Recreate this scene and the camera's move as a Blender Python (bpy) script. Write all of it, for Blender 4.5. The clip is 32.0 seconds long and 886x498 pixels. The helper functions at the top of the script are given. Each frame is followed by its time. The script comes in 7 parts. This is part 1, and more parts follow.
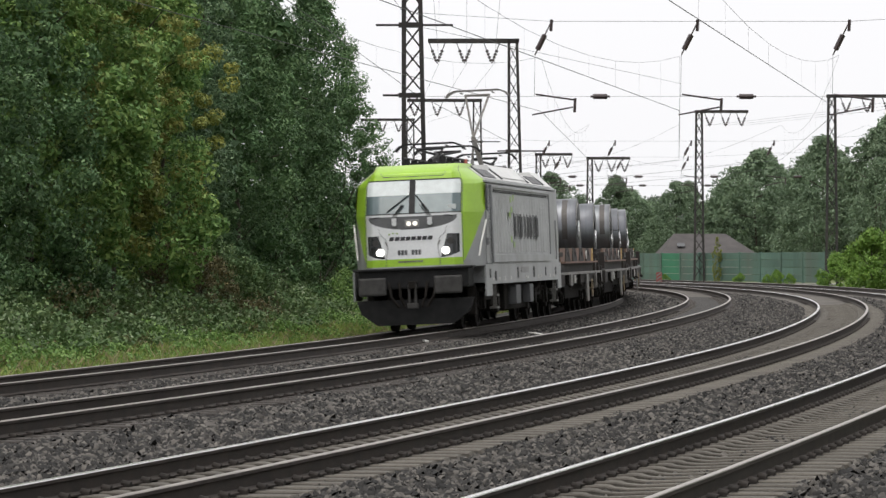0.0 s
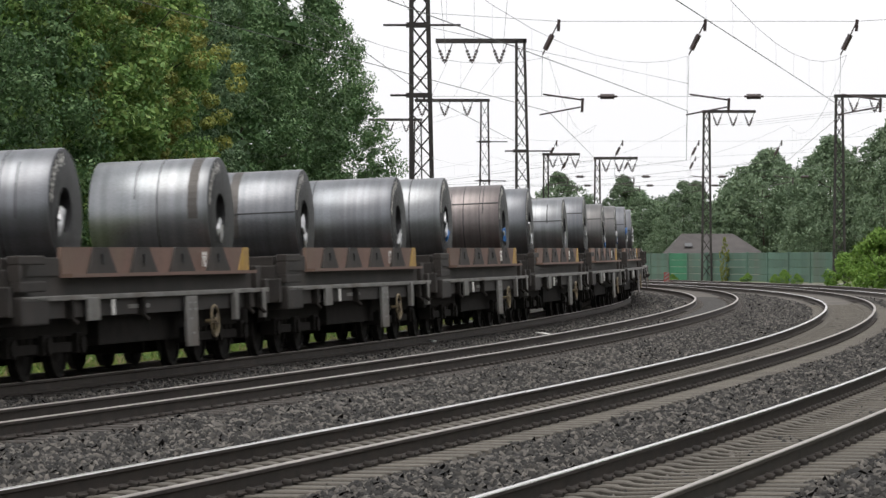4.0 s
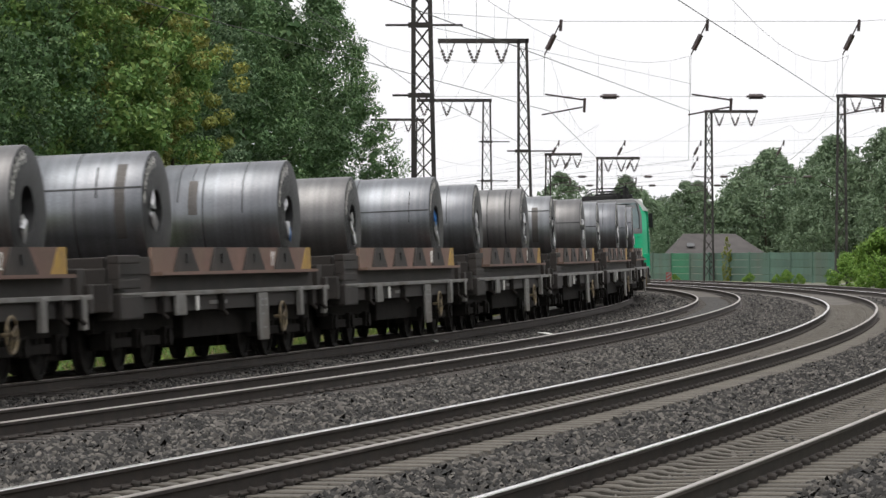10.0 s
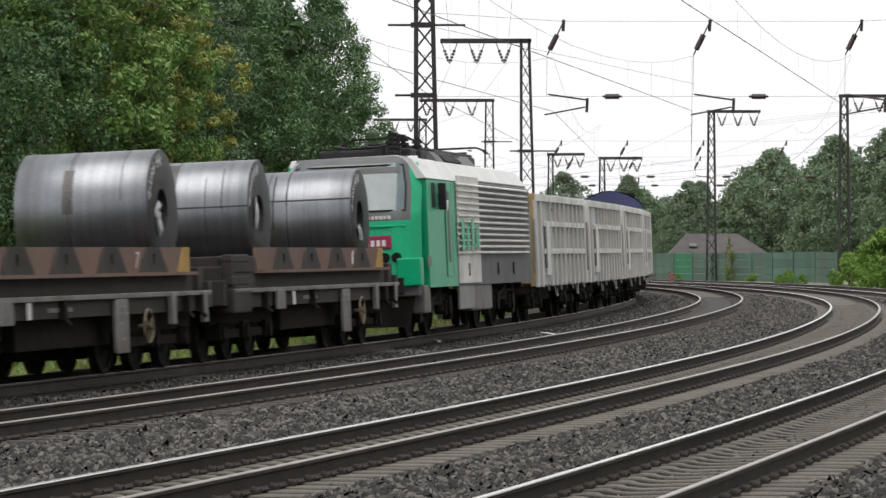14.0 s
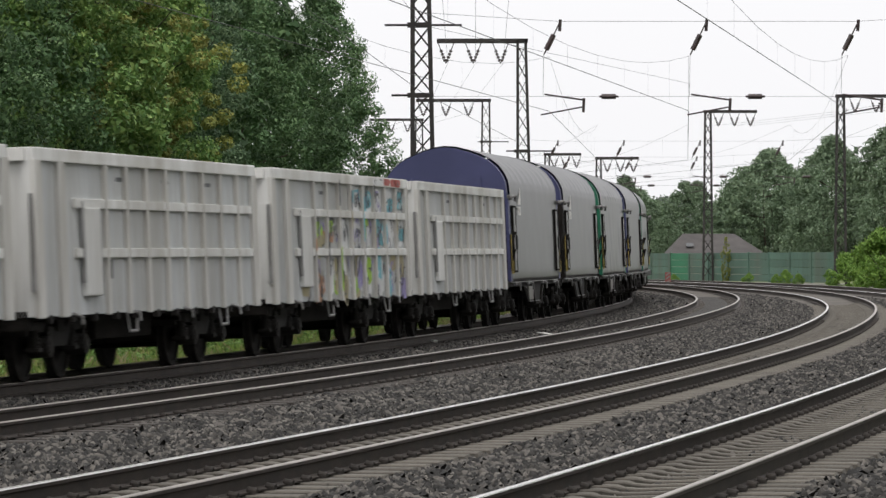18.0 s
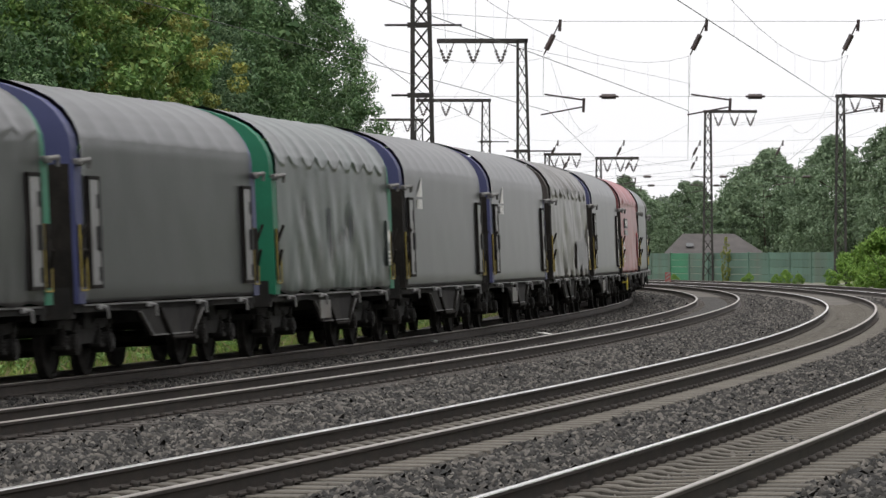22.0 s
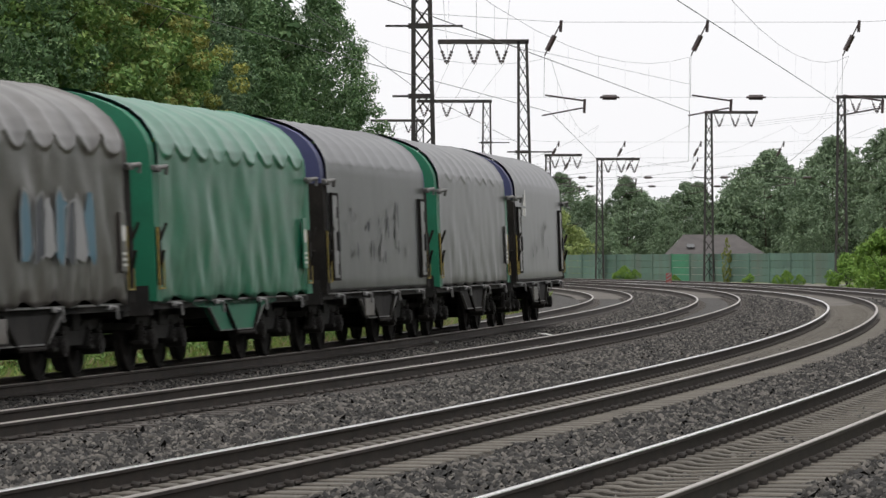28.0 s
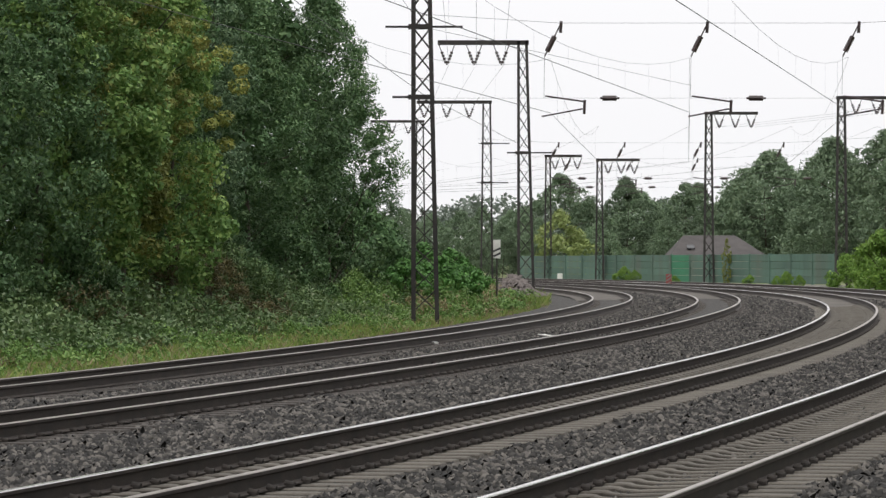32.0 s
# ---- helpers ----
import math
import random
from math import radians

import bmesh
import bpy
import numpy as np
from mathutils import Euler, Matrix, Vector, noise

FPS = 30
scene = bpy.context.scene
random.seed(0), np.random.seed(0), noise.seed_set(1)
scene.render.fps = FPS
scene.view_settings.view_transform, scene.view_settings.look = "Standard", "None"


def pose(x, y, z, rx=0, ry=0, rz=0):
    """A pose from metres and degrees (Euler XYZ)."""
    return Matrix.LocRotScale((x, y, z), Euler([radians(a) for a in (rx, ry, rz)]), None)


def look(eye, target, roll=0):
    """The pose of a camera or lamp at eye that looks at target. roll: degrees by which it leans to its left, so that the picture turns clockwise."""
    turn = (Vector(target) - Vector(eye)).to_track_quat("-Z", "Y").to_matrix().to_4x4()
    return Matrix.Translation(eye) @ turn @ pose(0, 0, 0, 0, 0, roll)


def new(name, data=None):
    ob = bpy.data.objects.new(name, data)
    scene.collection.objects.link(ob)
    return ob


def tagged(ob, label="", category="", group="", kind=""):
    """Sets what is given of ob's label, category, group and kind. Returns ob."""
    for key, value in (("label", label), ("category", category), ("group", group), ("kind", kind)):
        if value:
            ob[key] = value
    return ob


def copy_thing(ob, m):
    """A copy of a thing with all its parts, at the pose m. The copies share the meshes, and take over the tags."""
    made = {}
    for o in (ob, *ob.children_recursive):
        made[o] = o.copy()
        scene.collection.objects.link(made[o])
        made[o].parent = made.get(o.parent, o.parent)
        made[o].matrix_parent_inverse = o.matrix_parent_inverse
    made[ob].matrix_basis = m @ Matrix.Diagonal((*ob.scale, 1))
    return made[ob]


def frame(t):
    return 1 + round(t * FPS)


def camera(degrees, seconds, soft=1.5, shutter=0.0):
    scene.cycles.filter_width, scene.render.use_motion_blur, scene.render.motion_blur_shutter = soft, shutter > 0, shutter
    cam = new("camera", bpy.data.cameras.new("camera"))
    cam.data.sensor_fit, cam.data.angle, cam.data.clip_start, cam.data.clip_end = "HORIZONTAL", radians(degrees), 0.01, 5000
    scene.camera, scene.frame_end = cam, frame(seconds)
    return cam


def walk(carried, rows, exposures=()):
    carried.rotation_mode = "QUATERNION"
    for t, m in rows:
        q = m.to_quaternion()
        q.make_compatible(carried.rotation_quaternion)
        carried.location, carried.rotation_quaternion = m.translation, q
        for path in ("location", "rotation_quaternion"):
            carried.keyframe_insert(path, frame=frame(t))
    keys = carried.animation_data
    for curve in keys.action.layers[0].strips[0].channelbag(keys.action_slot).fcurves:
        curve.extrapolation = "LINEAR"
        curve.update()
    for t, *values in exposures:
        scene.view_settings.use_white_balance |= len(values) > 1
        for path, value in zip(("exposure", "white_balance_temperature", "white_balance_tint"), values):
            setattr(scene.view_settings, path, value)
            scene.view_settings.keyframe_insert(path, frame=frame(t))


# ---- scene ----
# ---------------------------------------------------------------- camera
EYE_Z = 1.826
cam = camera(12.20, 32.0, soft=1.42, shutter=0.3)
FOCAL = 7337.5
# small turns of the tripod head: seconds, sideways, upward (in picture units)
TURNS = [(0, -17, 0), (0.25, -13, 0), (0.5, -11, 0), (1.5, -11, 0), (2, -9.2, 0), (2.5, -7.7, 0), (3, -6.2, 0), (3.5, -4.6, 0),
         (5.5, -1.6, 0), (6, 0, 0), (11.5, 0, 0), (12, -3, 0), (12.5, 0, 0), (13, 4.6, -1.5), (13.5, 10.7, 0), (14, 4.6, 0),
         (14.5, 1.5, 0), (16.5, 0, 0), (17, 0, 0), (17.5, -1.5, 0), (23.5, -1.5, 0), (24, 0, 0), (25.5, 0, 0), (27.5, -3, 1.5),
         (28, 0, 1.5), (28.5, -1.5, 1), (29, -1.5, 0), (31.5, -1.5, 0), (32, 0, 3)]
walk(cam, [(t, pose(0, 0, EYE_Z, 90 + math.degrees(b / FOCAL), 0, math.degrees(a / FOCAL))) for t, a, b in TURNS],
     exposures=[(0, -0.02), (3, 0.0), (5.5, 0.04), (14, 0.04), (16.5, -0.05), (18.5, -0.04), (21, 0.03), (25, 0.03), (28, -0.03), (32, -0.04)])

# ---------------------------------------------------------------- overcast sky and veiled sun
world = bpy.data.worlds.new("world")
scene.world = world
world.use_nodes = True
wn, wl = world.node_tree.nodes, world.node_tree.links
wn.clear()
sky = wn.new("ShaderNodeTexSky")
sky.sky_type, sky.sun_disc = "NISHITA", False
sky.sun_elevation, sky.sun_rotation = radians(74), radians(-150)
sky.air_density, sky.dust_density, sky.ozone_density = 1.0, 5.0, 1.0
pale = wn.new("ShaderNodeHueSaturation")
pale.inputs["Saturation"].default_value = 0.10
cloud = wn.new("ShaderNodeMixRGB")
cloud.inputs[0].default_value = 0.75
cloud.inputs[2].default_value = (11.3, 11.25, 11.5, 1)
bg = wn.new("ShaderNodeBackground")
bg.inputs["Strength"].default_value = 0.113
out = wn.new("ShaderNodeOutputWorld")
wl.new(sky.outputs[0], pale.inputs["Color"])
wl.new(pale.outputs[0], cloud.inputs[1])
wl.new(cloud.outputs[0], bg.inputs["Color"])
wl.new(bg.outputs[0], out.inputs["Surface"])
sun_data = bpy.data.lights.new("sun", "SUN")
sun_data.energy, sun_data.angle, sun_data.color = 2.3, radians(50), (1.0, 0.97, 0.92)
sun = new("sun", sun_data)
sun.matrix_world = look((-12, -22, 90), (0, 0, 0))

# ---------------------------------------------------------------- materials
def mat(name, a, b=None, rough=0.6, metal=0.0, scale=6.0, fine=60.0, bump=0.15, spread=0.0, streak=False, spec=None, dirt=None, dirt_amount=0.0, dirt_scale=1.2):
    """Two tones mixed by noise at two scales, with fine relief; spread: lightness by object, dirt: a second layer in patches."""
    m = bpy.data.materials.new(name)
    m.use_nodes = True
    n, l = m.node_tree.nodes, m.node_tree.links
    p = n["Principled BSDF"]
    b = b or tuple(0.7 * v for v in a)
    co = n.new("ShaderNodeTexCoord")
    mp = n.new("ShaderNodeMapping")
    if streak:
        mp.inputs["Scale"].default_value = (1, 1, 0.12)
    l.new(co.outputs["Object"], mp.inputs["Vector"])
    big, small = n.new("ShaderNodeTexNoise"), n.new("ShaderNodeTexNoise")
    for tex, s in ((big, scale), (small, fine)):
        tex.inputs["Scale"].default_value = s
        tex.inputs["Detail"].default_value = 6
        l.new(mp.outputs[0], tex.inputs["Vector"])
    mix = n.new("ShaderNodeMixRGB")
    mix.inputs[1].default_value, mix.inputs[2].default_value = (*a, 1), (*b, 1)
    ramp = n.new("ShaderNodeMapRange")
    ramp.inputs[1].default_value, ramp.inputs[2].default_value = 0.35, 0.68
    l.new(big.outputs["Fac"], ramp.inputs[0])
    l.new(ramp.outputs[0], mix.inputs[0])
    last = mix.outputs[0]
    grain = n.new("ShaderNodeMixRGB")
    grain.blend_type = "OVERLAY"
    grain.inputs[0].default_value = 0.35
    l.new(last, grain.inputs[1])
    l.new(small.outputs["Fac"], grain.inputs[2])
    last = grain.outputs[0]
    if dirt:
        dn, dr, dm = n.new("ShaderNodeTexNoise"), n.new("ShaderNodeMapRange"), n.new("ShaderNodeMixRGB")
        dn.inputs["Scale"].default_value, dn.inputs["Detail"].default_value = dirt_scale, 8
        dr.inputs[1].default_value, dr.inputs[2].default_value, dr.inputs[4].default_value = 0.45, 0.7, dirt_amount
        dm.inputs[2].default_value = (*dirt, 1)
        l.new(mp.outputs[0], dn.inputs["Vector"])
        l.new(dn.outputs["Fac"], dr.inputs[0])
        l.new(dr.outputs[0], dm.inputs[0])
        l.new(last, dm.inputs[1])
        last = dm.outputs[0]
    if spread:
        info, hs, mr = n.new("ShaderNodeObjectInfo"), n.new("ShaderNodeHueSaturation"), n.new("ShaderNodeMapRange")
        mr.inputs[3].default_value, mr.inputs[4].default_value = 1 - spread, 1 + spread
        l.new(info.outputs["Random"], mr.inputs[0])
        l.new(mr.outputs[0], hs.inputs["Value"])
        l.new(last, hs.inputs["Color"])
        last = hs.outputs[0]
    l.new(last, p.inputs["Base Color"])
    p.inputs["Roughness"].default_value, p.inputs["Metallic"].default_value = rough, metal
    if spec is not None:
        p.inputs["Specular IOR Level"].default_value = spec
    bp = n.new("ShaderNodeBump")
    bp.inputs["Strength"].default_value, bp.inputs["Distance"].default_value = bump, 0.02
    l.new(small.outputs["Fac"], bp.inputs["Height"])
    l.new(bp.outputs[0], p.inputs["Normal"])
    return m


def leaf_mat(name, a, b, c, low=0.8, high=1.2):
    """Leaves in three greens, varied leaf by leaf and tree by tree, a little light through them."""
    m = bpy.data.materials.new(name)
    m.use_nodes = True
    n, l = m.node_tree.nodes, m.node_tree.links
    p = n["Principled BSDF"]
    geo, info = n.new("ShaderNodeNewGeometry"), n.new("ShaderNodeObjectInfo")
    ramp = n.new("ShaderNodeValToRGB")
    ramp.color_ramp.elements[0].color, ramp.color_ramp.elements[1].color = (*a, 1), (*c, 1)
    mid = ramp.color_ramp.elements.new(0.55)
    mid.color = (*b, 1)
    tex, co = n.new("ShaderNodeTexNoise"), n.new("ShaderNodeTexCoord")
    tex.inputs["Scale"].default_value = 0.5
    l.new(co.outputs["Object"], tex.inputs["Vector"])
    add = n.new("ShaderNodeMath")
    add.operation = "MULTIPLY_ADD"
    add.inputs[1].default_value = 0.55
    l.new(geo.outputs["Random Per Island"], add.inputs[0])
    sub = n.new("ShaderNodeMath")
    sub.operation = "MULTIPLY"
    sub.inputs[1].default_value = 0.6
    l.new(tex.outputs["Fac"], sub.inputs[0])
    l.new(sub.outputs[0], add.inputs[2])
    l.new(add.outputs[0], ramp.inputs[0])
    hs, mr = n.new("ShaderNodeHueSaturation"), n.new("ShaderNodeMapRange")
    mr.inputs[3].default_value, mr.inputs[4].default_value = low, high
    l.new(info.outputs["Random"], mr.inputs[0])
    l.new(mr.outputs[0], hs.inputs["Value"])
    l.new(ramp.outputs[0], hs.inputs["Color"])
    l.new(hs.outputs[0], p.inputs["Base Color"])
    p.inputs["Roughness"].default_value, p.inputs["Specular IOR Level"].default_value = 0.55, 0.28
    tr, mx = n.new("ShaderNodeBsdfTranslucent"), n.new("ShaderNodeMixShader")
    mx.inputs[0].default_value = 0.18
    l.new(hs.outputs[0], tr.inputs["Color"])
    l.new(p.outputs[0], mx.inputs[1])
    l.new(tr.outputs[0], mx.inputs[2])
    l.new(mx.outputs[0], n["Material Output"].inputs["Surface"])
    return m


M_BALLAST = mat("ballast", (0.039, 0.035, 0.031), (0.0175, 0.016, 0.0145), 0.9, scale=9, fine=22, bump=0.9)
M_DUST = mat("brake_dust_ballast", (0.047, 0.04, 0.034), (0.028, 0.023, 0.02), 0.9, scale=1.0, fine=25, bump=0.7)
M_RAIL = mat("rail_side", (0.044, 0.033, 0.026), (0.026, 0.02, 0.017), 0.75, 0.2, scale=3, fine=50)
M_HEAD = mat("rail_head", (0.72, 0.70, 0.68), (0.58, 0.56, 0.54), 0.24, 1.0, scale=2, fine=40, bump=0.03)
M_HEAD_DULL = mat("rail_head_dull", (0.34, 0.30, 0.265), (0.22, 0.19, 0.165), 0.36, 0.9, scale=2, fine=40, bump=0.05)
M_SLEEPER = mat("concrete_sleeper", (0.108, 0.097, 0.082), (0.062, 0.055, 0.046), 0.9, scale=4, fine=40, bump=0.3, spread=0.15)
M_CLIP = mat("rail_clip", (0.022, 0.019, 0.017), (0.034, 0.028, 0.024), 0.8, 0.1, spec=0.3)
M_GRASSGROUND = mat("verge_soil", (0.075, 0.115, 0.03), (0.13, 0.13, 0.05), 0.95, scale=0.4, fine=9, bump=0.8)
M_GRASS = leaf_mat("grass_blades", (0.07, 0.12, 0.022), (0.175, 0.26, 0.052), (0.32, 0.36, 0.12))
M_STRAW = leaf_mat("dry_grass_blades", (0.14, 0.11, 0.05), (0.26, 0.215, 0.115), (0.42, 0.36, 0.22))
M_HERB = leaf_mat("herb_leaves", (0.04, 0.098, 0.022), (0.115, 0.215, 0.05), (0.24, 0.345, 0.105))
M_RUSSET = leaf_mat("russet_leaves", (0.045, 0.04, 0.02), (0.095, 0.09, 0.04), (0.24, 0.20, 0.08))
M_KNOT = leaf_mat("broad_leaves", (0.02, 0.06, 0.015), (0.055, 0.15, 0.03), (0.13, 0.27, 0.07))
M_PALELEAF = leaf_mat("pale_leaf_undersides", (0.10, 0.15, 0.075), (0.17, 0.235, 0.125), (0.32, 0.37, 0.24))
M_WEED = leaf_mat("bramble_leaves", (0.022, 0.05, 0.016), (0.08, 0.14, 0.048), (0.20, 0.27, 0.115))
M_LEAF_DARK = leaf_mat("dark_leaves", (0.018, 0.042, 0.018), (0.072, 0.145, 0.054), (0.2, 0.30, 0.13))
M_LEAF_LIGHT = leaf_mat("light_leaves", (0.036, 0.082, 0.024), (0.145, 0.27, 0.07), (0.36, 0.46, 0.14))
M_LEAF_YELLOW = leaf_mat("yellowing_leaves", (0.05, 0.07, 0.015), (0.18, 0.21, 0.05), (0.36, 0.34, 0.09))
M_LEAF_OLIVE = leaf_mat("yellow_green_leaves", (0.10, 0.14, 0.04), (0.2, 0.255, 0.085), (0.33, 0.37, 0.15))
M_LEAF_POPLAR = leaf_mat("blue_green_leaves", (0.02, 0.045, 0.022), (0.078, 0.14, 0.068), (0.22, 0.31, 0.165))
M_LEAF_BUSH = leaf_mat("bush_leaves", (0.06, 0.12, 0.02), (0.13, 0.24, 0.04), (0.25, 0.36, 0.08))
# leaves of the far trees: haze is mixed into both colours
M_LEAF_FAR = leaf_mat("haze_paled_leaves", (0.09, 0.14, 0.082), (0.135, 0.195, 0.117), (0.2, 0.265, 0.155), 0.75, 1.3)
M_LEAF_HAZE = leaf_mat("haze_grey_leaves", (0.15, 0.19, 0.155), (0.18, 0.22, 0.18), (0.21, 0.25, 0.20))
M_BARK = mat("bark", (0.07, 0.055, 0.04), (0.035, 0.028, 0.022), 0.95, scale=5, fine=30, bump=0.6)
M_MAST = mat("mast_steel", (0.028, 0.026, 0.026), (0.048, 0.042, 0.039), 0.8, 0.2, scale=2, fine=30)
M_WIRE = mat("contact_wire", (0.05, 0.05, 0.05), rough=0.6, metal=0.5)
M_INSUL = mat("insulator", (0.03, 0.02, 0.02), (0.05, 0.03, 0.03), 0.35)

# ---------------------------------------------------------------- the line of the railway
KNOTS = [(-640, 0.0003), (-60, 0.00052), (-30, 0.001166), (0, 0.001372), (30, 0.001015), (60, 0.001988), (90, 0.002726),
         (120, 0.003455), (150, 0.00418), (220, 0.0042), (270, 0.0015), (600, 0.001)]
LINE_S = np.arange(-640.0, 600.5, 1.0)
_k = np.interp(LINE_S, [a for a, b in KNOTS], [b for a, b in KNOTS])
_h = np.concatenate([[0], np.cumsum((_k[1:] + _k[:-1]) / 2)])
_h = _h - _h[640] + 1.42076
_x = np.concatenate([[0], np.cumsum((np.cos(_h[1:]) + np.cos(_h[:-1])) / 2)])
_y = np.concatenate([[0], np.cumsum((np.sin(_h[1:]) + np.sin(_h[:-1])) / 2)])
_x, _y = _x - _x[640] - 0.92248, _y - _y[640] + 87.87189
CANT = 0.0636


def on_line(s, o=0.0):
    """The place at s metres along the railway and o metres to its near side, and the heading there."""
    h = float(np.interp(s, LINE_S, _h))
    return float(np.interp(s, LINE_S, _x)) + o * math.sin(h), float(np.interp(s, LINE_S, _y)) - o * math.cos(h), h


# ---------------------------------------------------------------- mesh helpers
def part(name, bm, material, parent=None, label="", smooth=False):
    """Links a bmesh, or a mesh that alike pieces share, as one object under its thing or part."""
    if isinstance(bm, bmesh.types.BMesh):
        me = bpy.data.meshes.new(name)
        if smooth:
            for f in bm.faces:
                f.smooth = True
        bm.to_mesh(me)
        bm.free()
        if material:
            for m in material if isinstance(material, (list, tuple)) else [material]:
                me.materials.append(m)
    else:
        me = bm
    ob = new(name, me)
    if parent:
        ob.parent = parent
    if label:
        tagged(ob, label)
    return ob


def raw(name, verts, faces, material, parent=None):
    me = bpy.data.meshes.new(name)
    me.from_pydata([tuple(v) for v in verts], [], [tuple(f) for f in faces])
    me.materials.append(material)
    me.update()
    ob = new(name, me)
    ob.parent = parent
    return ob


def thing(name, label, category, group="", kind="", m=None):
    ob = tagged(new(name), label, category, group, kind)
    if m is not None:
        ob.matrix_world = m
    return ob


def box(bm, x0, x1, y0, y1, z0, z1, bevel=0.0, m=None, mi=0):
    r = bmesh.ops.create_cube(bm, size=1)
    vs = r["verts"]
    for v in vs:
        v.co = Vector(((x0 + x1) / 2 + v.co.x * (x1 - x0), (y0 + y1) / 2 + v.co.y * (y1 - y0), (z0 + z1) / 2 + v.co.z * (z1 - z0)))
    fs = list({f for v in vs for f in v.link_faces})
    for f in fs:
        f.material_index = mi
    if m is not None:
        bmesh.ops.transform(bm, matrix=m, verts=vs)
    if bevel:
        es = list({e for v in vs for e in v.link_edges})
        bmesh.ops.bevel(bm, geom=es, offset=bevel, segments=2, affect="EDGES", profile=0.6)
    return bm


def nbox(*a, **k):
    return box(bmesh.new(), *a, **k)


def rod(bm, a, b, r, n=8, r2=None):
    """A round bar from a to b."""
    a, b = Vector(a), Vector(b)
    d = b - a
    m = Matrix.Translation((a + b) / 2) @ d.to_track_quat("Z", "Y").to_matrix().to_4x4()
    bmesh.ops.create_cone(bm, cap_ends=True, segments=n, radius1=r, radius2=r if r2 is None else r2, depth=d.length, matrix=m)
    return bm


def bar(bm, a, b, w, t):
    """A flat or square bar from a to b."""
    a, b = Vector(a), Vector(b)
    d = b - a
    m = Matrix.Translation((a + b) / 2) @ d.to_track_quat("Z", "Y").to_matrix().to_4x4()
    box(bm, -w / 2, w / 2, -t / 2, t / 2, -d.length / 2, d.length / 2, m=m)
    return bm


def lathe(bm, prof, n=24, m=None, close=True):
    """Turns (radius, along) pairs about the local x axis."""
    rings = []
    for r, x in prof:
        rings.append([bm.verts.new((x, r * math.cos(2 * math.pi * i / n), r * math.sin(2 * math.pi * i / n))) for i in range(n)])
    pairs = list(zip(rings, rings[1:])) + ([(rings[-1], rings[0])] if close else [])
    for p, q in pairs:
        for i in range(n):
            bm.faces.new((p[i], p[(i + 1) % n], q[(i + 1) % n], q[i]))
    if m is not None:
        bmesh.ops.transform(bm, matrix=m, verts=[v for ring in rings for v in ring])
    return bm


def extrude_profile(bm, prof, y0, y1, cap=True, closed=True, mi=0):
    """A section in x and z, drawn along y."""
    a = [bm.verts.new((x, y0, z)) for x, z in prof]
    b = [bm.verts.new((x, y1, z)) for x, z in prof]
    n = len(prof)
    fs = []
    for i in range(n if closed else n - 1):
        j = (i + 1) % n
        fs.append(bm.faces.new((a[i], b[i], b[j], a[j])))
    if cap:
        fs += [bm.faces.new(a), bm.faces.new(b[::-1])]
    for f in fs:
        f.material_index = mi
    return bm


def lettering(name, text, size, material, m, parent, shear=0.0, bold=0.0):
    cu = bpy.data.curves.new(name, "FONT")
    cu.body, cu.size, cu.align_x, cu.align_y, cu.shear, cu.extrude, cu.offset = text, size, "CENTER", "CENTER", shear, 0.004, bold
    tmp = bpy.data.objects.new(name, cu)
    scene.collection.objects.link(tmp)
    me = bpy.data.meshes.new_from_object(tmp.evaluated_get(bpy.context.evaluated_depsgraph_get()))
    bpy.data.objects.remove(tmp)
    me.transform(m)
    me.materials.clear()
    me.materials.append(material)
    ob = new(name, me)
    ob.parent = parent
    return ob


# ---------------------------------------------------------------- ground and ballast
def strip(name, o_z, s0, s1, ds, material, parent=None, ramp=0.0):
    """A sheet along the railway through (offset, height) pairs; it comes up from the bed over the first ramp metres."""
    vs, fs = [], []
    ss = np.arange(s0, s1 + 0.01, ds)
    for s in ss:
        for o, z in o_z:
            x, y, h = on_line(s, o)
            vs.append((x, y, z - (0.16 * max(0.0, 1 - (s - s0) / ramp) if ramp else 0.0)))
    n = len(o_z)
    for i in range(len(ss) - 1):
        for j in range(n - 1):
            a = i * n + j
            fs.append((a, a + 1, a + n + 1, a + n))
    return raw(name, vs, fs, material, parent)


TRACKS = [("A", 0.0, 0.0), ("B", 3.963, 0.048), ("C", 8.460, -0.007), ("D", 12.299, 0.0)]
bm = bmesh.new()
bmesh.ops.create_grid(bm, x_segments=60, y_segments=60, size=1500)
ground = tagged(part("ground", bm, M_GRASSGROUND), "grassy green and tan ground round the railway", "ground", kind="structure")
ground.location = (0, 600, -0.55)
section = [(-3.2, -0.5), (-2.5, -0.24)]
for nm, o, dz in TRACKS:
    deep = 0.085 if nm in "CD" else 0.0
    section += [(o - 1.35, dz - 0.26), (o - 0.8, dz - 0.235 - deep), (o + 0.8, dz - 0.185 - deep), (o + 1.35, dz - 0.19), (o + 1.9, dz - 0.22)]
section = section[:-1] + [(14.6, -0.27), (15.8, -0.5)]
BED_O, BED_Z = [p[0] for p in section], [p[1] for p in section]
tagged(strip("ballast", section, -100, 260, 2.0, M_BALLAST), "grey-brown crushed stone ballast under the four tracks", "ballast", kind="structure")
tagged(strip("ballast", [(-3.2, -0.5), (-2.4, -0.24), (2.2, -0.24), (3, -0.5)], -640, -100, 10, M_BALLAST), "grey-brown ballast of the far stretch of track", "ballast", kind="structure")
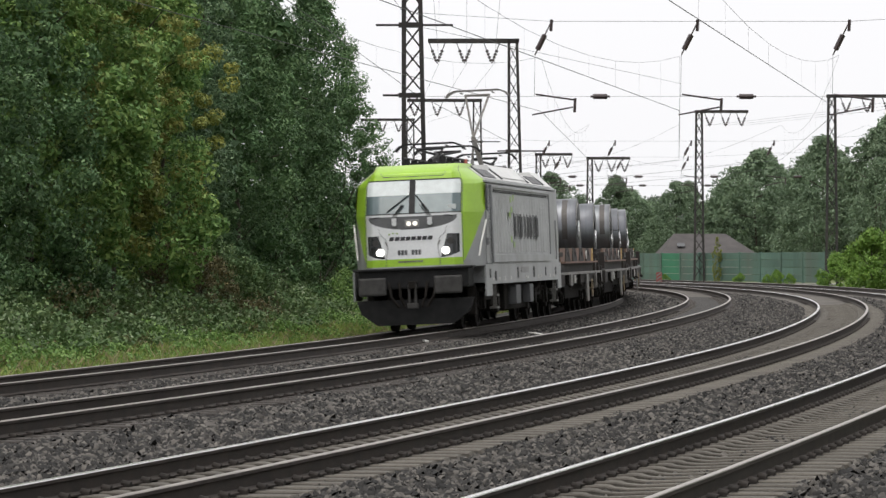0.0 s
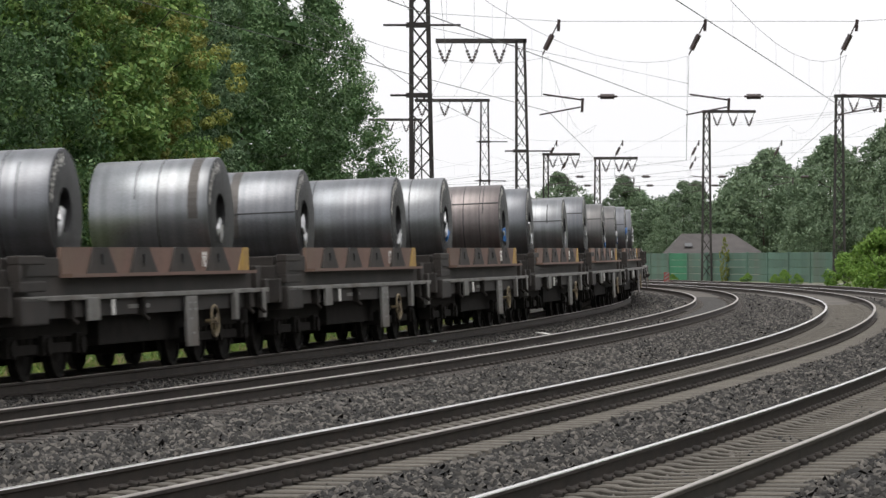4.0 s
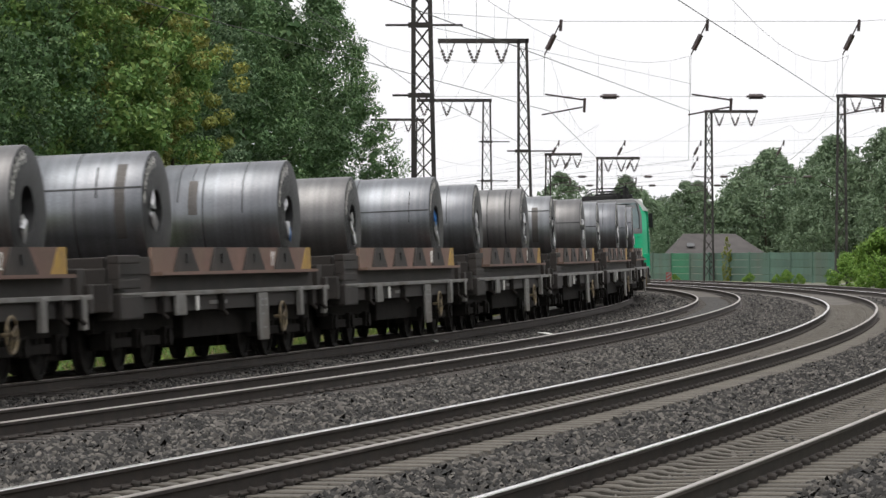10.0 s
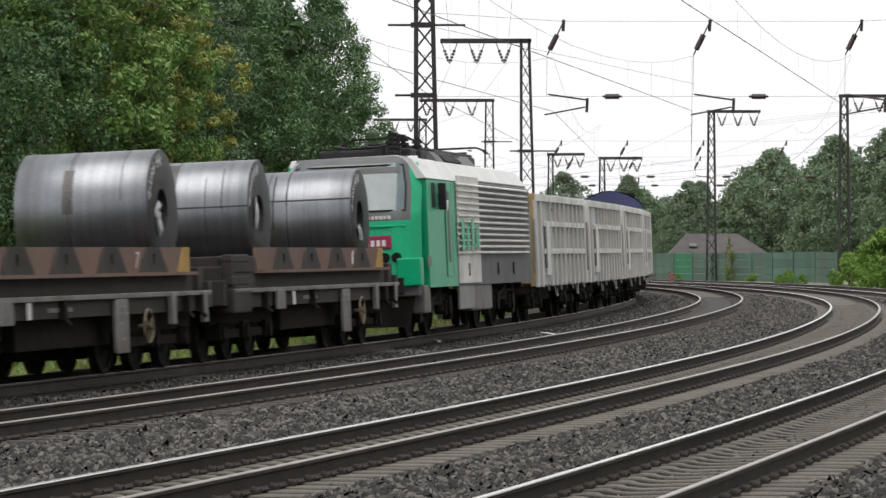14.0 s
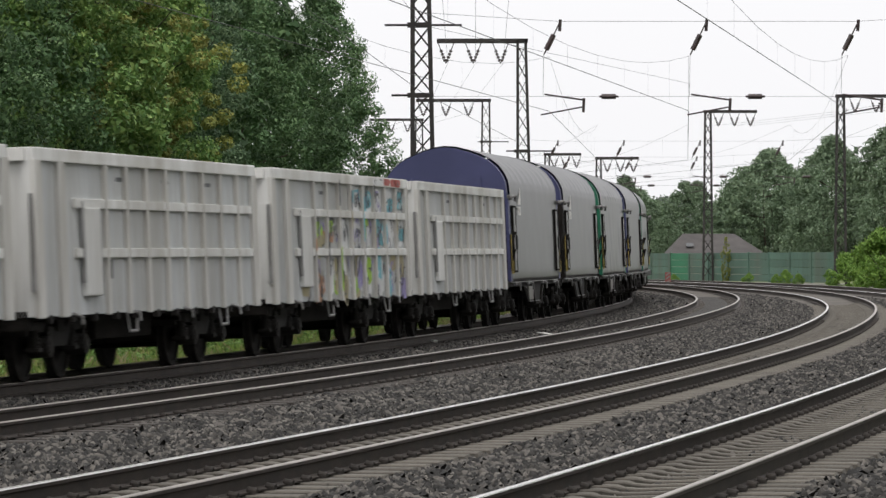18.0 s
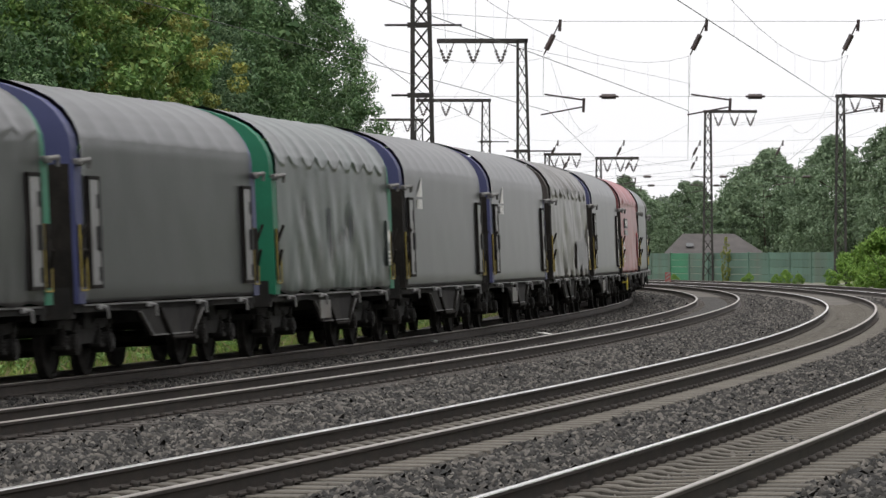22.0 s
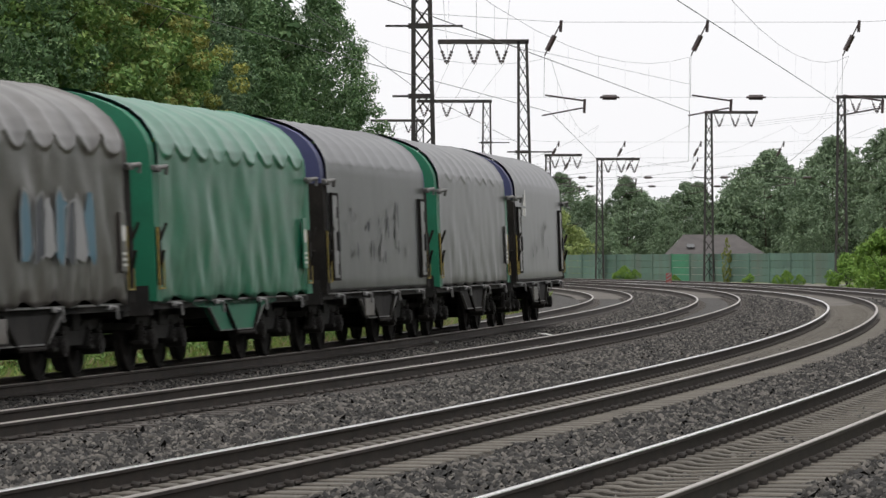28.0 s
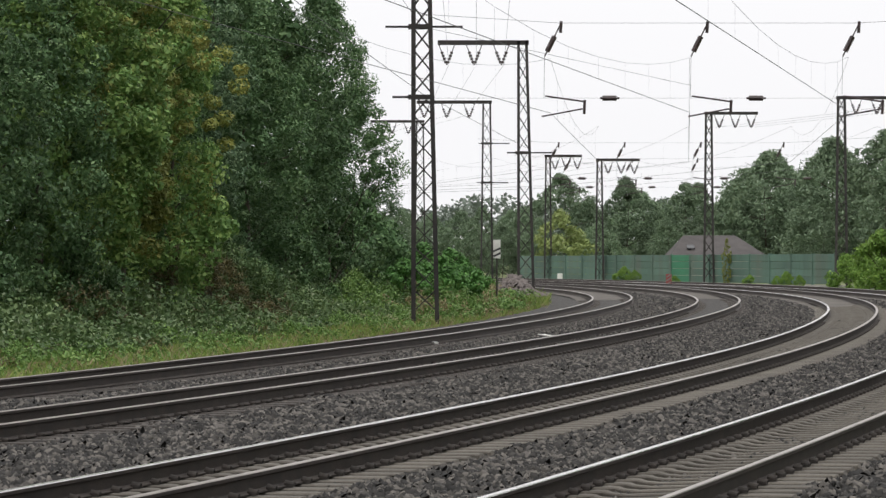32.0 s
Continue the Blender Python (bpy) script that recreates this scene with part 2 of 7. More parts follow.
tagged(strip("ballast", [(-3.2, -0.5), (-2.4, -0.24), (2.2, -0.24), (3, -0.5)], 260, 596, 10, M_BALLAST), "grey-brown ballast of the stretch behind the wood", "ballast", kind="structure")


def rail_mesh(name, o, z, s0, s1, head, parent):
    """A flat-bottomed rail, swept along the line."""
    prof = [(-0.07, -0.172), (0.07, -0.172), (0.07, -0.16), (0.012, -0.14), (0.010, -0.05), (0.036, -0.035), (0.036, -0.008), (0.030, 0.0),
            (-0.030, 0.0), (-0.036, -0.008), (-0.036, -0.035), (-0.010, -0.05), (-0.012, -0.14), (-0.07, -0.16)]
    near, far = np.arange(s0, min(s1, 240), 2.0), np.arange(240, s1 + 1, 6.0)
    ss = np.concatenate([near, far]) if s1 > 240 else near
    vs, fs = [], []
    n = len(prof)
    for s in ss:
        for dx, dz in prof:
            x, y, h = on_line(s, o + dx)
            vs.append((x, y, z + dz))
    for i in range(len(ss) - 1):
        for j in range(n):
            a, b = i * n + j, i * n + (j + 1) % n
            fs.append((a, b, b + n, a + n))
    ob = raw(name, vs, fs, M_RAIL, parent)
    ob.data.materials.append(head)
    for i, p in enumerate(ob.data.polygons):
        if i % n in (6, 7, 8):
            p.material_index = 1
    return ob


M_BED = mat("dusty_track_bed", (0.096, 0.085, 0.073), (0.058, 0.051, 0.044), 0.9, scale=0.9, fine=18, bump=0.5)
for nm, o, dz in TRACKS:
    tagged(strip("track_bed", [(o - 0.68, dz - 0.19), (o, dz - 0.165), (o + 0.68, dz - 0.13)], 60 if nm in "AB" else 44, 258, 2.0, M_BED, ramp=34.0), "brown dusty ballast between the rails", "ballast", kind="structure")
    tagged(strip("track_bed", [(o + 0.83, dz - 0.13), (o + 1.3, dz - 0.165)], 60 if nm in "AB" else 44, 258, 2.0, M_BED, ramp=34.0), "pale dusty strip of sleeper ends beside the rail", "ballast", kind="structure")
    tagged(strip("track_bed", [(o - 1.3, dz - 0.215), (o - 0.83, dz - 0.205)], 60 if nm in "AB" else 44, 258, 2.0, M_BED, ramp=34.0), "pale dusty strip of sleeper ends beside the rail", "ballast", kind="structure")
track_roots = {}
for nm, o, dz in TRACKS:
    root = tagged(new("track_%s" % nm.lower()), "railway track of brown steel rails on concrete sleepers", "railway track", kind="structure")
    track_roots[nm] = root
    s0, s1 = (-640, 596) if nm == "A" else (-100, 260)
    rail_mesh("rail", o - 0.7525, dz - CANT / 2, s0, s1, M_HEAD_DULL if nm in "AB" else M_HEAD, root)
    rail_mesh("rail", o + 0.7525, dz + CANT / 2, s0, s1, M_HEAD_DULL, root)

# ---------------------------------------------------------------- rolling stock: materials
M_BLACK = mat("underframe_black", (0.013, 0.012, 0.011), (0.023, 0.02, 0.018), 0.9, 0.0, scale=3, fine=30, spec=0.12, dirt=(0.024, 0.02, 0.017), dirt_amount=0.3)
M_DUSTY = mat("dusty_black_steel", (0.018, 0.017, 0.0165), (0.031, 0.029, 0.027), 0.85, 0.1, scale=3, fine=30, bump=0.2, spec=0.25, dirt=(0.055, 0.049, 0.044), dirt_amount=0.4)
M_TYRE = mat("wheel_steel", (0.014, 0.0125, 0.0115), (0.024, 0.021, 0.019), 0.85, 0.1, spec=0.2)
M_BUFFER = mat("greasy_grey_buffer", (0.055, 0.053, 0.051), (0.03, 0.029, 0.028), 0.6, 0.2)
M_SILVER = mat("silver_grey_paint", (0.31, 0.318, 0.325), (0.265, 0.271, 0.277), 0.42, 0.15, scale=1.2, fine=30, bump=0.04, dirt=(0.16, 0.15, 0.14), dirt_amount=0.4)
# silver tone of the cab front, lighter than the silver-grey sides
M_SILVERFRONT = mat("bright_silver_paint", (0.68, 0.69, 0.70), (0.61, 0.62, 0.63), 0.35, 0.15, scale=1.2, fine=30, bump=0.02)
# side silver made lighter, so the highlights on the ribs are in the colour
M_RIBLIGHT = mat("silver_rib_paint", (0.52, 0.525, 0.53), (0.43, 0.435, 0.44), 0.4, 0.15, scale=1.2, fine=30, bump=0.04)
M_LIMEFADED = mat("faded_lime_print", (0.28, 0.42, 0.1), (0.26, 0.36, 0.14), 0.5)
M_REDLAMP = mat("faded_red_plastic", (0.4, 0.12, 0.08), (0.3, 0.08, 0.06), 0.5)
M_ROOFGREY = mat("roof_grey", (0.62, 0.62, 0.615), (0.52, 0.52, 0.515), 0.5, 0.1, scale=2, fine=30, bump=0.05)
M_LIME = mat("lime_green_paint", (0.30, 0.50, 0.03), (0.25, 0.43, 0.03), 0.3, scale=1.5, fine=40, bump=0.02)
M_WINDOW = mat("cab_window", (0.11, 0.15, 0.158), (0.08, 0.11, 0.116), 0.05, scale=1, fine=4, bump=0.0, spec=0.6)
M_DARKGLASS = mat("dark_window", (0.015, 0.017, 0.018), (0.02, 0.02, 0.02), 0.08, spec=0.7, bump=0.0)
M_BLIND = mat("roller_blind", (0.62, 0.66, 0.66), (0.55, 0.58, 0.58), 0.7, bump=0.02)
M_PLASTIC = mat("black_trim", (0.010, 0.010, 0.011), (0.018, 0.018, 0.018), 0.6, spec=0.25)
M_LETTER = mat("dark_print", (0.03, 0.03, 0.035), (0.05, 0.05, 0.05), 0.6)
M_PALE = mat("pale_grey_panel", (0.27, 0.267, 0.265), (0.19, 0.187, 0.185), 0.5, 0.1, scale=3, dirt=(0.15, 0.14, 0.13), dirt_amount=0.5)
M_WHITE = mat("white_paint", (0.72, 0.71, 0.69), (0.6, 0.59, 0.56), 0.6, scale=3, dirt=(0.3, 0.27, 0.22), dirt_amount=0.4)
M_YELLOW = mat("yellow_paint", (0.36, 0.28, 0.06), (0.2, 0.15, 0.04), 0.6, spread=0.2)
M_BRIGHTYELLOW = mat("bright_yellow_paint", (0.55, 0.45, 0.04), (0.45, 0.36, 0.04), 0.5)
M_WHEELRIM = mat("worn_ochre_paint", (0.22, 0.17, 0.09), (0.11, 0.085, 0.06), 0.6, scale=8)
M_ORANGE = mat("orange_paint", (0.40, 0.25, 0.05), (0.28, 0.17, 0.06), 0.7)
M_GREENLOCO = mat("emerald_paint", (0.0, 0.36, 0.17), (0.0, 0.31, 0.145), 0.38, scale=1, fine=30, bump=0.02, spec=0.4)
M_DARKGREY = mat("slate_grey_paint", (0.13, 0.133, 0.136), (0.10, 0.10, 0.105), 0.6, scale=1.5, bump=0.04, spec=0.2)
M_MAGENTA = mat("magenta_paint", (0.32, 0.02, 0.09), (0.25, 0.03, 0.05), 0.4)
M_BROWN = mat("brown_wagon_paint", (0.026, 0.0205, 0.0175), (0.0145, 0.0125, 0.011), 0.8, scale=1.5, fine=25, bump=0.2, dirt=(0.045, 0.036, 0.031), dirt_amount=0.5)
M_RUSTRED = mat("rusty_red_steel", (0.20, 0.12, 0.095), (0.13, 0.082, 0.066), 0.8, scale=1.2, fine=18, bump=0.3, spread=0.2, dirt=(0.22, 0.15, 0.11), dirt_amount=0.6)
M_SILLGREY = mat("worn_grey_steel", (0.21, 0.205, 0.195), (0.12, 0.115, 0.108), 0.6, 0.2, scale=2, fine=25, dirt=(0.1, 0.07, 0.05), dirt_amount=0.5)
M_COILEND = mat("coil_end", (0.05, 0.05, 0.053), (0.028, 0.028, 0.03), 0.55, 0.5, scale=2, fine=90, bump=0.5)
M_EAOS = mat("off_white_wagon_paint", (0.70, 0.70, 0.685), (0.58, 0.575, 0.555), 0.65, scale=0.8, fine=12, bump=0.1, streak=True, dirt=(0.33, 0.305, 0.26), dirt_amount=0.6, spread=0.09)
# same paint on the walls, with the shade between the ribs put into its colour
M_EAOSWALL = mat("shaded_wall_wagon_paint", (0.47, 0.485, 0.49), (0.38, 0.39, 0.39), 0.7, scale=0.9, fine=12, bump=0.1, streak=True, dirt=(0.3, 0.28, 0.24), dirt_amount=0.55, spread=0.09)
M_OCHRE = mat("ochre_stain", (0.3, 0.24, 0.1), (0.36, 0.3, 0.18), 0.8, scale=6)
M_EAOSRUST = mat("rusty_yellow_end", (0.36, 0.27, 0.14), (0.25, 0.17, 0.08), 0.75, scale=1, streak=True)
M_LAMPLIT = bpy.data.materials.new("headlamp_glow")
M_LAMPLIT.use_nodes = True
_p = M_LAMPLIT.node_tree.nodes["Principled BSDF"]
_p.inputs["Emission Color"].default_value, _p.inputs["Emission Strength"].default_value = (1.0, 0.96, 0.88, 1), 3.5


M_FOIL = mat("crumpled_foil", (0.62, 0.62, 0.63), (0.4, 0.4, 0.42), 0.35, 0.5, scale=9)
M_BLUEFOIL = mat("blue_foil", (0.04, 0.2, 0.55), (0.03, 0.13, 0.4), 0.4, scale=9)
M_COILBAND = mat("rubbed_coil_band", (0.10, 0.094, 0.09), (0.07, 0.064, 0.06), 0.55, 0.7, scale=2, fine=40)

M_LAMPDIM = bpy.data.materials.new("dim_headlamp_glow")
M_LAMPDIM.use_nodes = True
_p = M_LAMPDIM.node_tree.nodes["Principled BSDF"]
_p.inputs["Emission Color"].default_value, _p.inputs["Emission Strength"].default_value = (1.0, 0.93, 0.78, 1), 0.9


def coil_mat(name, a, b, rough=0.42):
    """Hot-rolled strip: blue-grey mill scale with rings round the coil and faint rust."""
    m = mat(name, a, b, rough - 0.05, 0.95, scale=1.3, fine=40, bump=0.015, dirt=(0.17, 0.14, 0.13), dirt_amount=0.2, dirt_scale=0.9)
    n, l = m.node_tree.nodes, m.node_tree.links
    p = n["Principled BSDF"]
    co, mp, tex = n.new("ShaderNodeTexCoord"), n.new("ShaderNodeMapping"), n.new("ShaderNodeTexNoise")
    info = n.new("ShaderNodeObjectInfo")
    mp.inputs["Scale"].default_value = (9, 0.15, 0.15)
    tex.inputs["Scale"].default_value, tex.inputs["Detail"].default_value = 1.0, 5
    tex.noise_dimensions = "4D"
    mul = n.new("ShaderNodeMath")
    mul.operation = "MULTIPLY"
    mul.inputs[1].default_value = 40
    l.new(info.outputs["Random"], mul.inputs[0])
    l.new(mul.outputs[0], tex.inputs["W"])
    l.new(co.outputs["Object"], mp.inputs["Vector"])
    l.new(mp.outputs[0], tex.inputs["Vector"])
    old = p.inputs["Base Color"].links[0].from_socket
    mix, mr = n.new("ShaderNodeMixRGB"), n.new("ShaderNodeMapRange")
    mix.blend_type = "MULTIPLY"
    mix.inputs[0].default_value = 0.42
    mr.inputs[1].default_value, mr.inputs[2].default_value, mr.inputs[3].default_value, mr.inputs[4].default_value = 0.34, 0.62, 0.55, 1.2
    l.new(tex.outputs["Fac"], mr.inputs[0])
    l.new(old, mix.inputs[1])
    l.new(mr.outputs[0], mix.inputs[2])
    l.new(mix.outputs[0], p.inputs["Base Color"])
    return m


M_COILS = [coil_mat("coil_blue_grey", (0.215, 0.226, 0.242), (0.172, 0.181, 0.197), 0.43), coil_mat("coil_brown_grey", (0.192, 0.191, 0.192), (0.153, 0.152, 0.153), 0.48),
           coil_mat("coil_pale_grey", (0.262, 0.275, 0.288), (0.216, 0.226, 0.238), 0.41), coil_mat("coil_rusty", (0.2, 0.182, 0.18), (0.163, 0.142, 0.141), 0.48)]


def tarp(name, a, b, gloss=0.5):
    """Coated fabric or painted sheet, patchy with dust."""
    return mat(name, a, b, gloss - 0.16, 0.0, scale=0.8, fine=10, bump=0.08, spec=0.66, dirt=tuple(0.8 * v + 0.02 for v in b), dirt_amount=0.55)


M_HOODS = {"grey": tarp("grey_hood", (0.028, 0.028, 0.031), (0.021, 0.021, 0.0235)),
           "silver": tarp("worn_grey_tarpaulin", (0.041, 0.041, 0.042), (0.031, 0.031, 0.032)),
           "teal": tarp("grey_green_tarpaulin", (0.036, 0.052, 0.048), (0.035, 0.039, 0.038)),
           "brown": tarp("brown_grey_tarpaulin", (0.078, 0.069, 0.061), (0.053, 0.048, 0.043)),
           "red": tarp("red_tarpaulin", (0.235, 0.009, 0.017), (0.18, 0.008, 0.014)),
           "green": tarp("green_tarpaulin", (0.004, 0.14, 0.072), (0.004, 0.108, 0.056))}
M_SMEAR = mat("pale_smear", (0.26, 0.257, 0.253), (0.15, 0.148, 0.146), 0.7, scale=5)
M_ENDS = {"blue": mat("dark_blue_paint", (0.055, 0.06, 0.15), (0.04, 0.045, 0.115), 0.5, scale=1.2, bump=0.05),
          "green": mat("green_end_paint", (0.01, 0.16, 0.085), (0.01, 0.12, 0.065), 0.5, scale=1.2, bump=0.05),
          "red": mat("dark_red_paint", (0.16, 0.03, 0.03), (0.11, 0.025, 0.025), 0.55, scale=1.2, bump=0.05),
          "black": mat("brown_black_paint", (0.05, 0.042, 0.038), (0.035, 0.03, 0.028), 0.6, scale=1.2, bump=0.05)}
# pale tone for hooks and sill edges, and for the highlight drawn on belly rims
M_SILLEDGE = mat("pale_edge_steel", (0.2, 0.195, 0.19), (0.09, 0.086, 0.082), 0.6, 0.2, scale=2, fine=25)
M_SPRAY = [mat("spray_" + nm, c, tuple(0.8 * v for v in c), 0.5, scale=3, bump=0.02) for nm, c in
           (("white", (0.66, 0.66, 0.66)), ("lime", (0.32, 0.55, 0.03)), ("violet", (0.27, 0.23, 0.46)), ("orange", (0.42, 0.2, 0.1)),
            ("cyan", (0.16, 0.46, 0.54)), ("black", (0.03, 0.03, 0.035)), ("red", (0.42, 0.06, 0.05)), ("sand", (0.36, 0.31, 0.17)))]

M_FADED = [mat("faded_" + m.name, *[tuple(0.45 * v + 0.035 for v in c)] * 2, rough=0.6, scale=3, bump=0.02) for m, c in
           zip(M_SPRAY, ((0.6, 0.6, 0.6), (0.32, 0.55, 0.03), (0.27, 0.23, 0.46), (0.42, 0.2, 0.1), (0.1, 0.3, 0.42), (0.03, 0.04, 0.06), (0.42, 0.06, 0.05), (0.2, 0.2, 0.1)))]

SHARED = {}


def ribbon(bm, pts, w):
    """A flat sprayed line through points on a wagon's side."""
    prev = None
    for i, p in enumerate(pts):
        d = pts[min(i + 1, len(pts) - 1)] - pts[max(i - 1, 0)]
        n = Vector((0, -d.z * 1.6, d.y)).normalized() * w * 0.5 if d.length > 1e-6 else Vector((0, 0, w * 0.5))
        cur = bm.verts.new(p + n), bm.verts.new(p - n)
        if prev:
            bm.faces.new((prev[0], cur[0], cur[1], prev[1]))
        prev = cur
    return bm



def shared(key, make, material, smooth=False):
    """One mesh for all alike pieces."""
    if key not in SHARED:
        ob = part(key, make(), material, smooth=smooth)
        SHARED[key] = ob.data
        bpy.data.objects.remove(ob)
    return SHARED[key]


def piece(key, make, material, parent, x=0, y=0, z=0, rz=0, name=None, smooth=False, label=""):
    ob = new(name or key, shared(key, make, material, smooth))
    ob.parent = parent
    ob.matrix_basis = pose(x, y, z, 0, 0, rz)
    if label:
        tagged(ob, label)
    return ob


# ---------------------------------------------------------------- rolling stock: running gear
def wheelset_mesh(r=0.46):
    bm = bmesh.new()
    for sx in (-1, 1):
        x0 = sx * 0.75
        lathe(bm, [(0.09, x0 - 0.08 * sx), (0.09, x0 + 0.07 * sx), (r * 0.55, x0 + 0.02 * sx), (r * 0.85, x0 + 0.03 * sx), (r * 0.86, x0 + 0.065 * sx),
                   (r, x0 + 0.06 * sx), (r + 0.005, x0 - 0.03 * sx), (r + 0.03, x0 - 0.04 * sx), (r + 0.03, x0 - 0.07 * sx), (r * 0.84, x0 - 0.075 * sx), (r * 0.5, x0 - 0.03 * sx)], 24)
    rod(bm, (-0.95, 0, 0), (0.95, 0, 0), 0.085, 12)
    return bm


def long_bogie_mesh():
    """Three-axle bogie of a heavy coil wagon."""
    bm = bmesh.new()
    for sx in (-1, 1):
        x = sx * 1.0
        box(bm, x - 0.07, x + 0.07, -2.3, 2.3, 0.58, 0.84, 0.02)
        for y in (-1.7, 0, 1.7):
            box(bm, x - 0.12, x + 0.14, y - 0.2, y + 0.2, 0.34, 0.62, 0.02)
            rod(bm, (x, y, 0.46), (x + 0.18 * sx, y, 0.46), 0.13, 12)
        for y in (-0.85, 0.85):
            box(bm, x - 0.06, x + 0.1, y - 0.5, y + 0.5, 0.36, 0.5, 0.02)
            for q in (-0.3, 0, 0.3):
                rod(bm, (x, y + q, 0.5), (x, y + q, 0.9), 0.07, 8)
    box(bm, -1.0, 1.0, -0.9, 0.9, 0.5, 0.86, 0.03)
    return bm


def bogie_frame_mesh():
    """Welded two-axle freight bogie without wheels: cranked side frames, axle boxes between nests of springs."""
    bm = bmesh.new()
    for sx in (-1, 1):
        x = sx * 1.0
        prof = [(-1.42, 0.70), (-1.40, 0.80), (-0.5, 0.80), (-0.36, 0.72), (0.36, 0.72), (0.5, 0.80), (1.40, 0.80), (1.42, 0.70), (0.55, 0.64), (0.36, 0.46), (-0.36, 0.46), (-0.55, 0.64)]
        a = [bm.verts.new((x - 0.06, y, z)) for y, z in prof]
        b = [bm.verts.new((x + 0.06, y, z)) for y, z in prof]
        for i in range(len(prof)):
            j = (i + 1) % len(prof)
            bm.faces.new((a[i], a[j], b[j], b[i]))
        bm.faces.new(a[::-1])
        bm.faces.new(b)
        for sy in (-1, 1):
            y = sy * 0.9
            rod(bm, (x - 0.1, y, 0.46), (x + 0.19 * sx, y, 0.46), 0.145, 16)
            rod(bm, (x + 0.19 * sx, y, 0.46), (x + 0.21 * sx, y, 0.46), 0.10, 12)
            box(bm, x - 0.1, x + 0.1, y - 0.17, y + 0.17, 0.38, 0.58, 0.02)
            box(bm, x - 0.09, x + 0.12, y - 0.36, y + 0.36, 0.40, 0.45, 0.01)
            for q in (-0.27, 0.27):
                for k in range(5):
                    rod(bm, (x + 0.03 * sx, y + q, 0.455 + 0.052 * k), (x + 0.03 * sx, y + q, 0.485 + 0.052 * k), 0.088, 10)
                rod(bm, (x + 0.03 * sx, y + q, 0.44), (x + 0.03 * sx, y + q, 0.74), 0.06, 8)
            bar(bm, (x + 0.08 * sx, y + 0.16, 0.62), (x + 0.08 * sx, y + 0.34, 0.78), 0.04, 0.03)
        box(bm, x - 0.02, x + 0.1, -0.2, 0.2, 0.66, 0.92, 0.02)
    box(bm, -1.05, 1.05, -0.22, 0.22, 0.56, 0.86, 0.03)
    for sy in (-1.36, 1.36):
        box(bm, -1.0, 1.0, sy - 0.05, sy + 0.05, 0.62, 0.72)
    bmesh.ops.recalc_face_normals(bm, faces=bm.faces)
    return bm


def brake_block_mesh():
    bm = bmesh.new()
    for sx in (-1, 1):
        for y in (-0.42, 0.42):
            box(bm, sx * 0.75 - 0.05, sx * 0.75 + 0.05, y - 0.05, y + 0.05, 0.3, 0.62)
    rod(bm, (-0.8, -0.4, 0.33), (0.8, -0.4, 0.33), 0.035)
    rod(bm, (-0.8, 0.4, 0.33), (0.8, 0.4, 0.33), 0.035)
    return bm


def bogie(parent, y, heavy=False):
    if heavy:
        b = piece("heavy_bogie", long_bogie_mesh, M_BLACK, parent, 0, y, 0, name="bogie", label="black three-axle bogie")
    else:
        b = piece("bogie", bogie_frame_mesh, M_DUSTY, parent, 0, y, 0, label="black cast steel bogie")
    if heavy:
        # plain black block added to stop light showing through between the wheels
        piece("brake_rigging", lambda: nbox(-0.5, 0.5, -2.3, 2.3, 0.22, 0.8, 0.03), M_BLACK, b)
    for q in (-1.7, 0, 1.7) if heavy else (-0.9, 0.9):
        piece("wheelset", wheelset_mesh, M_TYRE, b, 0, q, 0.46, smooth=False)
    piece("brake_gear", brake_block_mesh, M_BLACK, b)
    return b


def buffer_mesh():
    bm = bmesh.new()
    m = Matrix.Rotation(-math.pi / 2, 4, "Z")
    lathe(bm, [(0.02, 0.0), (0.11, 0.0), (0.11, 0.32), (0.085, 0.33), (0.085, 0.55), (0.2, 0.57), (0.225, 0.60), (0.2, 0.62), (0.02, 0.63)], 16, m, close=False)
    box(bm, -0.17, 0.17, -0.02, 0.03, -0.17, 0.17)
    return bm


def couplings(parent, half):
    """Four buffers and two hooks; they stick out 0.62 m from the headstocks."""
    for sy in (-1, 1):
        for sx in (-0.875, 0.875):
            piece("buffer", buffer_mesh, M_BLACK, parent, sx, sy * (half - 0.62), 1.05, 0 if sy < 0 else 180, smooth=False)
        piece("draw_hook", lambda: rod(nbox(-0.05, 0.05, -0.4, 0, -0.06, 0.06), (0, -0.35, 0.05), (0, -0.42, -0.3), 0.035), M_BLACK, parent, 0, sy * (half - 0.62), 1.05, 0 if sy < 0 else 180)


# ---------------------------------------------------------------- the silver and lime-green electric locomotive
def grid_patch(xs, zs, surf, keep):
    """Faces of a curved front between the lines xs and zs where keep(x, z) holds."""
    bm = bmesh.new()
    vs = {}

    def corner(i, j):
        if (i, j) not in vs:
            vs[i, j] = bm.verts.new(surf(xs[i], zs[j]))
        return vs[i, j]

    for i in range(len(xs) - 1):
        for j in range(len(zs) - 1):
            if keep((xs[i] + xs[i + 1]) / 2, (zs[j] + zs[j + 1]) / 2):
                bm.faces.new((corner(i, j), corner(i + 1, j), corner(i + 1, j + 1), corner(i, j + 1)))
    return bm


def mirror(vals):
    return sorted({-v for v in vals} | set(vals))


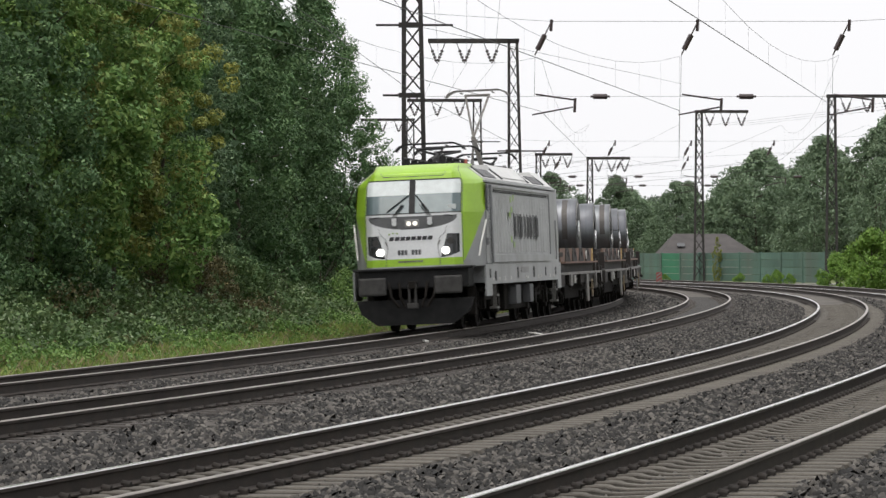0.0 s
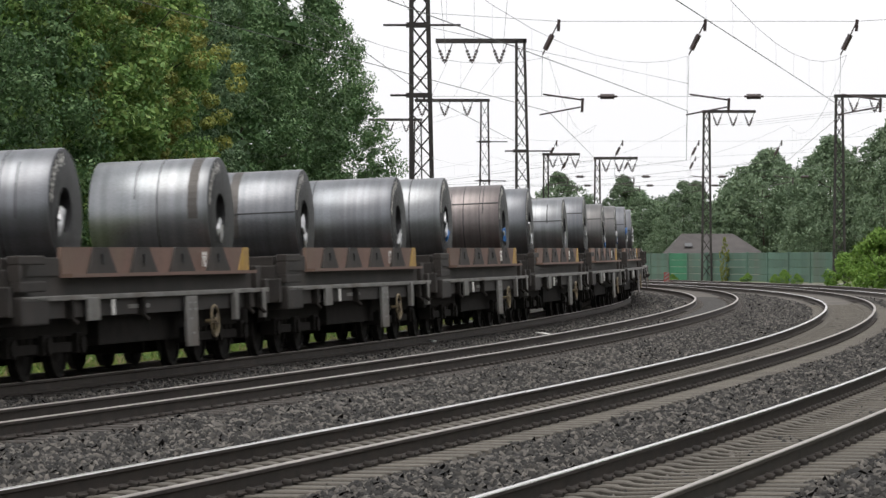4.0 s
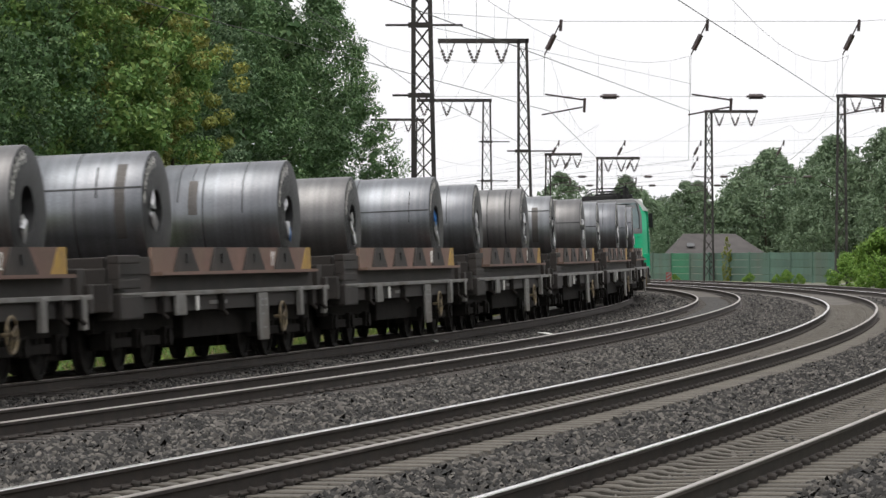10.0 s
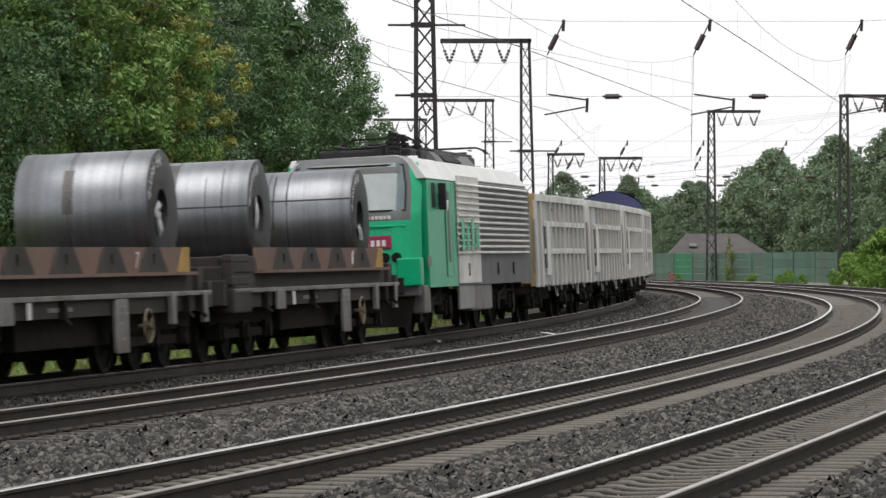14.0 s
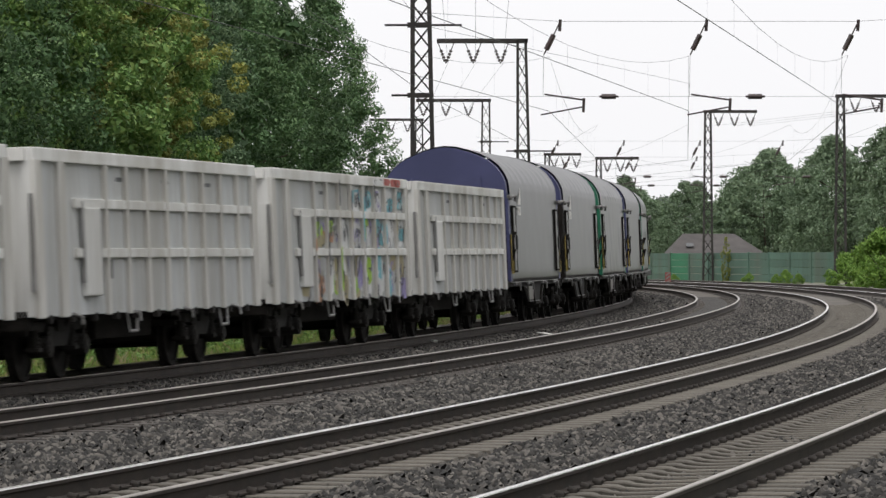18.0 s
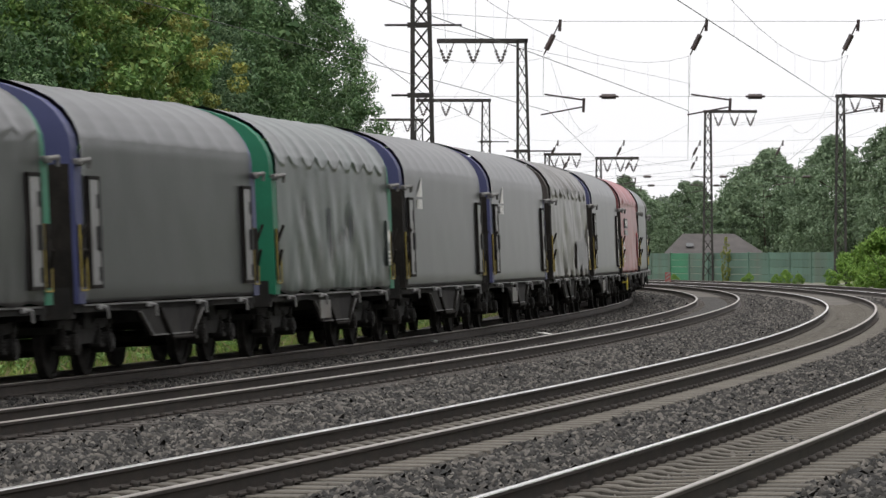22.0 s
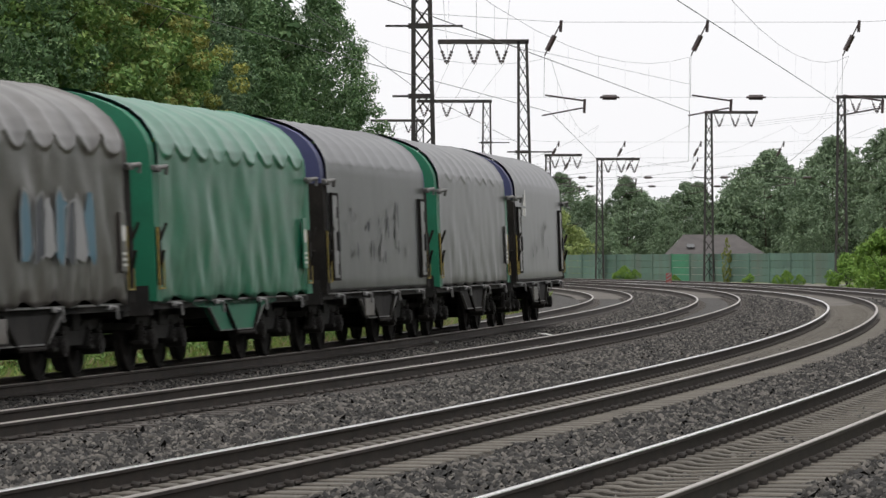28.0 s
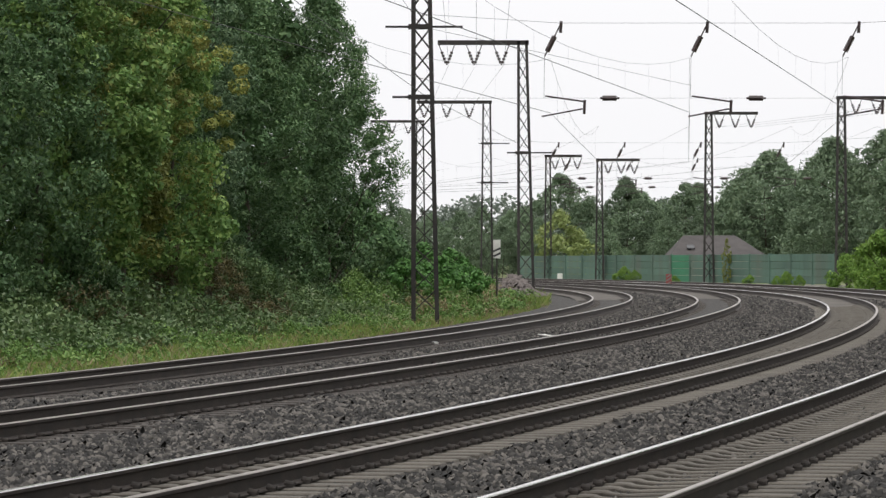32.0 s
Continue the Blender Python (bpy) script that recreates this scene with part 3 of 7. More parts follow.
def loco_bogie(parent, y, wheel=0.625):
    bm = bmesh.new()
    for sx in (-1, 1):
        x = sx * 1.12
        box(bm, x - 0.08, x + 0.08, -1.9, 1.9, 0.62, 0.86, 0.03)
        for sy in (-1.3, 1.3):
            box(bm, x - 0.12, x + 0.14, sy - 0.28, sy + 0.28, 0.42, 0.74, 0.04)
            rod(bm, (x, sy, 0.62), (x + 0.2 * sx, sy, 0.62), 0.2, 14)
            for q in (-0.42, 0.42):
                rod(bm, (x, sy + q, 0.5), (x, sy + q, 0.92), 0.1, 10)
        for q in (-0.3, 0.0, 0.3):
            rod(bm, (x, q, 0.7), (x, q, 1.15), 0.12, 12)
        rod(bm, (x + 0.1 * sx, -1.0, 0.7), (x + 0.14 * sx, 0.2, 0.95), 0.05)
        for sy in (-2.05, 2.05):
            box(bm, x - 0.09, x + 0.09, sy - 0.18, sy + 0.18, 0.3, 0.95, 0.03)
    box(bm, -1.1, 1.1, -0.3, 0.3, 0.5, 0.9)
    b = part("bogie", bm, M_BLACK, parent, "black locomotive bogie")
    b.location.y = y
    for q in (-1.3, 1.3):
        piece("driving_wheelset", lambda: wheelset_mesh(wheel), M_TYRE, b, 0, q, wheel)
    return b


def pantograph(parent, y, raised, flip=1, z0=3.78):
    """Single-arm pantograph on a roof; raised reaches the wire at 5.6 m."""
    bm = bmesh.new()
    for sx in (-0.55, 0.55):
        bar(bm, (sx, y - 0.8, z0), (sx, y + 0.8, z0), 0.06, 0.06)
    for q in (-0.8, 0.8):
        bar(bm, (-0.6, y + q, z0), (0.6, y + q, z0), 0.06, 0.06)
    base = part("pantograph_base", bm, M_PLASTIC, parent)
    bm = bmesh.new()
    knee = (0, y + flip * (0.9 if raised else 1.0), z0 + (0.75 if raised else 0.22))
    rod(bm, (0, y - flip * 0.6, z0 + 0.06), knee, 0.06, 10)
    rod(bm, (-0.25, y - flip * 0.45, z0), (0, knee[1], knee[2] - 0.1), 0.025)
    top = (0, y - flip * (0.25 if raised else 0.55), z0 + (1.85 if raised else 0.34))
    for sx in (-0.3, 0.3):
        rod(bm, knee, (sx, top[1], top[2]), 0.028)
    rod(bm, (-0.32, top[1], top[2]), (0.32, top[1], top[2]), 0.03)
    part("pantograph_arm", bm, M_SILLGREY if raised else M_PLASTIC, parent)
    bm = bmesh.new()
    for q in (-0.16, 0.16):
        pts = [(-0.8, -0.14), (-0.7, -0.04), (-0.55, 0.02), (0.55, 0.02), (0.7, -0.04), (0.8, -0.14)]
        for (xa, za), (xb, zb) in zip(pts, pts[1:]):
            bar(bm, (xa, top[1] + q, top[2] + 0.1 + za), (xb, top[1] + q, top[2] + 0.1 + zb), 0.035, 0.035)
    for sx in (-0.4, 0.4):
        bar(bm, (sx, top[1] - 0.22, top[2] + 0.06), (sx, top[1] + 0.22, top[2] + 0.06), 0.03, 0.03)
    part("contact_strip", bm, M_SILLGREY if raised else M_PLASTIC, parent)


def build_lime_loco():
    root = thing("electric_locomotive", "silver-grey and lime-green electric freight locomotive with lit headlamps", "locomotive")
    half = 8.5

    def nose(x, z):
        ax = abs(x)
        y = -half + 0.10 * max(0.0, z - 1.4) / 1.2 if z < 2.6 else -half + 0.10 + (z - 2.6) * 0.52
        c = max(0.0, ax - 0.98) / 0.51
        z += 0.05 * max(0.0, z - 3.3) / 0.3
        y += 0.08 * ax * ax + 1.25 * c ** 1.7 + 9.0 * max(0.0, z - 3.5) ** 2 + max(0.0, z - 3.5) * 0.7
        w = 0.90 + 0.078 * c
        edge = (1.46 if z < 3.24 else 1.46 - 0.6 * (z - 3.24) if z < 3.34 else max(1.08, 1.40 - 1.25 * (z - 3.34))) / 1.46
        w *= 1 + (edge - 1) * (0.25 + 0.75 * min(1.0, c))
        return Vector((x * w, y, z))

    xs = [-1.49 + 2.98 * i / 236 for i in range(237)]
    zs = [1.40 + 2.25 * i / 180 for i in range(181)]

    def region(x, z):
        ax = abs(x)
        if 2.60 < z < 3.36 and ax < 1.155:
            if ax < 0.05:
                return "pillar"
            if ax < 0.072 or ax > 1.135 or z < 2.62 or z > 3.34:
                return "seal"
            return "blind" if z > 3.02 + 0.02 * (x > 0) else "glass"
        outer = 1.16 + 0.36 * min(1.0, max(0.0, (z - 1.5) / 1.3)) ** 0.8
        if z < 1.45 or ax > outer:
            return "grey"
        u = x / 1.07
        if z < 2.555 and abs(u) < 1 and z > 2.50 - 0.24 * (1 - u * u) ** 0.5:
            return "black"
        inner = 0.69 + 0.16 * (z - 1.64) / 0.5
        low = 1.63 + 0.10 * max(0.0, (ax - 0.75) / 0.36) ** 2
        if low < z < 2.14 and inner < ax < 1.115:
            return "lamp"
        if z > 3.36 or ax > 1.145 or z < 1.61 + 0.12 * max(0.0, ax - 0.9) ** 2:
            return "lime"
        return "front"

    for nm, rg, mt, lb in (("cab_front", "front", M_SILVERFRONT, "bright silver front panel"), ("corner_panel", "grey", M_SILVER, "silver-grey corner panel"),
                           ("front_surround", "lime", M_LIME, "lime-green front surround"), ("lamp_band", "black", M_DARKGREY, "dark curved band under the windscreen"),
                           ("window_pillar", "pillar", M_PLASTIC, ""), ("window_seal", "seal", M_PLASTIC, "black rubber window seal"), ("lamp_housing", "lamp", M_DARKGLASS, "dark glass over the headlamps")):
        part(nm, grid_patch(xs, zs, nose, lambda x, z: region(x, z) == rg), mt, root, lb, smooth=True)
    for sx in (-1, 1):
        part("windscreen", grid_patch(xs, zs, nose, lambda x, z: region(x, z) == "glass" and x * sx > 0), M_WINDOW, root, "pale reflecting windscreen pane", smooth=True)
        part("sun_blind", grid_patch(xs, zs, nose, lambda x, z: region(x, z) == "blind" and x * sx > 0), M_BLIND, root, "white roller blind behind the windscreen", smooth=True)
    fwd = Vector((0, -0.008, 0))

    def line_on_nose(name, pts, r, material, label=""):
        bm = bmesh.new()
        for (xa, za), (xb, zb) in zip(pts, pts[1:]):
            rod(bm, nose(xa, za) + fwd, nose(xb, zb) + fwd, r, 6)
        return part(name, bm, material, root, label)

    # seams of the front mouldings
    for sx in (-1, 1):
        line_on_nose("seam", [(sx * 1.165, 3.4 - 0.1 * k) for k in range(20)], 0.006, M_DARKGREY)
        line_on_nose("seam", [(sx * 1.165, 3.38), (sx * 1.17, 3.5), (sx * 1.17, 3.6)], 0.006, M_DARKGREY)
        line_on_nose("seam", [(sx * 0.66, 2.06), (sx * 0.62, 1.86), (sx * 0.66, 1.64), (sx * 0.67, 1.46)], 0.006, M_DARKGREY)
        line_on_nose("seam", [(sx * 0.84, 2.3), (sx * 0.8, 2.16), (sx * 0.66, 2.06)], 0.005, M_DARKGREY)
        line_on_nose("grab_handle", [(sx * 0.68, 2.0), (sx * 0.62, 1.9)], 0.014, M_SILLGREY)
    line_on_nose("seam", [(-0.84, 3.62), (-0.84, 3.48), (-0.76, 3.42), (0.0, 3.415), (0.76, 3.42), (0.84, 3.48), (0.84, 3.62)], 0.006, M_DARKGREY)
    line_on_nose("wiper_rail", [(-1.0, 2.53), (-0.9, 2.55), (0.9, 2.55), (1.0, 2.53)], 0.01, M_PLASTIC)
    line_on_nose("seam", [(-1.13, 1.47), (1.13, 1.47)], 0.006, M_DARKGREY)

    # body with a folded edge under the roof
    sec = [(-1.46, 1.02), (-1.46, 3.24), (-1.40, 3.34), (-1.1, 3.58), (1.1, 3.58), (1.40, 3.34), (1.46, 3.24), (1.46, 1.02)]
    bm = extrude_profile(bmesh.new(), sec, -half + 1.3, half - 0.1)
    for v in bm.verts:
        if v.co.y < 0:
            v.co.y = nose(1.488, max(1.40, min(v.co.z, 3.5))).y
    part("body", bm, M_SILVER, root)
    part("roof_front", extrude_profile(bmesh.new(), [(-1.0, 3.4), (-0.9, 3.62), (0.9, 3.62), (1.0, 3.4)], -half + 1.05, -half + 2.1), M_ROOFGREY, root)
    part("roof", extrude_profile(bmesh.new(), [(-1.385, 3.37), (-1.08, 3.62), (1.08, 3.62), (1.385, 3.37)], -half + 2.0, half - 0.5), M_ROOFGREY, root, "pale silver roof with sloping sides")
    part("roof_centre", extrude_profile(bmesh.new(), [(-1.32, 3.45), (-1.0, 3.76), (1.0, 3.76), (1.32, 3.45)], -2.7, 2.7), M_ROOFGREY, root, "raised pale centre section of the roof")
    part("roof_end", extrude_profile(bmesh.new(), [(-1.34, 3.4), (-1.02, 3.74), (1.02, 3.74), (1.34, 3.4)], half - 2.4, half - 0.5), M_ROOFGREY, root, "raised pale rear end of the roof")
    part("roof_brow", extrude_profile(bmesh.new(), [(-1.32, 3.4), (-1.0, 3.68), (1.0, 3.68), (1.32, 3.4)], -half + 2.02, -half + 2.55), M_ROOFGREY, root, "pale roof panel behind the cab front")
    part("buffer_beam", nbox(-1.22, 1.22, -half - 0.02, -half + 0.9, 0.95, 1.40, 0.04), M_PLASTIC, root)
    part("beam_ledge", nbox(-1.34, 1.34, -half - 0.10, -half + 0.4, 1.36, 1.42, 0.02), M_PLASTIC, root)
    bm = bmesh.new()
    extrude_profile(bm, [(-1.3, 0.72), (-1.2, 0.42), (-0.85, 0.16), (0.85, 0.16), (1.2, 0.42), (1.3, 0.72)], -half + 0.05, -half + 0.25)
    part("snow_plough", bm, M_PLASTIC, root)
    for x in (-0.55, -0.32, 0.3, 0.5):
        bm = bmesh.new()
        rod(bm, (x, -half - 0.06, 1.1), (x * 0.9, -half - 0.14, 0.78), 0.03)
        rod(bm, (x * 0.9, -half - 0.14, 0.78), (x * 0.6, -half - 0.1, 0.55), 0.03)
        part("hose", bm, M_BLACK, root)
    bm = bmesh.new()
    rod(bm, (-0.07, -half - 0.3, 1.05), (-0.07, -half - 0.3, 0.62), 0.03)
    rod(bm, (0.07, -half - 0.3, 1.05), (0.07, -half - 0.3, 0.62), 0.03)
    box(bm, -0.12, 0.12, -half - 0.34, -half - 0.26, 0.52, 0.64, 0.02)
    part("screw_coupling", bm, M_BUFFER, root)
    part("draw_hook", nbox(-0.08, 0.08, -half - 0.35, -half, 0.95, 1.12, 0.02), M_BLACK, root)

    # ribbed side panels in a frame, with louvres along their top
    y0, y1 = -half + 2.6, half - 2.4
    for sx in (-1, 1):
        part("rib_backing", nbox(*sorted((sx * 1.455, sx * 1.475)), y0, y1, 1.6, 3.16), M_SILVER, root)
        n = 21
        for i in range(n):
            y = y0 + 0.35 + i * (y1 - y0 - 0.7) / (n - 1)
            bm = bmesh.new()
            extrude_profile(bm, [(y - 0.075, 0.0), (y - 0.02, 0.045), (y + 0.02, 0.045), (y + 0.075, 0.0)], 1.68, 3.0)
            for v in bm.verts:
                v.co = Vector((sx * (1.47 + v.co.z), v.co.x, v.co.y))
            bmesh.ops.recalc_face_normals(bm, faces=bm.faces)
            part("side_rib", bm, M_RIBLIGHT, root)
        for i in range(42):
            y = y0 + 0.2 + i * (y1 - y0 - 0.4) / 42
            part("louvre", nbox(*sorted((sx * 1.47, sx * 1.482)), y, y + 0.17, 3.05, 3.12), M_PLASTIC, root)
        bm = bmesh.new()
        xa, xb = sorted((sx * 1.465, sx * 1.515))
        for za, zb in ((1.46, 1.64), (3.15, 3.22)):
            box(bm, xa, xb, y0 - 0.12, y1 + 0.12, za, zb, 0.01)
        for y in (y0 - 0.12, y1):
            box(bm, xa, xb, y, y + 0.12, 1.64, 3.15, 0.01)
        box(bm, *sorted((sx * 1.42, sx * 1.5)), -half + 1.6, half - 0.4, 3.27, 3.31)
        part("side_frame", bm, M_SILVER, root)
        # skirt with the cut for the bogies
        bm = bmesh.new()
        box(bm, sx * 1.48 - 0.02, sx * 1.48 + 0.02, -half + 0.95, half - 0.1, 0.98, 1.42)
        box(bm, sx * 1.48 - 0.02, sx * 1.48 + 0.02, -half + 0.95, -half + 2.0, 0.72, 0.98)
        box(bm, sx * 1.48 - 0.02, sx * 1.48 + 0.02, half - 0.9, half - 0.1, 0.76, 0.98)
        part("skirt", bm, M_SILVER, root)
        for y, z, a, b in ((-half + 1.6, 1.12, 0.2, 0.2), (-half + 2.55, 1.05, 0.3, 0.22), (-1.5, 1.08, 0.22, 0.26), (1.9, 1.08, 0.3, 0.26), (4.6, 1.1, 0.2, 0.22), (half - 1.5, 1.1, 0.22, 0.2)):
            part("step_recess", nbox(sx * 1.503 - 0.004, sx * 1.503 + 0.004, y, y + a, z, z + b), M_PLASTIC, root)
        for y in (-6.4, -5.2, -4.1, -2.9, 0.2, 0.6, 2.9, 3.6, 5.6, 6.5):
            part("sill_mark", nbox(sx * 1.503 - 0.004, sx * 1.503 + 0.004, y, y + 0.16, 1.06, 1.13), M_WHITE, root)
        part("maker_bars", nbox(sx * 1.503 - 0.004, sx * 1.503 + 0.004, -0.7, 0.9, 1.2, 1.34), M_PALE, root)
        for y in (-half + 2.6, half - 1.6):
            bm = bmesh.new()
            for z in (0.42, 0.7):
                box(bm, sx * 1.44 - 0.1, sx * 1.44 + 0.08, y, y + 0.42, z, z + 0.05)
            for q in (0, 0.4):
                box(bm, sx * 1.44 - 0.02, sx * 1.44 + 0.02, y + q, y + q + 0.03, 0.42, 1.0)
            part("foot_step", bm, M_SILLGREY, root)
        for y, w in ((-1.5, 0.9), (1.4, 0.7)):
            part("equipment_box", nbox(sx * 1.36 - 0.1, sx * 1.36 + 0.1, y, y + w, 0.48, 0.92, 0.02), M_DARKGREY, root)
        # dark name across the ribs, drawn as plain stencilled shapes
        x = sx * 1.518
        for i in range(8):
            bm = bmesh.new()
            y = -1.95 + i * 0.68
            box(bm, x - 0.004, x + 0.004, y, y + 0.15, 2.0, 2.6)
            box(bm, x - 0.004, x + 0.004, y + 0.24, y + 0.46, 2.06, 2.54)
            part("side_print", bm, M_LETTER, root, "dark printed mark")
        for y, z in ((-2.6, 2.85), (-2.1, 2.9), (-2.5, 2.62), (-2.85, 2.5), (-2.7, 1.92), (-2.2, 1.8)):
            part("side_dot", nbox(x - 0.003, x + 0.003, y, y + 0.3, z, z + 0.14), M_LIMEFADED, root, "faded lime dot")
        bm = bmesh.new()
        win = [(-half + 1.55, 2.66), (-half + 2.02, 2.62), (-half + 2.02, 3.14), (-half + 1.9, 3.24), (-half + 1.72, 3.2), (-half + 1.58, 2.98)]
        bm.faces.new([bm.verts.new((sx * 1.466, y, z)) for y, z in win])
        part("cab_window", bm, M_PLASTIC, root)
        for y in (2.18, 2.95 - 0.52):
            part("door_seam", nbox(*sorted((sx * 1.458, sx * 1.466)), -half + y - 0.015, -half + y + 0.015, 1.1, 3.2), M_DARKGREY, root)
        part("door_seam", nbox(*sorted((sx * 1.458, sx * 1.466)), -half + 1.3, -half + 2.4, 1.43, 1.45), M_DARKGREY, root)
        for i in range(5):
            part("number_bar", nbox(*sorted((sx * 1.458, sx * 1.464)), -half + 1.45 + i * 0.12, -half + 1.53 + i * 0.12, 1.86, 2.02), M_DARKGREY, root)
        for y, za, zb in ((1.62 + 0.6, 1.9, 2.5), (half * 2 - 1.2, 1.5, 2.5)):
            part("handrail", rod(bmesh.new(), (sx * 1.52, -half + y, za), (sx * 1.52, -half + y, zb), 0.02), M_SILVER, root)
        bm = bmesh.new()
        e, f, g = (nose(sx * 1.36, 1.62), nose(sx * 1.40, 1.95), nose(sx * 1.47, 2.42))
        off = Vector((sx * 0.06, -0.03, 0))
        rod(bm, e + off, f + off, 0.02)
        rod(bm, f + off, g + off, 0.02)
        part("corner_rail", bm, M_WHITE, root)
        # lamps
        lamp = nose(sx * 0.81, 1.77)
        part("headlamp", rod(bmesh.new(), lamp + Vector((0, -0.03, 0)), lamp + Vector((0, 0.02, 0)), 0.085, 24), M_LAMPLIT, root, "round lit headlamp")
        lamp = nose(sx * 0.92, 1.98)
        part("reflector", rod(bmesh.new(), lamp + Vector((0, -0.012, 0)), lamp + Vector((0, 0.02, 0)), 0.07, 18), M_BUFFER, root)
        lamp = nose(sx * 0.44, 2.40)
        bm = rod(bmesh.new(), lamp + Vector((0, -0.05, 0)), lamp + Vector((0, 0.03, 0)), 0.055, 14)
        box(bm, lamp.x - 0.05, lamp.x + 0.05, lamp.y - 0.04, lamp.y + 0.03, 2.44, 2.52)
        part("marker_lamp", bm, M_SILVERFRONT, root)
        # buffers
        bm = bmesh.new()
        box(bm, sx * 0.84 - 0.31, sx * 0.84 + 0.31, -half - 0.62, -half - 0.55, 0.82, 1.22, 0.045)
        rod(bm, (sx * 0.84, -half - 0.56, 1.03), (sx * 0.84, -half, 1.03), 0.14, 14)
        part("buffer", bm, M_BUFFER, root, "wide rectangular dark grey buffer")
        bm = bmesh.new()
        rod(bm, (sx * 0.875, half - 0.1, 1.05), (sx * 0.875, half + 0.45, 1.05), 0.13, 14)
        box(bm, sx * 0.875 - 0.3, sx * 0.875 + 0.3, half + 0.42, half + 0.48, 0.88, 1.22, 0.03)
        part("buffer", bm, M_BLACK, root)
        # wipers lean towards the middle pillar
        bm = bmesh.new()
        out = Vector((0, -0.03, 0))
        rod(bm, nose(sx * 0.46, 2.56) + out, nose(sx * 0.24, 2.82) + out, 0.014, 6)
        rod(bm, nose(sx * 0.40, 2.56) + out, nose(sx * 0.2, 2.80) + out, 0.01, 6)
        rod(bm, nose(sx * 0.42 if sx > 0 else -0.62, 2.66) + out, nose(sx * 0.09, 3.02) + out, 0.013, 6)
        part("wiper", bm, M_PLASTIC, root)
    p = nose(0.98, 2.72)
    part("screen_sticker", nbox(p.x - 0.09, p.x + 0.09, p.y - 0.012, p.y + 0.0, 2.68, 2.79), M_BLIND, root)
    lamp = nose(0, 2.40)
    part("top_lamp_box", nbox(-0.16, 0.16, lamp.y - 0.02, lamp.y + 0.04, 2.30, 2.48, 0.015), M_PALE, root)
    for x in (-0.07, 0.07):
        part("top_lamp", rod(bmesh.new(), (x, lamp.y - 0.03, 2.39), (x, lamp.y + 0.02, 2.39), 0.05, 16), M_LAMPDIM, root, "dimly lit centre headlamp")
    # name and number on the front, drawn as plain shapes
    for i in range(8):
        bm = bmesh.new()
        x = -0.57 + i * 0.136
        p = nose(x, 2.06)
        box(bm, p.x, p.x + 0.1, p.y - 0.01, p.y + 0.006, 2.02, 2.105)
        for v in bm.verts:
            v.co.x += 0.22 * (v.co.z - 2.06)
        part("front_print", bm, M_LETTER, root, "dark printed mark")
    for x, z in ((-0.6, 2.15), (-0.5, 2.17), (-0.4, 2.16)):
        p = nose(x, z)
        part("front_dot", nbox(p.x, p.x + 0.04, p.y - 0.008, p.y + 0.004, z, z + 0.035), M_LIMEFADED, root)
    for i in range(7):
        if i == 3:
            continue
        p = nose(-0.37 + i * 0.085, 1.75)
        part("number_bar", nbox(p.x, p.x + 0.058, p.y - 0.01, p.y + 0.004, 1.70, 1.81), M_DARKGREY, root)
    for i in range(9):
        p = nose(-0.36 + i * 0.068, 1.55)
        part("number_bar", nbox(p.x, p.x + 0.05, p.y - 0.008, p.y + 0.004, 1.535, 1.575), M_SILLGREY, root)
    # louvred grilles on the slopes of the roof
    for sx in (-1, 1):
        for y in (-half + 2.6, -half + 3.75, half - 4.6, half - 3.5):
            m = Matrix.Translation((sx * 1.235, y, 3.50)) @ Matrix.Rotation(sx * 0.69, 4, "Y")
            part("roof_grille", box(bmesh.new(), -0.15, 0.15, 0, 1.02, -0.015, 0.018, m=m), M_DARKGREY, root, "dark louvred roof grille")
        for y in (-2.75, 2.75, -half + 2.3, half - 2.35):
            m = Matrix.Translation((sx * 1.22, y, 3.52)) @ Matrix.Rotation(sx * 0.69, 4, "Y")
            part("roof_joint", box(bmesh.new(), -0.2, 0.2, -0.02, 0.02, -0.01, 0.03, m=m), M_DARKGREY, root)
    # roof gear: insulators, bus bars and pantographs
    for i in range(8):
        y = -6.2 + i * 0.62
        part("roof_insulator", rod(bmesh.new(), (0.45 * (-1) ** i, y, 3.6), (0.45 * (-1) ** i, y, 3.9), 0.075, 10), M_PLASTIC, root)
    for x in (-0.45, 0.45):
        part("roof_bus_bar", rod(bmesh.new(), (x, -6.2, 3.9), (x, -1.6, 3.9), 0.025), M_PLASTIC, root)
    for y in (-1.2, 5.3, 6.6):
        part("roof_insulator", rod(bmesh.new(), (0.5, y, 3.6), (0.5, y, 3.92), 0.045, 10), M_PALE, root)
    part("roof_horn", rod(bmesh.new(), (0.95, -half + 2.5, 3.62), (0.95, -half + 2.5, 3.82), 0.035, 10), M_REDLAMP, root, "small red roof horn")
    pantograph(root, -4.4, False, 1)
    pantograph(root, -2.4, False, -1)
    pantograph(root, 5.9, False, 1)
    pantograph(root, 4.1, True, -1, 3.84)
    loco_bogie(root, -5.2)
    loco_bogie(root, 5.2)
    part("transformer_box", nbox(-1.25, 1.25, -2.2, 2.2, 0.35, 1.05, 0.04), M_BLACK, root)
    return root


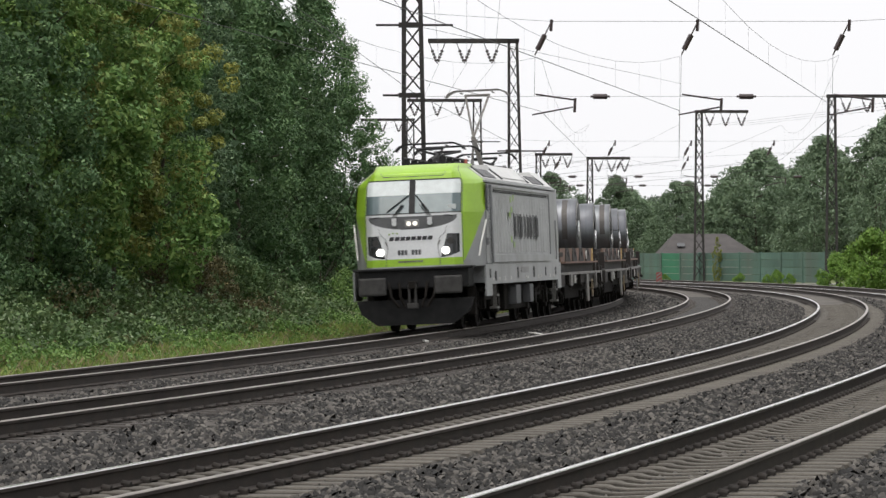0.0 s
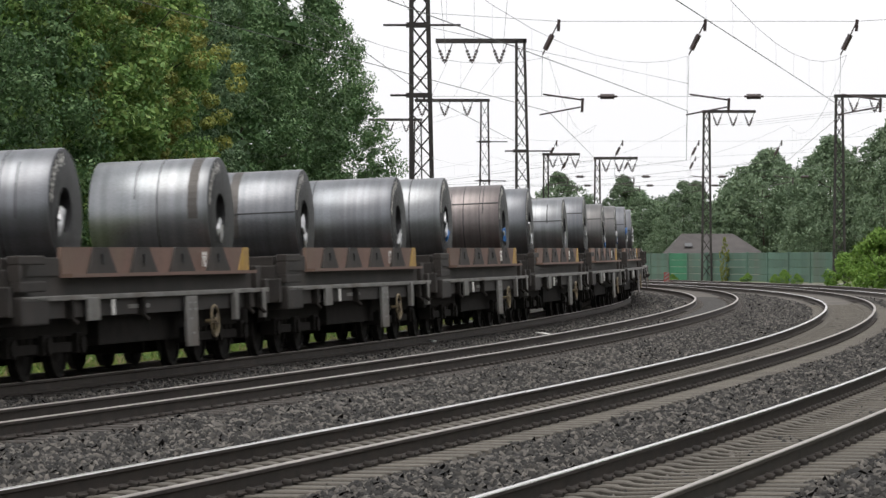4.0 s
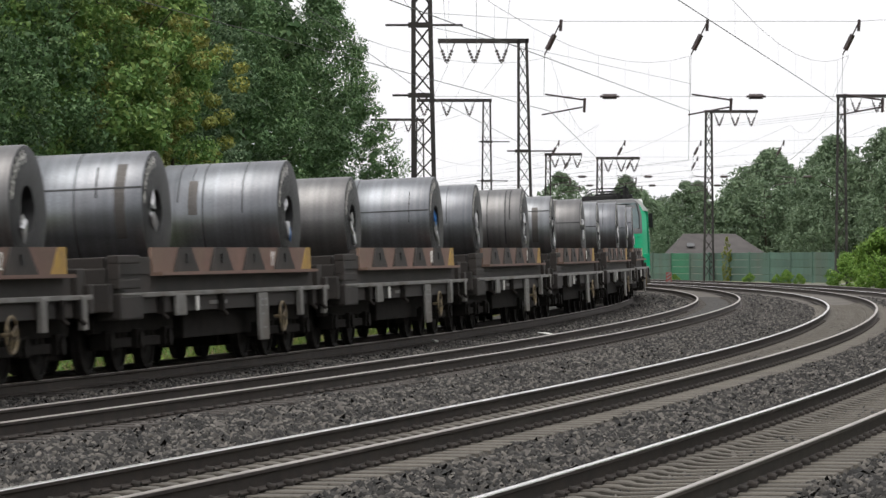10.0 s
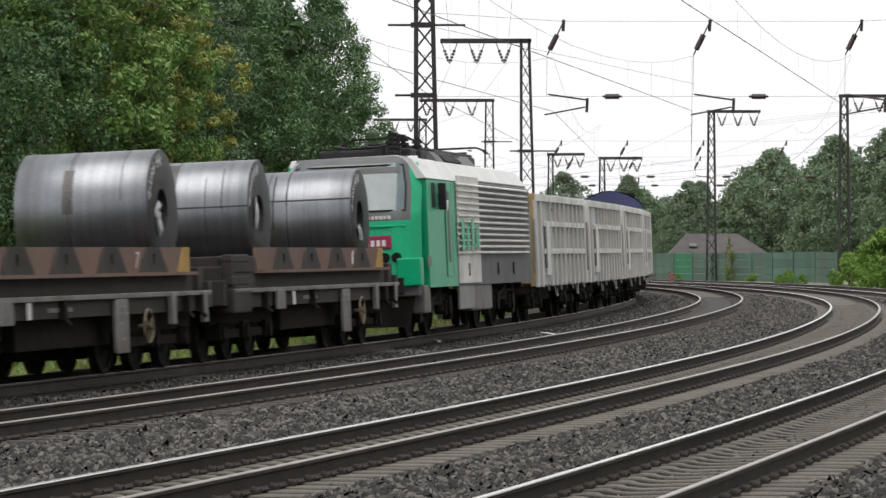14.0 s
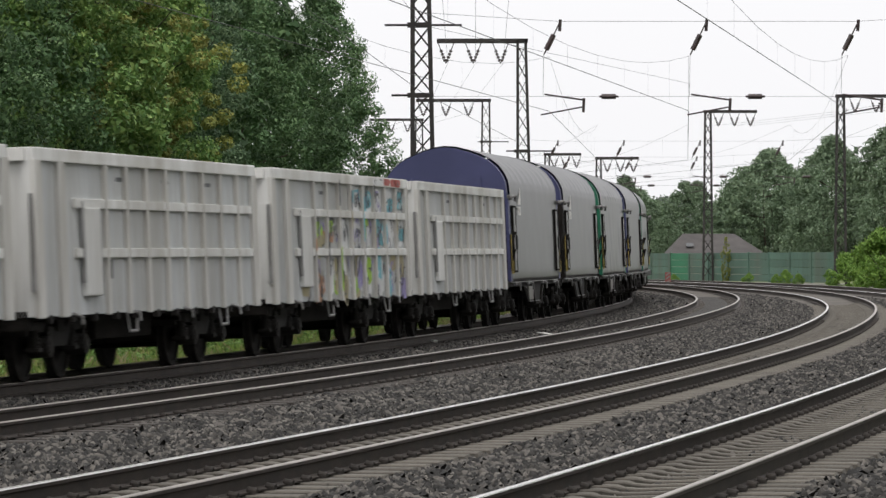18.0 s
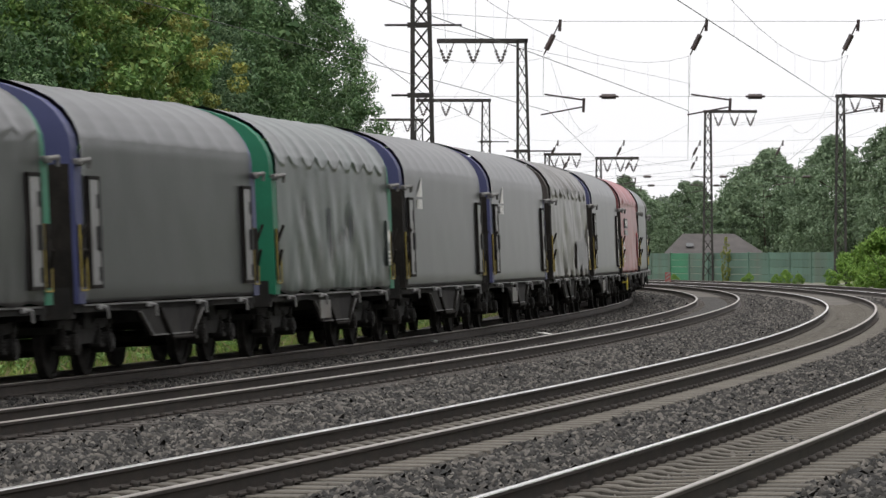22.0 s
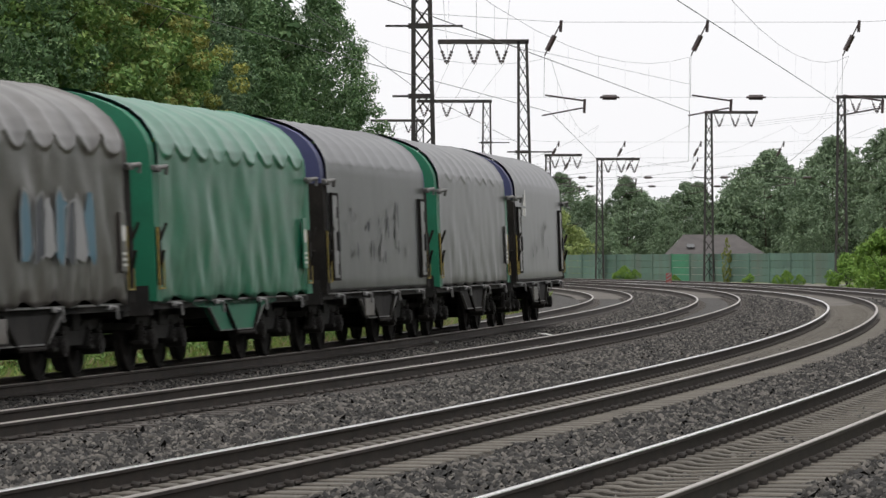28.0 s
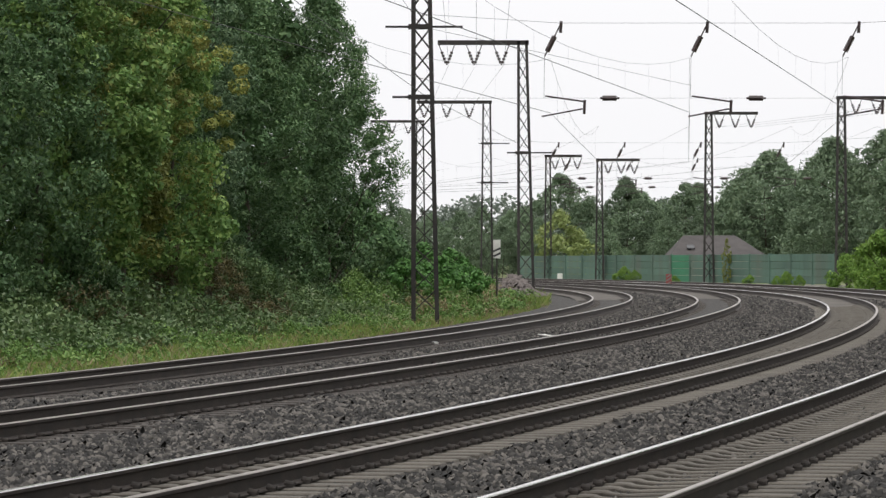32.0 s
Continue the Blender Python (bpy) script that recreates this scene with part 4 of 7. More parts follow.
# ---------------------------------------------------------------- the green and grey electric locomotive
def build_green_loco():
    root = thing("electric_locomotive", "emerald-green and grey electric locomotive hauled dead in the train", "locomotive")
    half = 8.5

    def nose(x, z):
        ax = abs(x)
        y = -half + 0.12 * max(0, z - 1.2) if z < 2.45 else -half + 0.15 + (z - 2.45) * 0.5
        y += 0.06 * ax * ax + 1.6 * max(0.0, ax - 1.0) ** 2 + max(0.0, z - 3.55) * 1.0
        return Vector((x * 0.95 * (1.0 if z < 3 else 1 - 0.14 * (z - 3.0)), y, z))

    xs = mirror([0, 0.3, 0.6, 0.98, 1.04, 1.12, 1.2, 1.3, 1.38, 1.45, 1.48])
    zs = [1.0, 1.2, 1.4, 1.7, 2.0, 2.2, 2.35, 2.45, 2.55, 2.75, 3.0, 3.3, 3.42, 3.5, 3.58, 3.64]

    def region(x, z):
        ax = abs(x)
        if ax < 1.2 and 2.55 < z < 3.5:
            return "glass"
        if ax < 1.3 and 2.35 < z:
            return "grey"
        if z > 3.5:
            return "roof"
        return "green"
    for nm, rg, mt, lb in (("cab_front", "green", M_GREENLOCO, "emerald-green cab front"), ("window_surround", "grey", M_DARKGREY, "grey windscreen surround"),
                           ("windscreen", "glass", M_WINDOW, "pale reflecting windscreen"), ("front_roof", "roof", M_ROOFGREY, "pale grey roof edge")):
        part(nm, grid_patch(xs, zs, nose, lambda x, z: region(x, z) == rg), mt, root, lb, smooth=True)
    sec = [(-1.40, 1.0), (-1.40, 3.1), (-1.15, 3.52), (-0.9, 3.6), (0.9, 3.62), (1.2, 3.54), (1.48, 3.14), (1.48, 1.0)]
    part("cab_side", extrude_profile(bmesh.new(), sec, -half + 1.0, -half + 4.9), M_GREENLOCO, root, "emerald-green cab side")
    part("body", extrude_profile(bmesh.new(), sec, -half + 4.9, half), M_DARKGREY, root)
    part("roof", extrude_profile(bmesh.new(), [(-1.41, 3.14), (-1.16, 3.55), (-0.9, 3.64), (0.9, 3.66), (1.21, 3.58), (1.49, 3.18)], -half + 0.9, half - 0.3), M_ROOFGREY, root, "pale grey sloping roof edge")
    for sx in (-1, 1):
        xa, xb = sorted((sx * 1.483, sx * 1.50))
        part("side_stripe", nbox(xa, xb, -half + 5.0, -half + 8.3, 1.05, 3.3), M_WHITE, root, "broad white stripe")
        for i in range(12):
            z = 1.66 + i * 0.13
            prof = [(0.0, z), (0.055, z + 0.012), (0.055, z + 0.035), (0.0, z + 0.06)]
            bm = extrude_profile(bmesh.new(), [(sx * (1.498 + u), w) for u, w in prof], -half + 4.9, half - 0.7)
            bmesh.ops.recalc_face_normals(bm, faces=bm.faces)
            part("side_fin", bm, M_WHITE, root, "long white horizontal fin")
        part("louvre_recess", nbox(*sorted((sx * 1.478, sx * 1.486)), -half + 8.3, half - 0.6, 1.6, 3.24), M_DARKGREY, root)
        for y in (-half + 6.4, -half + 11.0, half - 3.4):
            part("lifting_slot", nbox(*sorted((sx * 1.50, sx * 1.506)), y, y + 0.14, 1.2, 1.46, 0.01), M_PLASTIC, root)
        part("cab_window", nbox(*sorted((sx * 1.47, sx * 1.487)), -half + 1.6, -half + 2.1, 2.6, 3.1, 0.01), M_PLASTIC, root)
        part("cab_door", nbox(*sorted((sx * 1.482, sx * 1.495)), -half + 3.4, -half + 4.2, 1.2, 3.1, 0.01), M_GREENLOCO, root)
        part("door_window", nbox(*sorted((sx * 1.49, sx * 1.502)), -half + 3.6, -half + 3.9, 1.5, 2.95, 0.01), M_DARKGREY, root)
        part("door_handle", rod(bmesh.new(), (sx * 1.53, -half + 3.3, 2.55), (sx * 1.53, -half + 3.45, 2.75), 0.025), M_WHITE, root)
        for y in (3.36, 4.24):
            part("door_seam", nbox(*sorted((sx * 1.482, sx * 1.492)), -half + y - 0.025, -half + y + 0.025, 1.2, 3.1), M_PLASTIC, root)
        bm = bmesh.new()
        bar(bm, (sx * 1.46, -half + 2.6, 2.85), (sx * 1.62, -half + 2.5, 2.85), 0.05, 0.05)
        box(bm, *sorted((sx * 1.5, sx * 1.66)), -half + 2.36, -half + 2.52, 2.56, 3.1, 0.02)
        part("mirror", bm, M_PLASTIC, root)
        part("lower_skirt", nbox(*sorted((sx * 1.40, sx * 1.46)), -half + 5.2, -half + 7.4, 0.5, 1.0, 0.03), M_PALE, root, "pale grey skirt box")
        part("sandbox", nbox(*sorted((sx * 1.2, sx * 1.45)), -half + 0.4, -half + 1.2, 0.5, 1.05, 0.04), M_SILLGREY, root)
        part("battery_box", nbox(*sorted((sx * 1.2, sx * 1.44)), -1.5, 1.8, 0.45, 1.0, 0.04), M_SILLGREY, root)
        bm = bmesh.new()
        rod(bm, (sx * 0.875, -half - 0.4, 1.05), (sx * 0.875, -half + 0.1, 1.05), 0.13, 14)
        box(bm, sx * 0.875 - 0.3, sx * 0.875 + 0.3, -half - 0.44, -half - 0.38, 0.88, 1.22, 0.03)
        part("buffer", bm, M_BLACK, root)
        bm = bmesh.new()
        rod(bm, (sx * 0.875, half, 1.05), (sx * 0.875, half + 0.4, 1.05), 0.13, 14)
        box(bm, sx * 0.875 - 0.3, sx * 0.875 + 0.3, half + 0.38, half + 0.44, 0.88, 1.22, 0.03)
        part("buffer", bm, M_BLACK, root)
        for k in range(2):
            lamp = nose(sx * (0.78 + 0.24 * k), 1.62)
            bm = rod(bmesh.new(), lamp + Vector((0, -0.04, 0)), lamp + Vector((0, 0.03, 0)), 0.1, 18)
            part("headlamp", bm, M_DARKGLASS, root, "round unlit headlamp")
    out = Vector((0, -0.012, 0))
    frame_pts = [(-1.2, 2.55), (1.2, 2.55), (1.2, 3.46), (-1.2, 3.46), (-1.2, 2.55)]
    bm = bmesh.new()
    for (xa, za), (xb, zb) in zip(frame_pts, frame_pts[1:]):
        for k in range(6):
            rod(bm, nose(xa + (xb - xa) * k / 6, za + (zb - za) * k / 6) + out, nose(xa + (xb - xa) * (k + 1) / 6, za + (zb - za) * (k + 1) / 6) + out, 0.018, 6)
    part("window_seal", bm, M_PLASTIC, root, "black rubber window seal")
    bm = bmesh.new()
    for k in range(8):
        rod(bm, nose(-1.2 + 0.3 * k, 2.24) + out, nose(-0.9 + 0.3 * k, 2.24) + out, 0.022, 6)
    part("front_crease", bm, M_GREENLOCO, root)
    part("sun_strip", grid_patch(xs, zs, lambda x, z: nose(x, z) + Vector((0, -0.006, 0)), lambda x, z: abs(x) < 1.12 and 3.3 < z < 3.42), M_DARKGREY, root)
    p = nose(0.55, 1.9)
    part("badge", nbox(0.26, 0.88, p.y - 0.02, p.y + 0.006, 1.80, 2.06, 0.02), M_MAGENTA, root, "magenta and red badge")
    for i in range(4):
        part("badge_mark", nbox(0.36 + i * 0.11, 0.43 + i * 0.11, p.y - 0.022, p.y - 0.01, 1.85, 1.97), M_WHITE, root)
    for i in range(6):
        q = nose(0.42 + i * 0.085, 2.42)
        part("front_print", nbox(q.x, q.x + 0.06, q.y - 0.012, q.y + 0.004, 2.38, 2.45), M_WHITE, root)
    for i in range(4):
        part("side_print", nbox(1.5555, 1.56, -half + 5.15 + i * 0.72, -half + 5.6 + i * 0.72, 1.72 + 0.02 * i, 2.4 - 0.12 * (i % 2)), M_GREENLOCO, root)
    part("number_plate", nbox(1.482, 1.496, -half + 0.75, -half + 1.2, 1.42, 1.62), M_SILLGREY, root)
    part("corner_step", nbox(1.0, 1.47, -half - 0.12, -half + 0.3, 1.05, 1.6, 0.03), M_GREENLOCO, root)
    part("buffer_beam", nbox(-1.4, 1.4, -half - 0.02, -half + 0.5, 0.85, 1.2, 0.03), M_DARKGREY, root)
    part("snow_plough", extrude_profile(bmesh.new(), [(-1.3, 0.9), (-1.15, 0.25), (1.15, 0.25), (1.3, 0.9)], -half + 0.05, -half + 0.25), M_BLACK, root)
    for i in range(14):
        y = -6.2 + i * 0.9
        part("roof_insulator", rod(bmesh.new(), (0.4 * (-1) ** i, y, 3.6), (0.4 * (-1) ** i, y, 3.9), 0.08, 10), M_PLASTIC, root)
        part("roof_bus_bar", rod(bmesh.new(), (0.4 * (-1) ** i, y, 3.88), (-0.4 * (-1) ** i, y + 0.9, 3.88), 0.03), M_PLASTIC, root)
    for x, z in ((-0.6, 3.92), (0.5, 3.95)):
        part("roof_bus_bar", rod(bmesh.new(), (x, -6.2, z), (x, 6, z), 0.03), M_PLASTIC, root)
    for y in (-6.0, -4.6, -2.4, 0.2, 2.6):
        part("roof_box", nbox(-0.95, 0.95, y, y + 0.8, 3.6, 3.84, 0.05), M_PLASTIC, root)
    for y in (-6.9, -6.3, -5.2, -3.4):
        bm = bmesh.new()
        for k in range(5):
            rod(bm, (0.7, y, 3.64 + 0.09 * k), (0.7, y, 3.70 + 0.09 * k), 0.11, 10)
        rod(bm, (0.7, y, 3.62), (0.7, y, 4.14), 0.05, 8)
        part("roof_insulator", bm, M_PLASTIC, root)
    part("roof_bus_bar", rod(bmesh.new(), (0.7, -7.0, 4.14), (0.5, -3.2, 4.12), 0.04), M_PLASTIC, root)
    for k in range(8):
        m = Matrix.Translation((0.95, -2.2 + 0.3 * k, 3.76)) @ Matrix.Rotation(0.7, 4, "Y")
        part("roof_louvre", box(bmesh.new(), -0.2, 0.2, 0, 0.2, -0.02, 0.03, m=m), M_PLASTIC, root)
    part("roof_duct", extrude_profile(bmesh.new(), [(-1.1, 3.6), (-0.9, 3.84), (0.9, 3.84), (1.1, 3.6)], -3.2, 2.5), M_DARKGREY, root)
    pantograph(root, -4.4, False, -1, 3.66)
    pantograph(root, 6.0, False, -1, 3.7)
    loco_bogie(root, -5.0)
    loco_bogie(root, 5.0)
    return root


# ---------------------------------------------------------------- coil wagons
def coil_deck():
    bm = bmesh.new()
    box(bm, -1.22, 1.22, -7.2, 7.2, 1.12, 1.40)
    return bm


def coil_beam():
    return nbox(-0.1, 0.1, -7.1, 7.1, 0.75, 1.12)


def coil_sill():
    bm = bmesh.new()
    box(bm, 1.22, 1.47, -7.1, 7.1, 1.07, 1.14, 0.01)
    return bm


def coil_panel():
    """Long trough side with slanting ribs between pockets."""
    bm = bmesh.new()
    a, b = -4.45, 6.57
    box(bm, 1.20, 1.26, a, b, 1.42, 1.8)
    box(bm, 1.18, 1.40, a, b, 1.38, 1.43)
    return bm


def coil_rib():
    """A stiffener, wide at its foot, with a dark slot."""
    bm = bmesh.new()
    w0, w1, x0, x1 = 0.74, 0.37, 1.26, 1.31
    vs = [bm.verts.new(p) for p in ((x1, -w0, 1.43), (x1, w0, 1.43), (x0 + 0.03, w1, 1.8), (x0 + 0.03, -w1, 1.8),
                                     (x0, -w0, 1.43), (x0, w0, 1.43), (x0, w1, 1.8), (x0, -w1, 1.8))]
    for f in ((0, 1, 2, 3), (0, 4, 5, 1), (1, 5, 6, 2), (3, 2, 6, 7), (0, 3, 7, 4)):
        bm.faces.new([vs[k] for k in f])
    return bm


def slanted_tip(b):
    """Painted triangle at the end of a trough side."""
    bm = bmesh.new()
    pts = ((b - 0.75, 1.43), (b, 1.43), (b, 1.8), (b - 0.35, 1.8))
    lo, hi = ([bm.verts.new((x, y, z)) for y, z in pts] for x in (1.255, 1.272))
    bm.faces.new(hi)
    for i in range(4):
        bm.faces.new((lo[i], lo[(i + 1) % 4], hi[(i + 1) % 4], hi[i]))
    return bm


def coil_slot():
    return nbox(1.27, 1.318, -0.05, 0.05, 1.56, 1.7)


def coil_cradle():
    """Sloping beams that hold the coils."""
    bm = bmesh.new()
    m = Matrix.Translation((0, 0, 1.5)) @ Matrix.Rotation(0.6, 4, "X")
    box(bm, -1.18, 1.18, -0.05, 0.05, -0.2, 0.3, m=m)
    return bm


def handwheel_mesh(r=0.24):
    bm = bmesh.new()
    n = 20
    lathe(bm, [(r + 0.018 * math.cos(k * math.pi / 3), 0.018 * math.sin(k * math.pi / 3)) for k in range(6)], n)
    for k in range(3):
        a = 2 * math.pi * k / 3 + 0.5
        rod(bm, (0, 0, 0), (0, r * math.cos(a), r * math.sin(a)), 0.014, 6)
    rod(bm, (-0.15, 0, 0), (0.03, 0, 0), 0.03, 8)
    return bm


def headstock_mesh():
    bm = bmesh.new()
    box(bm, -1.38, 1.38, -0.25, 0.0, 0.88, 1.28, 0.02)
    box(bm, -1.3, 1.3, -0.1, 0.3, 1.14, 1.5, 0.02)
    return bm


def build_coil_wagon():
    root = thing("coil_wagon", "brown flat coil wagon with rust-red slotted trough sides", "freight wagon", "coil wagons of the train")
    piece("deck", coil_deck, M_BROWN, root)
    for x in (-0.35, 0.35):
        piece("frame_beam", coil_beam, M_BROWN, root, x)
    for rz in (0, 180):
        piece("side_sill", coil_sill, M_SILLGREY, root, rz=rz, label="worn grey steel side sill")
        piece("trough_side", coil_panel, M_RUSTRED, root, rz=rz, label="rusty red trough side with slanted ribs")
        for i in range(4):
            y = -2.5 + i * 2.3
            piece("trough_rib", coil_rib, M_BROWN, root, 0, y if rz == 0 else -y, 0, rz, label="dark brown stiffening rib")
            piece("lashing_slot", coil_slot, M_PLASTIC, root, 0, y if rz == 0 else -y, 0, rz)
        piece("panel_tip", lambda: slanted_tip(6.57), M_ORANGE, root, rz=rz, label="yellow-orange panel tip")
        piece("web", lambda: nbox(1.34, 1.40, -7.0, 7.0, 0.84, 1.07), M_BROWN, root, rz=rz)
        for y in (-3.7,):
            piece("stake_plate", lambda: nbox(1.44, 1.49, -0.3, 0.3, 0.78, 1.1, 0.01), M_SILLGREY, root, 0, y if rz == 0 else -y, 0, rz)
        for y in (4.7, 6.6):
            piece("stake_pocket", lambda: nbox(1.42, 1.50, -0.12, 0.12, 0.66, 1.12, 0.01), M_SILLGREY, root, 0, y if rz == 0 else -y, 0, rz)
        piece("data_panel", lambda: nbox(1.42, 1.47, -0.34, 0.34, 0.3, 1.06, 0.01), M_SILLGREY, root, 0, 1.9 if rz == 0 else -1.9, 0, rz, label="grey data panel")
        for y, z in ((1.75, 0.96), (2.05, 0.96), (1.75, 0.86), (2.05, 0.86), (1.8, 0.72), (1.9, 0.5)):
            piece("data_bar", lambda: nbox(1.472, 1.476, -0.09, 0.09, -0.014, 0.014), M_PALE, root, 0, y if rz == 0 else -y, z, rz)
        piece("handwheel", handwheel_mesh, M_WHEELRIM, root, 1.47 if rz == 0 else -1.47, 3.3 if rz == 0 else -3.3, 0.66, rz, label="dull ochre brake handwheel")
        for y in (-4.8, -1.0, 5.6, 6.4):
            piece("lashing_winch", lambda: rod(nbox(1.40, 1.50, -0.05, 0.05, 0.82, 1.08), (1.45, 0, 0.84), (1.55, 0, 0.74), 0.03), M_BLACK, root, 0, y if rz == 0 else -y, 0, rz)
        for y in (-2.7,):
            piece("marker_post", lambda: nbox(1.47, 1.50, -0.05, 0.05, 0.84, 1.06), M_WHITE, root, 0, y if rz == 0 else -y, 0, rz, label="white marker bar")
        piece("wagon_number", lambda: nbox(1.401, 1.407, -0.6, 0.6, 0.92, 0.98), M_SILLGREY, root, 0, -1.0 if rz == 0 else 1.0, 0, rz)
        if rz == 0:
            piece("end_box", lambda: box(box(box(nbox(1.30, 1.46, -7.2, -5.95, 1.2, 1.34, 0.02), 1.30, 1.46, -7.2, -5.95, 1.56, 1.68, 0.02), 1.30, 1.46, -7.2, -7.04, 1.34, 1.56), 1.1, 1.47, -7.2, -5.9, 0.76, 1.14, 0.03), M_BROWN, root, label="brown framed winch box")
            piece("end_deck", lambda: nbox(-1.24, 1.24, -7.2, -4.5, 1.40, 1.66, 0.02), M_BROWN, root)
        h = piece("headstock", headstock_mesh, M_BROWN, root, 0, -7.22 if rz == 0 else 7.22, 0, rz)
    for y in (-3.15, 6.0):
        piece("cradle_beam", coil_cradle, M_BROWN, root, 0, y - 0.62, 0, 180)
        piece("cradle_beam", coil_cradle, M_BROWN, root, 0, y + 0.62, 0)
    piece("centre_deck", lambda: nbox(-1.17, 1.17, -2.6, 4.2, 1.34, 1.5), M_BROWN, root)
    couplings(root, 7.84)
    bogie(root, -4.9, True)
    bogie(root, 4.9, True)
    piece("brake_cylinder", lambda: rod(nbox(-1.15, 1.15, -2.3, 2.3, 0.42, 0.85, 0.03), (-0.6, -2.4, 0.65), (-0.6, 2.4, 0.65), 0.14, 12), M_BLACK, root)
    return root


def build_coil(r, w, core, material, label, rnd):
    root = thing("steel_coil", label, "steel coil", "steel coils on the wagons")
    bm = bmesh.new()
    n = 56
    lathe(bm, [(r - 0.012, -w / 2), (r, -w / 2 + 0.012), (r, w / 2 - 0.012), (r - 0.012, w / 2), (core, w / 2 - 0.0), (core, -w / 2)], n)
    for f in bm.faces:
        c = f.calc_center_median()
        f.normal_update()
        f.smooth = True
        f.material_index = 1 if (c.y ** 2 + c.z ** 2) ** 0.5 < r - 0.02 else 0
    for e in bm.edges:
        a, b = e.verts
        if abs(a.co.x - b.co.x) < 1e-6 and abs((a.co.y ** 2 + a.co.z ** 2) ** 0.5 - (core)) < 0.02:
            e.smooth = False
    part("strip_roll", bm, [material, M_COILEND], root)
    bm = bmesh.new()
    lathe(bm, [(r + 0.001, -0.011), (r + 0.003, -0.010), (r + 0.003, 0.010), (r + 0.001, 0.011)], n, Matrix.Translation((rnd.uniform(-0.3, 0.3) * w, 0, 0)))
    part("steel_band", bm, M_COILEND, root)
    if rnd.random() < 0.55:
        a = rnd.uniform(0.1, 0.7)
        m = Matrix.Translation((0, -math.cos(a) * r, math.sin(a) * r)) @ Matrix.Rotation(-a, 4, "X")
        part("strip_end", box(bmesh.new(), -w / 2 + 0.01, w / 2 - 0.01, -0.008, 0.004, -0.012, 0.012, m=m), M_COILEND, root, "dark edge of the outer lap")
    # crumpled foil and tape at the eye
    for k in range(3):
        a = rnd.uniform(-1.3, 0.5)
        y, z = -math.cos(a) * (core + 0.05), math.sin(a) * (core + 0.05)
        bm = bmesh.new()
        bmesh.ops.create_icosphere(bm, subdivisions=1, radius=1.0)
        for v in bm.verts:
            v.co = Vector((v.co.x * 0.035, v.co.y * 0.075, v.co.z * rnd.uniform(0.08, 0.26))) * rnd.uniform(0.5, 1.5)
        bmesh.ops.transform(bm, matrix=Matrix.Translation((w / 2 + 0.03, y, z)) @ Matrix.Rotation(rnd.uniform(-0.9, 0.9), 4, "X"), verts=bm.verts)
        part("tag", bm, M_BLUEFOIL if k == 2 and rnd.random() < 0.25 else M_FOIL, root, "crumpled torn foil")
    # rubbed dark bands and short scratches round the coil
    for k in range(rnd.randint(1, 4)):
        wb, x0 = rnd.choice((0.015, 0.02, 0.03, 0.16)), rnd.uniform(-0.42, 0.36) * w
        a0, a1 = rnd.uniform(-0.6, 0.3), rnd.uniform(0.7, 1.6)
        bm = bmesh.new()
        prev = None
        for i in range(15):
            a = a0 + (a1 - a0) * i / 14
            jig = rnd.uniform(-0.006, 0.006)
            cur = [bm.verts.new((x0 + q + jig, -math.cos(a) * (r + 0.0025), math.sin(a) * (r + 0.0025))) for q in (0, wb)]
            if prev:
                bm.faces.new((prev[0], prev[1], cur[1], cur[0]))
            prev = cur
        part("rubbed_band", bm, M_COILBAND if wb > 0.1 else M_COILEND, root, "dark rubbed band")
    for k in range(6):
        bm = bmesh.new()
        a = 0.3 + 0.24 * k + rnd.uniform(-0.04, 0.04)
        y, z = -math.cos(a) * (r * 0.82), math.sin(a) * (r * 0.82)
        m = Matrix.Translation((w / 2 + 0.003, y, z)) @ Matrix.Rotation(-a + 0.4 * k, 4, "X")
        box(bm, -0.003, 0.003, -0.07, 0.07, -0.014, 0.014, m=m)
        box(bm, -0.0035, 0.0035, -0.016, 0.016, -0.09, 0.09, m=m)
        part("chalk_mark", bm, M_WHITE, root, "white chalk mark")
    return root


